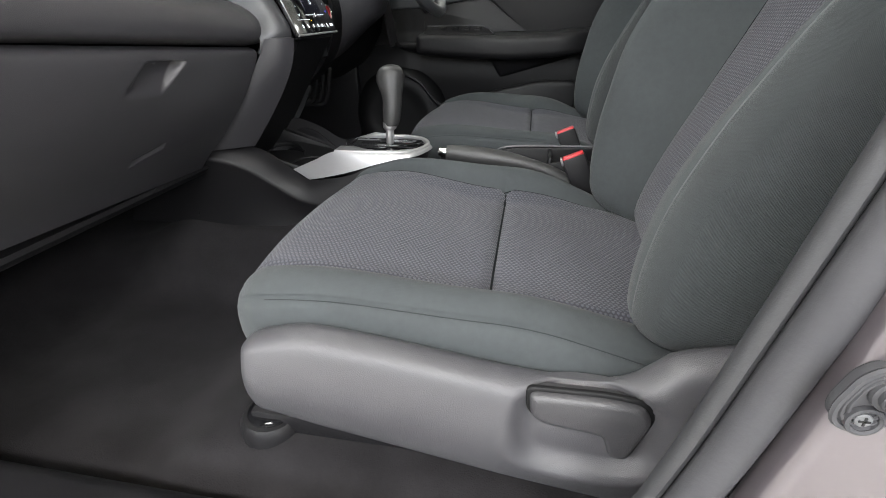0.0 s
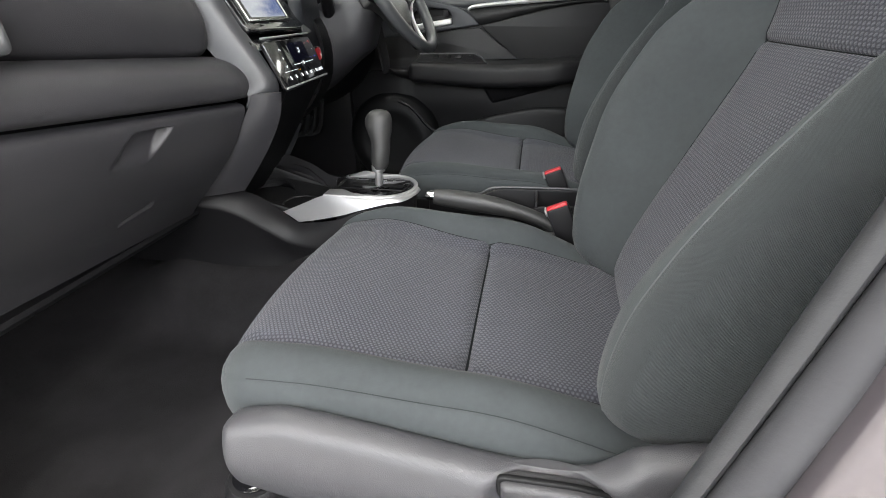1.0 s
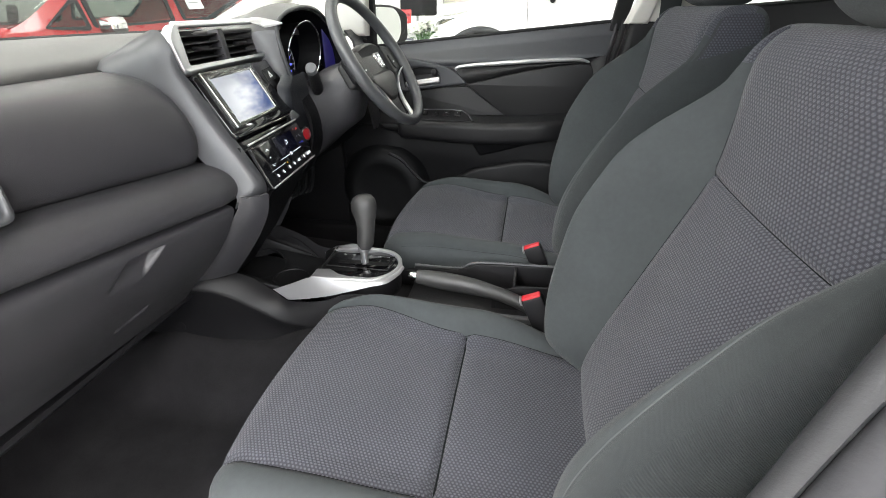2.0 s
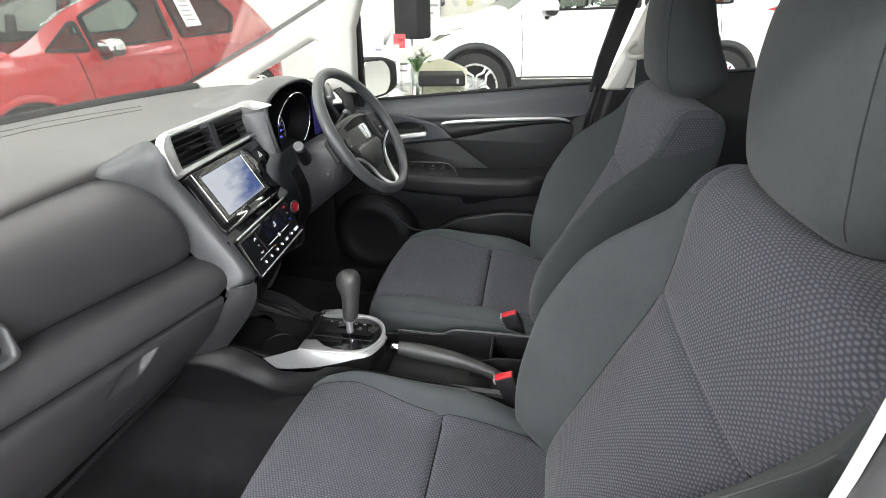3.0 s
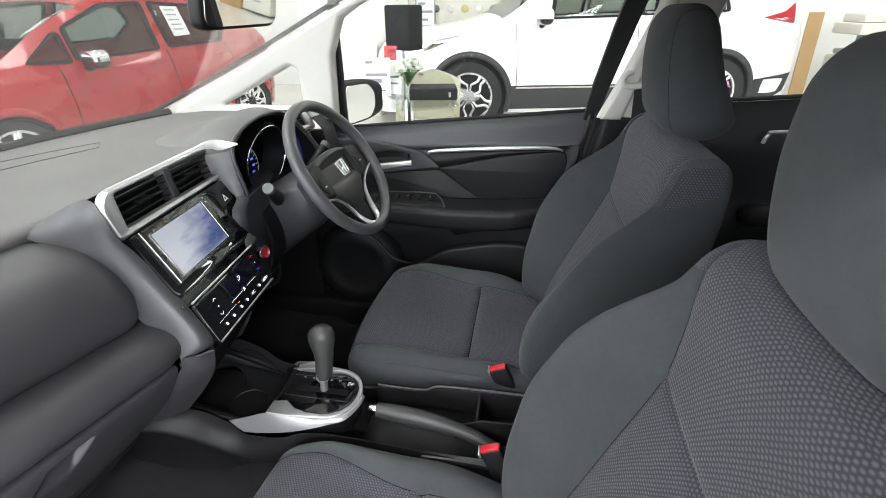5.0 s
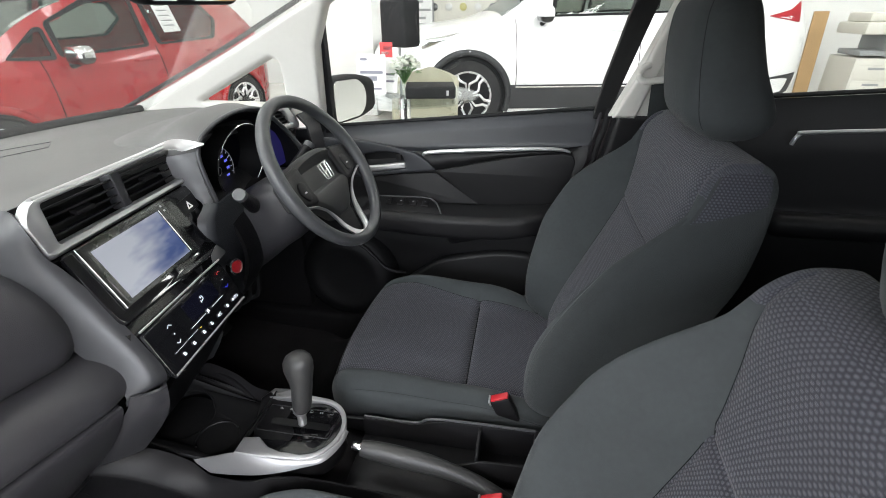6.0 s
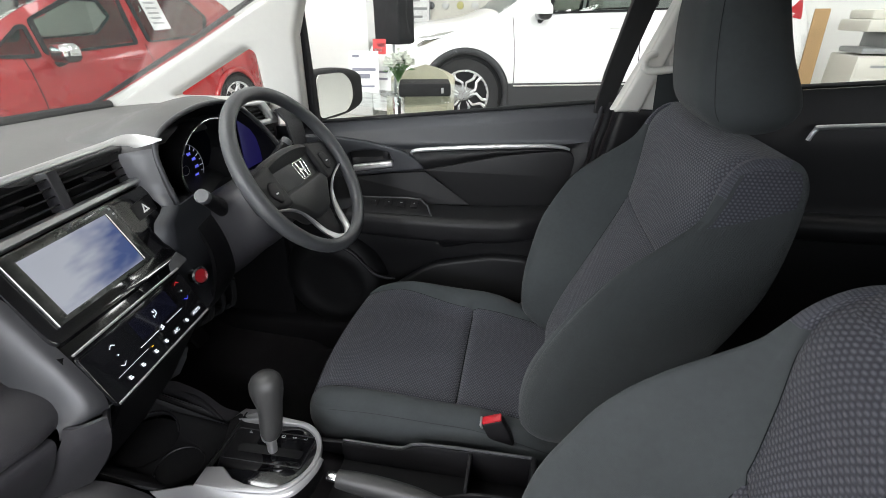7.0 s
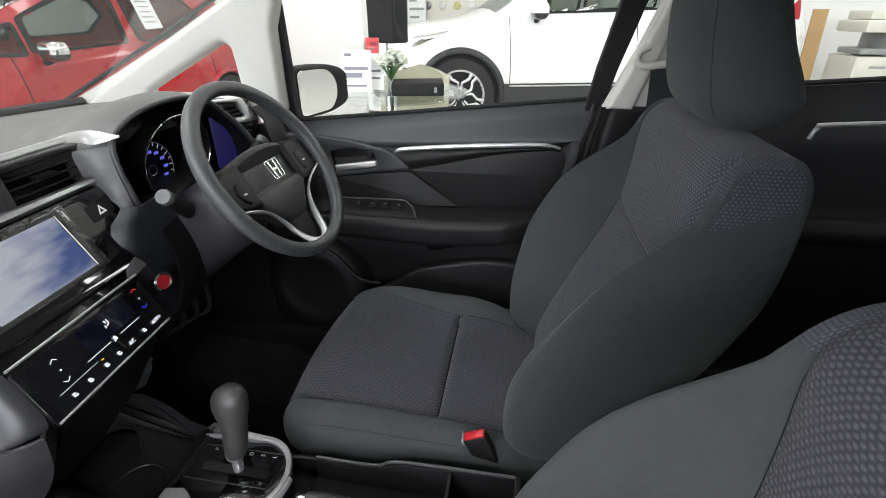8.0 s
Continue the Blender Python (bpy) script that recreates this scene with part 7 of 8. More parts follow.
def show_car(M, label, paint, L, W, belt_z, top, wheel_r, rim, wx, windows, spokes, clad, dark, name="parked_car"):
    """A car on its own plan: x from its nose to its tail, y to its sides, z from the floor; M sets it down."""
    car = thing(name, M.translation, label, "car", "showroom cars")
    T = lambda x: curve_list(top, x)

    def in_pane(x, z):
        for o in windows["panes"]:
            inside = False
            for (x0, z0), (x1, z1) in zip(o, o[1:] + o[:1]):
                if (z0 > z) != (z1 > z) and x < x0 + (x1 - x0) * (z - z0) / (z1 - z0):
                    inside = not inside
            if inside:
                return True
        return False

    half = lambda x: W * (1 - 0.16 * abs((x - L / 2) / (L / 2)) ** 5 - 0.10 * abs((x - L / 2) / (L / 2)) ** 14)
    bz = lambda x: min(T(x) - 0.03, belt_z + 0.035 * (x - 1.2))

    def side(x, z):
        b, t = bz(x), T(x)
        if z <= b:
            return half(x) * (1 - 0.10 * ((z - 0.58) / 0.5) ** 2 + 0.010 * math.exp(-((z - b + 0.10) / 0.03) ** 2))
        f = (z - b) / max(t - b, 0.02)
        return half(x) * (1 - 0.10 * ((b - 0.58) / 0.5) ** 2 - 0.24 * min(1, f) * min(1, (t - b) / 0.4))

    NX, NZ = 110, 34
    xs = steps(0.0, L, NX)
    loops = []
    for x in xs:
        t, b = T(x), bz(x)
        half_loop = []
        for k in range(NZ + 1):
            z = 0.20 + (t - 0.05 - 0.20) * k / NZ
            half_loop.append((side(x, z), z))
        y0 = half_loop[-1][0]
        roof = [(y0 * math.cos(a), t - 0.05 + 0.05 * math.sin(a)) for a in [math.pi / 2 * k / 8 for k in range(1, 9)]]
        prof = half_loop + roof
        loops.append(prof)
    skins = {"body": bmesh.new(), "screen": bmesh.new()}
    for s in (-1, 1):
        grids = {k: {} for k in skins}
        for i in range(NX):
            for j in range(len(loops[0]) - 1):
                quad = [(i, j), (i + 1, j), (i + 1, j + 1), (i, j + 1)]
                cx = (xs[i] + xs[i + 1]) / 2
                cz = sum(loops[a][b][1] for a, b in quad) / 4
                if any((cx - w) ** 2 + (cz - wheel_r) ** 2 < (wheel_r + 0.050) ** 2 for w in wx):
                    continue
                if j < NZ and in_pane(cx, cz):
                    continue
                key = "screen" if (j >= NZ and windows["screen"][0] < cx < windows["screen"][1]) else "body"
                bm, g = skins[key], grids[key]
                vs = []
                for q in quad:
                    if q not in g:
                        y, z = loops[q[0]][q[1]]
                        g[q] = bm.verts.new(M @ Vector((xs[q[0]], s * y, z)))
                    vs.append(g[q])
                bm.faces.new(vs)
    for bm in skins.values():
        bmesh.ops.remove_doubles(bm, verts=bm.verts, dist=1e-4)
    part("body", skins["body"], paint, car, "", 55)
    part("windscreen", skins["screen"], CAR_WINDOW, car, "dark windscreen", 55)
    part("underbody", boxes(((0.25, -W * 0.80, 0.16), (L - 0.25, W * 0.80, 0.34)), ), RUBBER, car).matrix_world = M
    for s in (-1, 1):
        skin = lambda a, b, c: M @ Vector((a, s * (side(a, b) + 0.003 + c), b))
        for outline in windows["panes"]:
            mid = Vector((sum(p[0] for p in outline) / len(outline), sum(p[1] for p in outline) / len(outline)))
            rings = []
            for grow, r in ((0.034, 0.04), (-0.010, 0.02)):
                o = rounded_poly([Vector(p) + (Vector(p) - mid).normalized() * grow for p in outline], r)
                fine = []
                for p, q in zip(o, o[1:] + o[:1]):
                    k = max(1, int((q - p).length / 0.06))
                    fine += [p + (q - p) * i / k for i in range(k)]
                rings.append(fine if s > 0 else fine[::-1])
            pane = part("side_window", plate(rings[0], (), 0.004, 0, lambda a, b, c: skin(a, b, c - 0.004)), CAR_WINDOW, car, "lightly tinted side window")
            part("window_surround", plate(rings[0], [rings[1]], 0.012, 0, lambda a, b, c: skin(a, b, c + 0.002)), RUBBER, pane, "black window surround")
        for outline in windows.get("notice", ()):
            if s < 0:
                part("price_sheet", plate(outline[::-1], (), 0.003, 0, lambda a, b, c: skin(a, b, c + 0.006)), PAPER, car, "white price sheet in the window")
                for k in range(5):
                    zz = outline[0][1] + 0.06 + 0.045 * k
                    part("print_bar", plate([(outline[0][0] + 0.03, zz), (outline[0][0] + 0.15, zz), (outline[0][0] + 0.15, zz + 0.012), (outline[0][0] + 0.03, zz + 0.012)][::-1], (), 0.002, 0, lambda a, b, c: skin(a, b, c + 0.009)), OFFICE_GREY, car)
        for x in windows["seams"]:
            part("door_gap", tube([M @ Vector((x + 0.02 * math.sin(3 * z), s * (side(x, z) + 0.001), z)) for z in steps(0.32, bz(x), 12)], 0.004, 6), RUBBER, car)
        for x, z in windows["handles"]:
            part("door_handle", tube([M @ Vector((x + d, s * (side(x + d, z) + o), z)) for d, o in ((-0.09, 0.0), (-0.07, 0.03), (0.07, 0.03), (0.09, 0.0))], 0.011, 8), paint, car)
        for w in wx:
            alloy_wheel(car, M, w, s * (W - 0.115), wheel_r, rim, s, spokes, dark)
            lip = [M @ Vector((w + (wheel_r + 0.055) * math.cos(t), s * (side(w + (wheel_r + 0.055) * math.cos(t), wheel_r + (wheel_r + 0.055) * math.sin(t)) + 0.002), wheel_r + (wheel_r + 0.055) * math.sin(t))) for t in steps(-0.35, math.pi + 0.35, 30)]
            part("wheel_arch", tube(lip, 0.034 if clad else 0.030, 10), clad or paint, car, "wheel arch lip")
            well = lathe([(wheel_r + 0.05, 0.0), (wheel_r + 0.05, 0.26), (0.05, 0.27)], 30, "y", m=M @ Matrix.Translation((w, s * (W - 0.30) if s > 0 else -W + 0.04, wheel_r)))
            part("wheel_well", well, RUBBER, car)
        if clad:
            zz = 0.40
            sill = [(wx[0] + wheel_r + 0.03, 0.24), (wx[1] - wheel_r - 0.03, 0.24), (wx[1] - wheel_r - 0.05, 0.48), (wx[0] + wheel_r + 0.06, 0.48)]
            fine = []
            for p, q in zip(sill, sill[1:] + sill[:1]):
                fine += [(p[0] + (q[0] - p[0]) * i / 12, p[1] + (q[1] - p[1]) * i / 12) for i in range(12)]
            part("sill_cladding", plate(fine if s > 0 else fine[::-1], (), 0.03, 0.006, skin), clad, car, "grey sill cladding")
            for o in ([(3.99, 0.28), (4.30, 0.28), (4.50, 0.36), (4.54, 0.55), (4.30, 0.53), (4.04, 0.50)], [(0.08, 0.36), (0.30, 0.28), (0.50, 0.28), (0.52, 0.50), (0.30, 0.54), (0.06, 0.56)]):
                fine = []
                for p, q in zip(o, o[1:] + o[:1]):
                    fine += [(p[0] + (q[0] - p[0]) * i / 6, p[1] + (q[1] - p[1]) * i / 6) for i in range(6)]
                part("bumper_cladding", plate(fine if s > 0 else fine[::-1], (), 0.03, 0.006, skin), clad, car, "grey bumper cladding")
            part("chrome_strip", tube([M @ Vector((x, s * (side(x, 0.46) + 0.018), 0.46)) for x in steps(wx[0] + wheel_r + 0.12, wx[1] - wheel_r - 0.10, 20)], 0.011, 8), CHROME, car, "chrome sill strip")
        # dark lining and seats behind the glass
        part("cabin_lining", boxes(((windows["seat_rows"][0] - 0.9, s * W * 0.84, 0.36), (windows["seat_rows"][1] + 0.5, s * W * 0.80, belt_z - 0.05), 0.01)), RUBBER, car).matrix_world = M
        for row in windows["seat_rows"]:
            bm = bmesh.new()
            box(bm, (-0.06, -0.24, 0.0), (0.06, 0.24, 0.62), 0.05, 3, Matrix.Translation((row, s * W * 0.42, 0.56)) @ pose(0, 0, 0, 0, 14, 0))
            box(bm, (-0.05, -0.12, 0.64), (0.05, 0.12, 0.84), 0.045, 3, Matrix.Translation((row, s * W * 0.42, 0.56)) @ pose(0, 0, 0, 0, 12, 0))
            box(bm, (-0.52, -0.24, -0.10), (0.02, 0.24, 0.06), 0.05, 3, Matrix.Translation((row, s * W * 0.42, 0.56)))
            part("cabin_seat", bm, SEAT_DARK, car, "dark cloth seat").matrix_world = M
        # mirror, lamps
        mx, mz = windows["mirror"]
        blk = rounded_block(0.07, 0.11, 0.075, 0.055, ((), (), ()), 0.02)
        split_block(blk, lambda a, b: M @ Vector((mx + b.x, s * (side(mx, mz) + 0.15) + b.y, mz + b.z)), lambda sd, c: "low" if c.z < -0.02 else "all", {"all": ("mirror_shell", windows["mirror_mat"], "door mirror"), "low": ("mirror_base", GLOSS_BLACK, "")}, car)
        part("mirror_stem", tube([M @ Vector((mx, s * (side(mx, mz - 0.08) - 0.01), mz - 0.09)), M @ Vector((mx, s * (side(mx, mz) + 0.12), mz - 0.06))], 0.025, 10), RUBBER, car)
        for key, mt, nm in (("lamp", CHROME, "headlamp"), ("tail", RED_BUTTON, "tail_lamp")):
            o = rounded_poly(windows[key], 0.02)
            fine = []
            for p, q in zip(o, o[1:] + o[:1]):
                k = max(1, int((q - p).length / 0.05))
                fine += [p + (q - p) * i / k for i in range(k)]
            part(nm, plate(fine if s > 0 else fine[::-1], (), 0.02, 0.004, skin), mt, car, "lamp glass")
    return car


# red hatchback seen through the windscreen
def place_car(fx, fy, rx, ry, wx0, wx1, W, near):
    """The matrix that puts the near-side wheels' axles at the two places of the plan."""
    d = Vector((rx - fx, ry - fy, 0)).normalized()
    left = Vector((-d.y, d.x, 0))
    o = Vector((fx, fy, GROUND)) - d * wx0 - left * (near * W)
    m = Matrix.Identity(4)
    m.col[0][:3], m.col[1][:3], m.col[2][:3], m.col[3][:3] = d, left, (0, 0, 1), o
    return m


red_top = [(0.0, 0.70), (0.12, 0.80), (0.35, 0.90), (0.75, 1.01), (0.95, 1.09), (1.25, 1.26), (1.60, 1.41), (2.0, 1.51), (2.4, 1.545), (3.1, 1.50), (3.55, 1.42), (3.80, 1.15), (3.98, 0.95)]
show_car(place_car(-3.53, 2.11, -3.10, 4.62, 0.78, 3.31, 0.847, -1) @ Matrix.Diagonal((1, 1, 0.93, 1)), "glossy red hatchback parked in the showroom", RED_PAINT, 4.0, 0.847, 0.960, red_top, 0.30, 0.215, (0.78, 3.31), {
    "screen": (0.80, 1.66), "panes": [[(1.06, 0.985), (1.36, 0.975), (1.39, 1.17), (1.34, 1.165)], [(1.44, 0.98), (2.20, 1.015), (2.24, 1.42), (1.86, 1.385), (1.48, 1.225)], [(2.36, 1.02), (3.02, 1.05), (3.16, 1.22), (3.02, 1.385), (2.36, 1.425)]],
    "notice": [[(2.46, 1.11), (2.66, 1.12), (2.66, 1.39), (2.46, 1.39)]], "seams": (1.25, 2.29, 3.10), "handles": [(2.10, 0.89), (2.95, 0.92)], "mirror": (1.47, 0.985), "mirror_mat": CHROME, "seat_rows": (2.10, 2.95),
    "lamp": [(0.10, 0.66), (0.55, 0.78), (0.62, 0.84), (0.20, 0.78)], "tail": [(3.72, 0.85), (3.9, 0.85), (3.85, 1.05), (3.70, 1.05)]}, 8, None, DARK_ALLOY)
white_top = [(0.0, 0.80), (0.10, 0.92), (0.35, 0.99), (1.20, 1.13), (1.65, 1.40), (2.05, 1.62), (2.7, 1.685), (3.6, 1.65), (4.15, 1.58), (4.40, 1.30), (4.58, 1.05)]
show_car(place_car(-0.58, 4.62, 2.12, 5.30, 0.93, 3.59, 0.927, -1) @ Matrix.Diagonal((1.05, 1.05, 1.05, 1)), "white crossover car with grey cladding in the showroom", WHITE_PAINT, 4.6, 0.927, 1.075, white_top, 0.365, 0.245, (0.93, 3.59), {
    "screen": (1.25, 2.02), "panes": [[(1.78, 1.115), (2.62, 1.135), (2.62, 1.56), (2.20, 1.56), (1.84, 1.36)], [(2.72, 1.14), (3.62, 1.17), (3.56, 1.52), (2.72, 1.56)]],
    "seams": (1.40, 2.66, 3.52), "handles": [(2.45, 0.98), (3.40, 1.00)], "mirror": (1.66, 1.125), "mirror_mat": WHITE_PAINT, "seat_rows": (2.45, 3.45),
    "lamp": [(0.30, 0.77), (0.55, 0.84), (0.86, 0.965), (0.50, 0.915)], "tail": [(4.02, 1.10), (4.42, 1.04), (4.44, 1.24), (4.30, 1.16)]}, 5, CLADDING, DARK_ALLOY)
# ---- cabin details ----
im = thing("rear_view_mirror", (-0.52, 0.03, 1.29), "dark rear view mirror hanging from the windscreen", "mirror")
im_o = rounded_poly([(-0.098, -0.036), (0.094, -0.034), (0.100, 0.034), (-0.092, 0.036)], 0.022)
IMM = Matrix.Translation((-0.340, 0.036, 1.304)) @ pose(0, 0, 0, 0, 8, -4)
part("mirror_shell", plate(im_o, (), 0.024, 0.008, lambda a, b, c: IMM @ Vector((c - 0.0065, a, b)), 3), BLACK_PLASTIC, im, "dark mirror shell")
part("mirror_glass", plate(rounded_poly([(-0.091, -0.030), (0.088, -0.028), (0.093, 0.028), (-0.086, 0.030)], 0.018), (), 0.002, 0, lambda a, b, c: IMM @ Vector((c + 0.0065, a, b))), MIRROR, im, "mirror glass")
part("mirror_stem", tube([(-0.350, 0.04, 1.316), (-0.39, 0.03, 1.336), (-0.40, 0.03, 1.330)], 0.009, 10), BLACK_PLASTIC, im)

pedals = thing("pedal_set", (-0.85, 0.36, 0.40), "black brake and accelerator pedals in the dark footwell", "pedals")
for y, w, z in ((0.30, 0.045, 0.44), (0.46, 0.025, 0.42)):
    bm = bmesh.new()
    box(bm, (-0.008, -w, -0.035 if w > 0.03 else -0.06), (0.008, w, 0.035), 0.005, 2, Matrix.Translation((-0.80, y, z)) @ pose(0, 0, 0, 0, -30, 0))
    part("pedal_pad", bm, RUBBER, pedals)
    part("pedal_arm", tube([(-0.81, y, z), (-0.86, y, 0.62), (-0.84, y, 0.75)], 0.008, 8), BLACK_PLASTIC, pedals)
wiring = thing("wiring_loom", (-0.62, 0.25, 0.62), "black cables and connectors under the dashboard", "wiring")
for k in range(5):
    y = 0.19 + 0.045 * k
    part("cable", tube(spline([(-0.56, y, 0.66), (-0.60, y + 0.03, 0.60 - 0.01 * k), (-0.66, y - 0.02, 0.58), (-0.72, y + 0.04, 0.63)], 14), 0.005 + 0.001 * (k % 3), 8), RUBBER, wiring)
    part("connector", boxes(((-0.63, y - 0.012, 0.59), (-0.60, y + 0.014, 0.615), 0.003)), BLACK_PLASTIC, wiring)

# ---- showroom furniture ----
table = thing("glass_table", (-0.72, 2.62, GROUND), "round clear glass table with brochures and a case on it", "table")
TZ = GROUND + 0.715
part("glass_top", lathe([(0.50, TZ - 0.012), (0.505, TZ - 0.006), (0.50, TZ), (0.001, TZ)], 64, at=(-0.72, 2.62, 0)), TABLE_GLASS, table, "clear glass disc")
part("pedestal", lathe([(0.05, GROUND + 0.02), (0.04, GROUND + 0.1), (0.04, TZ - 0.03), (0.12, TZ - 0.012)], 24, at=(-0.72, 2.62, 0)), CHROME, table)
part("foot", lathe([(0.26, GROUND), (0.26, GROUND + 0.012), (0.05, GROUND + 0.03)], 36, at=(-0.72, 2.62, 0)), CHROME, table)
case = thing("black_case", (-0.40, 2.55, TZ), "flat black zipped case lying on the glass table", "case")
bm = bmesh.new()
box(bm, (-0.16, -0.12, 0.0), (0.16, 0.12, 0.075), 0.012, 3, Matrix.Translation((-0.53, 2.56, TZ)) @ pose(0, 0, 0, 0, 0, 12))
part("case_body", bm, RUBBER, case)
bm = bmesh.new()
box(bm, (0.10, -0.124, 0.02), (0.115, -0.118, 0.05), 0, 1, Matrix.Translation((-0.53, 2.56, TZ)) @ pose(0, 0, 0, 0, 0, 12))
part("zip_tag", bm, SILVER, case)


def brochure(x, y, w, h, turn, top, label):
    b = thing("brochure_stand", (x, y, TZ), label, "brochure", "brochures")
    m = Matrix.Translation((x, y, TZ)) @ pose(0, 0, 0, -12, 0, turn)
    bm = bmesh.new()
    box(bm, (-w / 2, -0.002, 0), (w / 2, 0.002, h), 0, 1, m)
    part("sheet", bm, PAPER, b)
    for i, (a, c, d, e, mt) in enumerate(top):
        bm = bmesh.new()
        box(bm, (a * w - w / 2, -0.0032, c * h), (d * w - w / 2, -0.0022, e * h), 0, 1, m)
        part("print", bm, mt, b)
    return b


INK = surface("grey_print", (0.20, 0.20, 0.24), 0.6)
RED_INK = surface("red_print", (0.55, 0.05, 0.05), 0.6)
brochure(-0.93, 2.56, 0.19, 0.25, 8, [(0.1, 0.52, 0.9, 0.60, INK), (0.12, 0.34, 0.7, 0.46, INK), (0.1, 0.12, 0.85, 0.17, INK), (0.1, 0.85, 0.35, 0.92, INK)], "white printed sheet standing on the glass table")
brochure(-0.90, 2.82, 0.09, 0.31, 8, [(0.0, 0.68, 1.0, 1.0, RED_INK), (0.1, 0.74, 0.7, 0.80, PAPER), (0.3, 0.84, 0.9, 0.92, INK)], "red and white price card on the table")
brochure(-0.84, 2.66, 0.12, 0.22, -10, [(0.15, 0.3, 0.8, 0.36, INK), (0.15, 0.5, 0.8, 0.56, INK)], "small white card standing on the table")


def flowers(x, y, z, petal, label, n=26, r=0.10):
    f = thing("flower_vase", (x, y, z), label, "flowers")
    part("vase", lathe([(0.030, z), (0.034, z + 0.02), (0.028, z + 0.08), (0.034, z + 0.14), (0.031, z + 0.14), (0.025, z + 0.08)], 20, at=(x, y, 0)), TABLE_GLASS, f)
    rnd = random.Random(5)
    heads, leaves = bmesh.new(), bmesh.new()
    for k in range(n):
        a, e = rnd.uniform(0, 6.28), rnd.uniform(0.2, 1.0)
        p = Vector((x + r * e * math.cos(a), y + r * e * math.sin(a), z + 0.16 + rnd.uniform(0, 0.08) * (1.3 - e)))
        for j in range(5):
            t = 6.28 * j / 5 + a
            for lift in (1.1, -0.1):
                d = Vector((math.cos(t + lift), math.sin(t + lift), lift)).normalized()
                c, u, w = p + d * 0.018, d * 0.020, Vector((-math.sin(t + lift), math.cos(t + lift), 0)) * 0.016
                heads.faces.new([heads.verts.new(q) for q in (c - u, c + w, c + u, c - w)])
        q = p - Vector((0, 0, 0.03))
        u = Vector((math.cos(a), math.sin(a), -0.3)) * 0.035
        w = Vector((-math.sin(a), math.cos(a), 0)) * 0.012
        leaves.faces.new([leaves.verts.new(v) for v in (q, q + u * 0.5 + w, q + u, q + u * 0.5 - w)])
        part("stem", tube([(x, y, z + 0.05), p.lerp(Vector((x, y, z + 0.1)), 0.4), p], 0.002, 5), LEAF, f)
    part("blossoms", heads, petal, f)
    part("leaves", leaves, LEAF, f)
    return f


flowers(-0.74, 2.70, TZ, PETAL, "small glass vase of white flowers on the table", 40)


def tub_chair(x, y, turn):
    c = thing("tub_chair", (x, y, GROUND), "pale green upholstered tub chair behind the glass table", "chair")
    M = Matrix.Translation((x, y, GROUND)) @ pose(0, 0, 0, 0, 0, turn)
    part("seat", loft([[M @ Vector((0.25 * math.cos(t), 0.25 * math.sin(t), z)) for t in [2 * math.pi * k / 28 for k in range(28)]] for z in (0.34, 0.36, 0.44, 0.46)]), WICKER, c)
    part("back", sheet(lambda a, h: M @ Vector((0.28 * math.cos(a), 0.28 * math.sin(a) + 0.05 * h, 0.36 + h * (0.42 - 0.10 * abs(a - math.pi / 2) / 1.6))), steps(-0.05, math.pi + 0.05, 28), steps(0, 1, 8), 0.05), WICKER, c, "curved back", 70)
    for a in (0.8, 2.35, 3.9, 5.5):
        part("leg", tube([M @ Vector((0.18 * math.cos(a), 0.18 * math.sin(a), 0.35)), M @ Vector((0.24 * math.cos(a), 0.24 * math.sin(a), 0))], 0.014, 8), CHROME, c)
    return c


tub_chair(-0.74, 3.35, 0)
monitor = thing("monitor_stand", (-0.87, 3.12, GROUND), "black display monitor on a slim stand behind the table", "monitor")
bm = bmesh.new()
box(bm, (-0.125, -0.085, -0.155), (0.125, 0.085, 0.155), 0.018, 3, Matrix.Translation((-0.860, 3.115, 1.17)) @ pose(0, 0, 0, 0, 0, -30))
part("monitor_shell", bm, RUBBER, monitor)
part("monitor_pole", boxes(((-0.88, 3.105, GROUND + 0.02), (-0.862, 3.123, 1.03), 0.005)), OFFICE_GREY, monitor)
part("monitor_foot", boxes(((-1.02, 3.0, GROUND), (-0.72, 3.25, GROUND + 0.02), 0.006)), RUBBER, monitor)

# low white table with pink flowers beside the white car's rear
side_table = thing("low_table", (1.62, 3.6, GROUND), "low white table with flowers near the white car", "table")
part("table_top", boxes(((1.25, 3.35, GROUND + 0.50), (2.0, 3.85, GROUND + 0.53), 0.006)), PAPER, side_table)
for x, y in ((1.3, 3.4), (1.95, 3.4), (1.3, 3.8), (1.95, 3.8)):
    part("leg", boxes(((x - 0.02, y - 0.02, GROUND), (x + 0.02, y + 0.02, GROUND + 0.50))), PAPER, side_table)
flowers(1.52, 3.55, GROUND + 0.53, PINK_PETAL, "pink flowers in a vase on the low table", 46, 0.15)

printer = thing("photocopier", (4.1, 6.6, GROUND), "ivory office photocopier with paper drawers by the wall", "photocopier")
PX, PY = 4.06, 6.35
part("cabinet", boxes(((PX, PY, GROUND + 0.022), (PX + 0.50, PY + 0.6, GROUND + 0.682), 0.015)), OFFICE_PLASTIC, printer)
for k in range(3):
    part("drawer", boxes(((PX + 0.02, PY - 0.012, GROUND + 0.066 + 0.187 * k), (PX + 0.48, PY, GROUND + 0.231 + 0.187 * k), 0.006)), OFFICE_PLASTIC, printer, "paper drawer")
    part("drawer_grip", boxes(((PX + 0.16, PY - 0.016, GROUND + 0.176 + 0.187 * k), (PX + 0.34, PY - 0.011, GROUND + 0.204 + 0.187 * k))), OFFICE_GREY, printer)
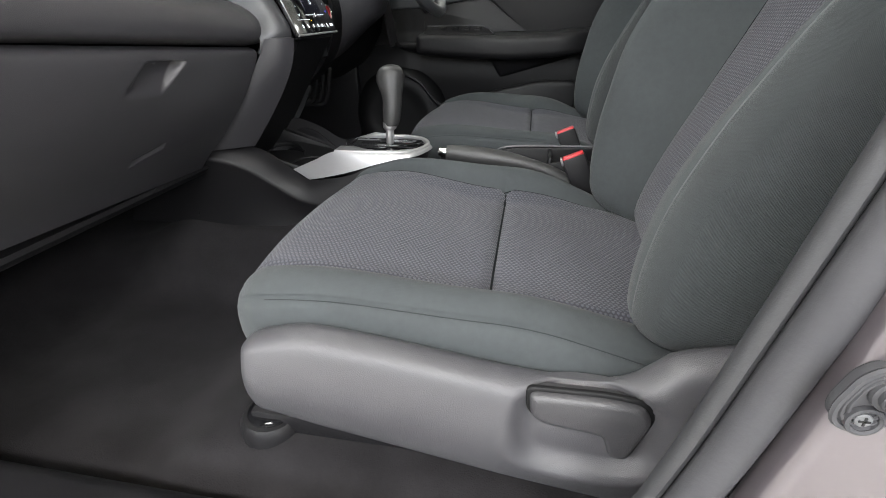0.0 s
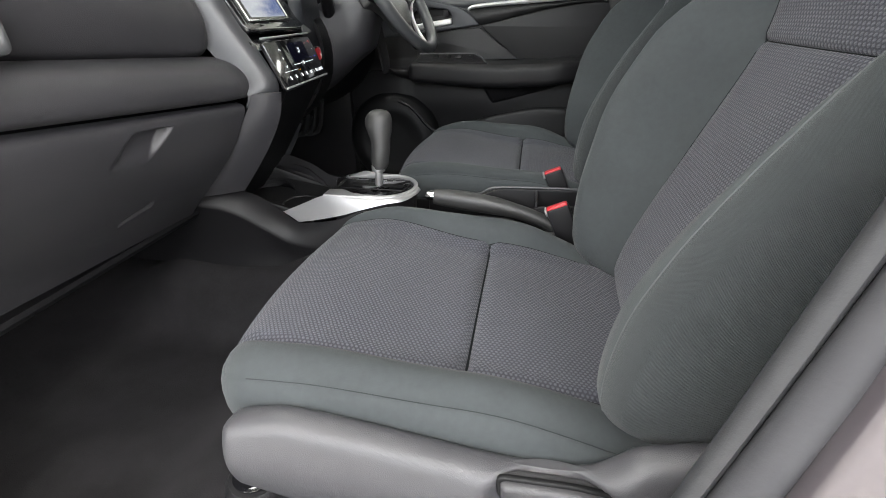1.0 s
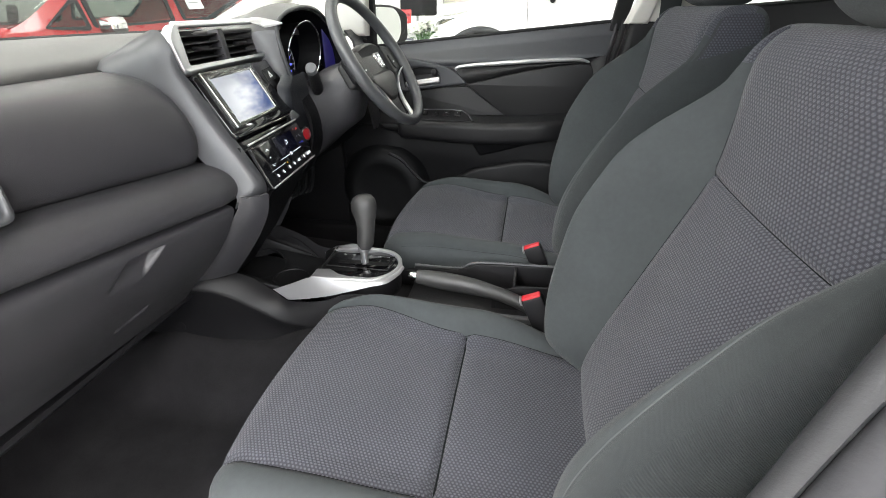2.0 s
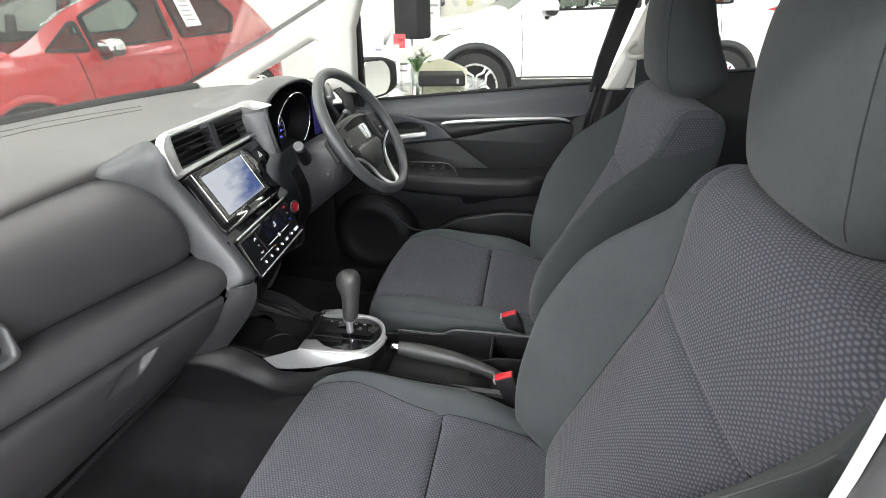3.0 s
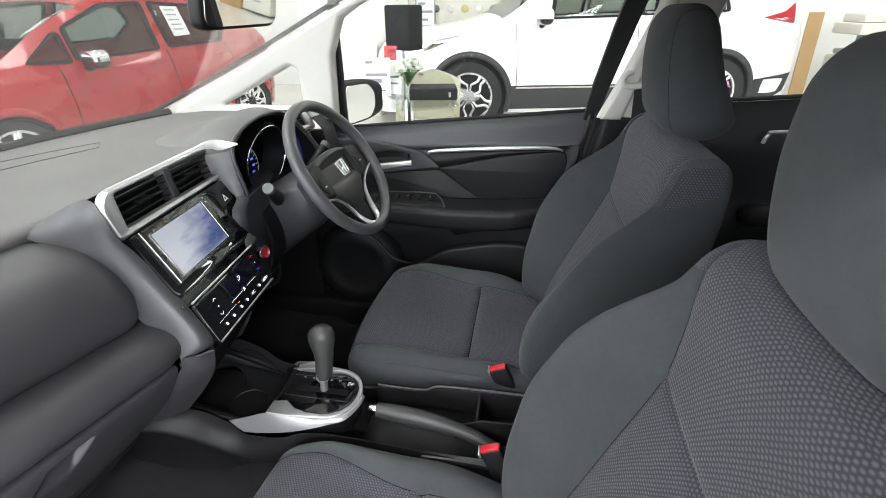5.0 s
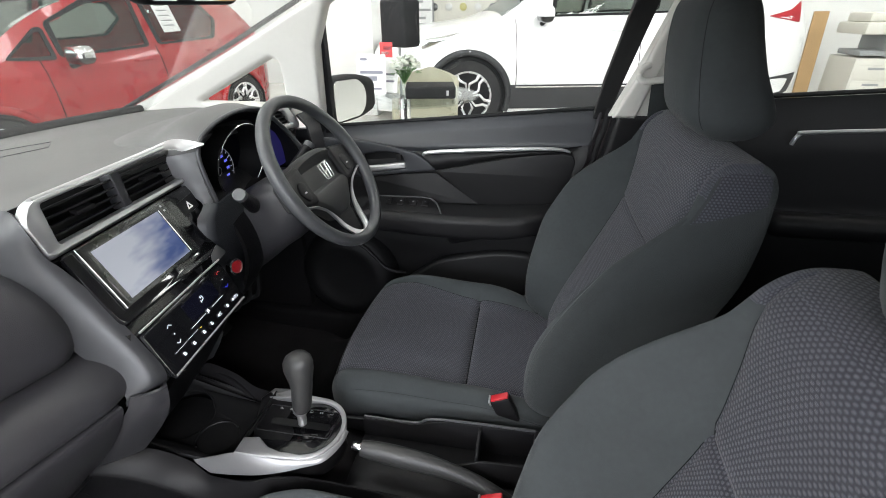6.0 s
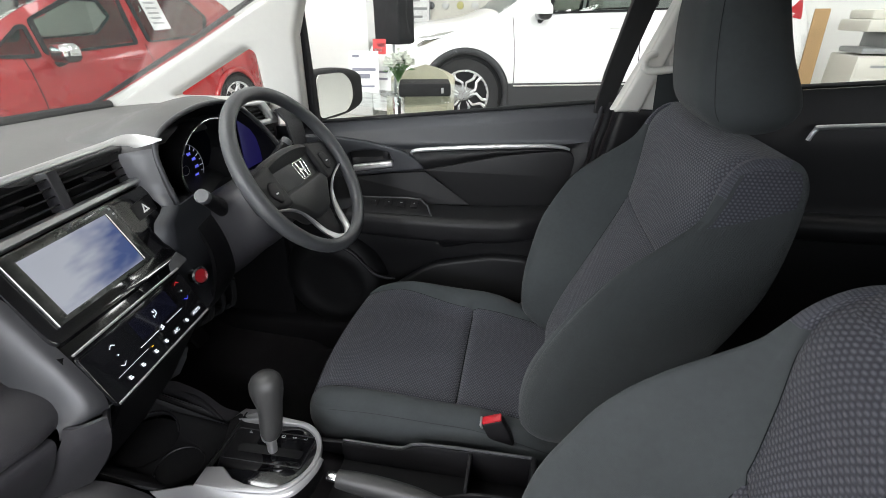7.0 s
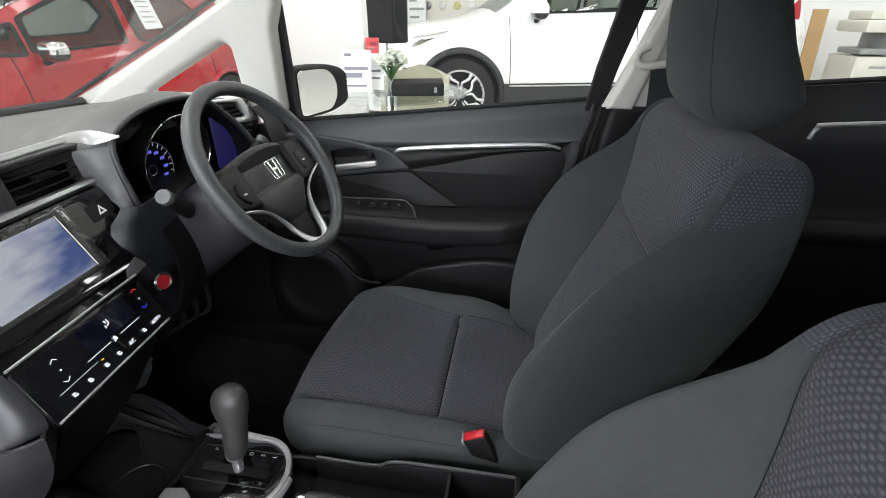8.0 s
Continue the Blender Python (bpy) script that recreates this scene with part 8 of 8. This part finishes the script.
part("output_tray", boxes(((PX + 0.02, PY + 0.01, GROUND + 0.704), (PX + 0.30, PY + 0.5, GROUND + 0.770), 0.02)), OFFICE_GREY, printer)
part("output_bay", boxes(((PX + 0.30, PY + 0.02, GROUND + 0.693), (PX + 0.50, PY + 0.6, GROUND + 0.946), 0.01)), OFFICE_GREY, printer)
part("scanner", boxes(((PX - 0.02, PY - 0.02, GROUND + 0.946), (PX + 0.52, PY + 0.6, GROUND + 1.078), 0.02)), OFFICE_PLASTIC, printer)
part("feeder", boxes(((PX + 0.05, PY + 0.1, GROUND + 1.078), (PX + 0.48, PY + 0.58, GROUND + 1.188), 0.03)), OFFICE_PLASTIC, printer)
bm = bmesh.new()
box(bm, (0, 0, 0), (0.17, 0.03, 1.20), 0.003, 1, Matrix.Translation((3.69, 6.78, GROUND)) @ pose(0, 0, 0, -5, -1, -8))
tagged(part("cardboard_sheet", bm, CARD), "tall brown cardboard sheet leaning beside the photocopier", "cardboard")
bm = boxes(((4.55, 6.3, GROUND), (4.95, 6.9, GROUND + 0.62), 0.006))
tagged(part("cardboard_box", bm, CARD), "brown cardboard box on the floor by the photocopier", "box")

# colour samples on the wall
board = thing("colour_board", (-1.05, 7.95, 1.2), "white wall board with rows of oval paint samples", "display board")
part("panel", boxes(((-2.0, 7.955, 0.85), (1.2, 7.99, 2.4), 0.006)), OFFICE_PLASTIC, board)
shades = [(0.30, 0.30, 0.28), (0.05, 0.05, 0.05), (0.5, 0.5, 0.48), (0.45, 0.42, 0.15), (0.62, 0.62, 0.6), (0.2, 0.2, 0.22)]
for r in range(3):
    for k in range(9):
        mt = surface("paint_sample", shades[(k + 2 * r) % 6], 0.3, coat=0.5)
        part("sample", lathe([(0.060, 7.952), (0.056, 7.940), (0.03, 7.934)], 18, "y", at=(-1.75 + 0.24 * k, 0, 1.30 + 0.22 * r)), mt, board, "oval paint sample")
for x in (-1.98, -0.40, 1.18):
    part("seam", boxes(((x - 0.004, 7.948, 0.85), (x + 0.004, 7.955, 2.4))), OFFICE_GREY, board)

poster = thing("wall_poster", (-1.70, 7.93, 1.0), "pale framed poster standing against the white wall", "poster")
part("poster_frame", plate([(-1.86, 0.80), (-1.52, 0.80), (-1.52, 2.0), (-1.86, 2.0)], [[(-1.84, 0.82), (-1.54, 0.82), (-1.54, 1.98), (-1.84, 1.98)]], 0.02, 0.002, lambda a, b, c: Vector((a, 7.925 + c, b))), OFFICE_GREY, poster)
part("poster_sheet", boxes(((-1.84, 7.925, 0.82), (-1.54, 7.932, 1.98))), PAPER, poster)
for zz, w in ((0.90, 0.20), (1.02, 0.24), (1.12, 0.16), (1.24, 0.24), (1.36, 0.12)):
    part("print_bar", boxes(((-1.81, 7.920, zz), (-1.81 + w, 7.924, zz + 0.035))), OFFICE_GREY, poster)
# belt anchor beside the driver's seat
anchor = thing("belt_anchor", (0.212, 0.565, 0.500), "small chrome seat belt anchor beside the driver's seat", "seat belt anchor")
part("anchor_plate", plate(rounded_poly([(-0.012, -0.025), (0.012, -0.025), (0.012, 0.025), (-0.012, 0.025)], 0.006), [rounded_poly([(-0.005, -0.016), (0.005, -0.016), (0.005, 0.016), (-0.005, 0.016)], 0.003)], 0.004, 0.001, lambda a, b, c: Vector((0.212 + a + 0.5 * b, 0.565 + c, 0.505 + b))), CHROME, anchor)

# floor tiles
tile_me = {}
TS = 0.6
for ix in range(int((X1 - X0) / TS) + 1):
    for iy in range(int((Y1 - Y0) / TS) + 1):
        x, y = X0 + ix * TS, Y0 + iy * TS
        if not (-5.2 < x < 5.2 and 1.0 < y < 8.0):
            continue
        if "t" not in tile_me:
            bm = boxes(((0.002, 0.002, -0.004), (TS - 0.002, TS - 0.002, 0.0), 0.0012, 1))
            ob = part("tile", bm, TILE, floor)
            tile_me["t"] = ob.data
        else:
            ob = new("tile", tile_me["t"])
            ob.parent = floor
        ob.location = (x, y, GROUND)
# the rest of the tiles, out of the camera's way
bm = bmesh.new()
for ix in range(int((X1 - X0) / TS) + 1):
    for iy in range(int((Y1 - Y0) / TS) + 1):
        x, y = X0 + ix * TS, Y0 + iy * TS
        if -5.2 < x < 5.2 and 1.0 < y < 8.0:
            continue
        vs = [bm.verts.new((x + a, y + b, GROUND)) for a, b in ((0.002, 0.002), (TS - 0.002, 0.002), (TS - 0.002, TS - 0.002), (0.002, TS - 0.002))]
        bm.faces.new(vs)
tagged(part("floor_tiles", bm, TILE, floor), kind="stuff")
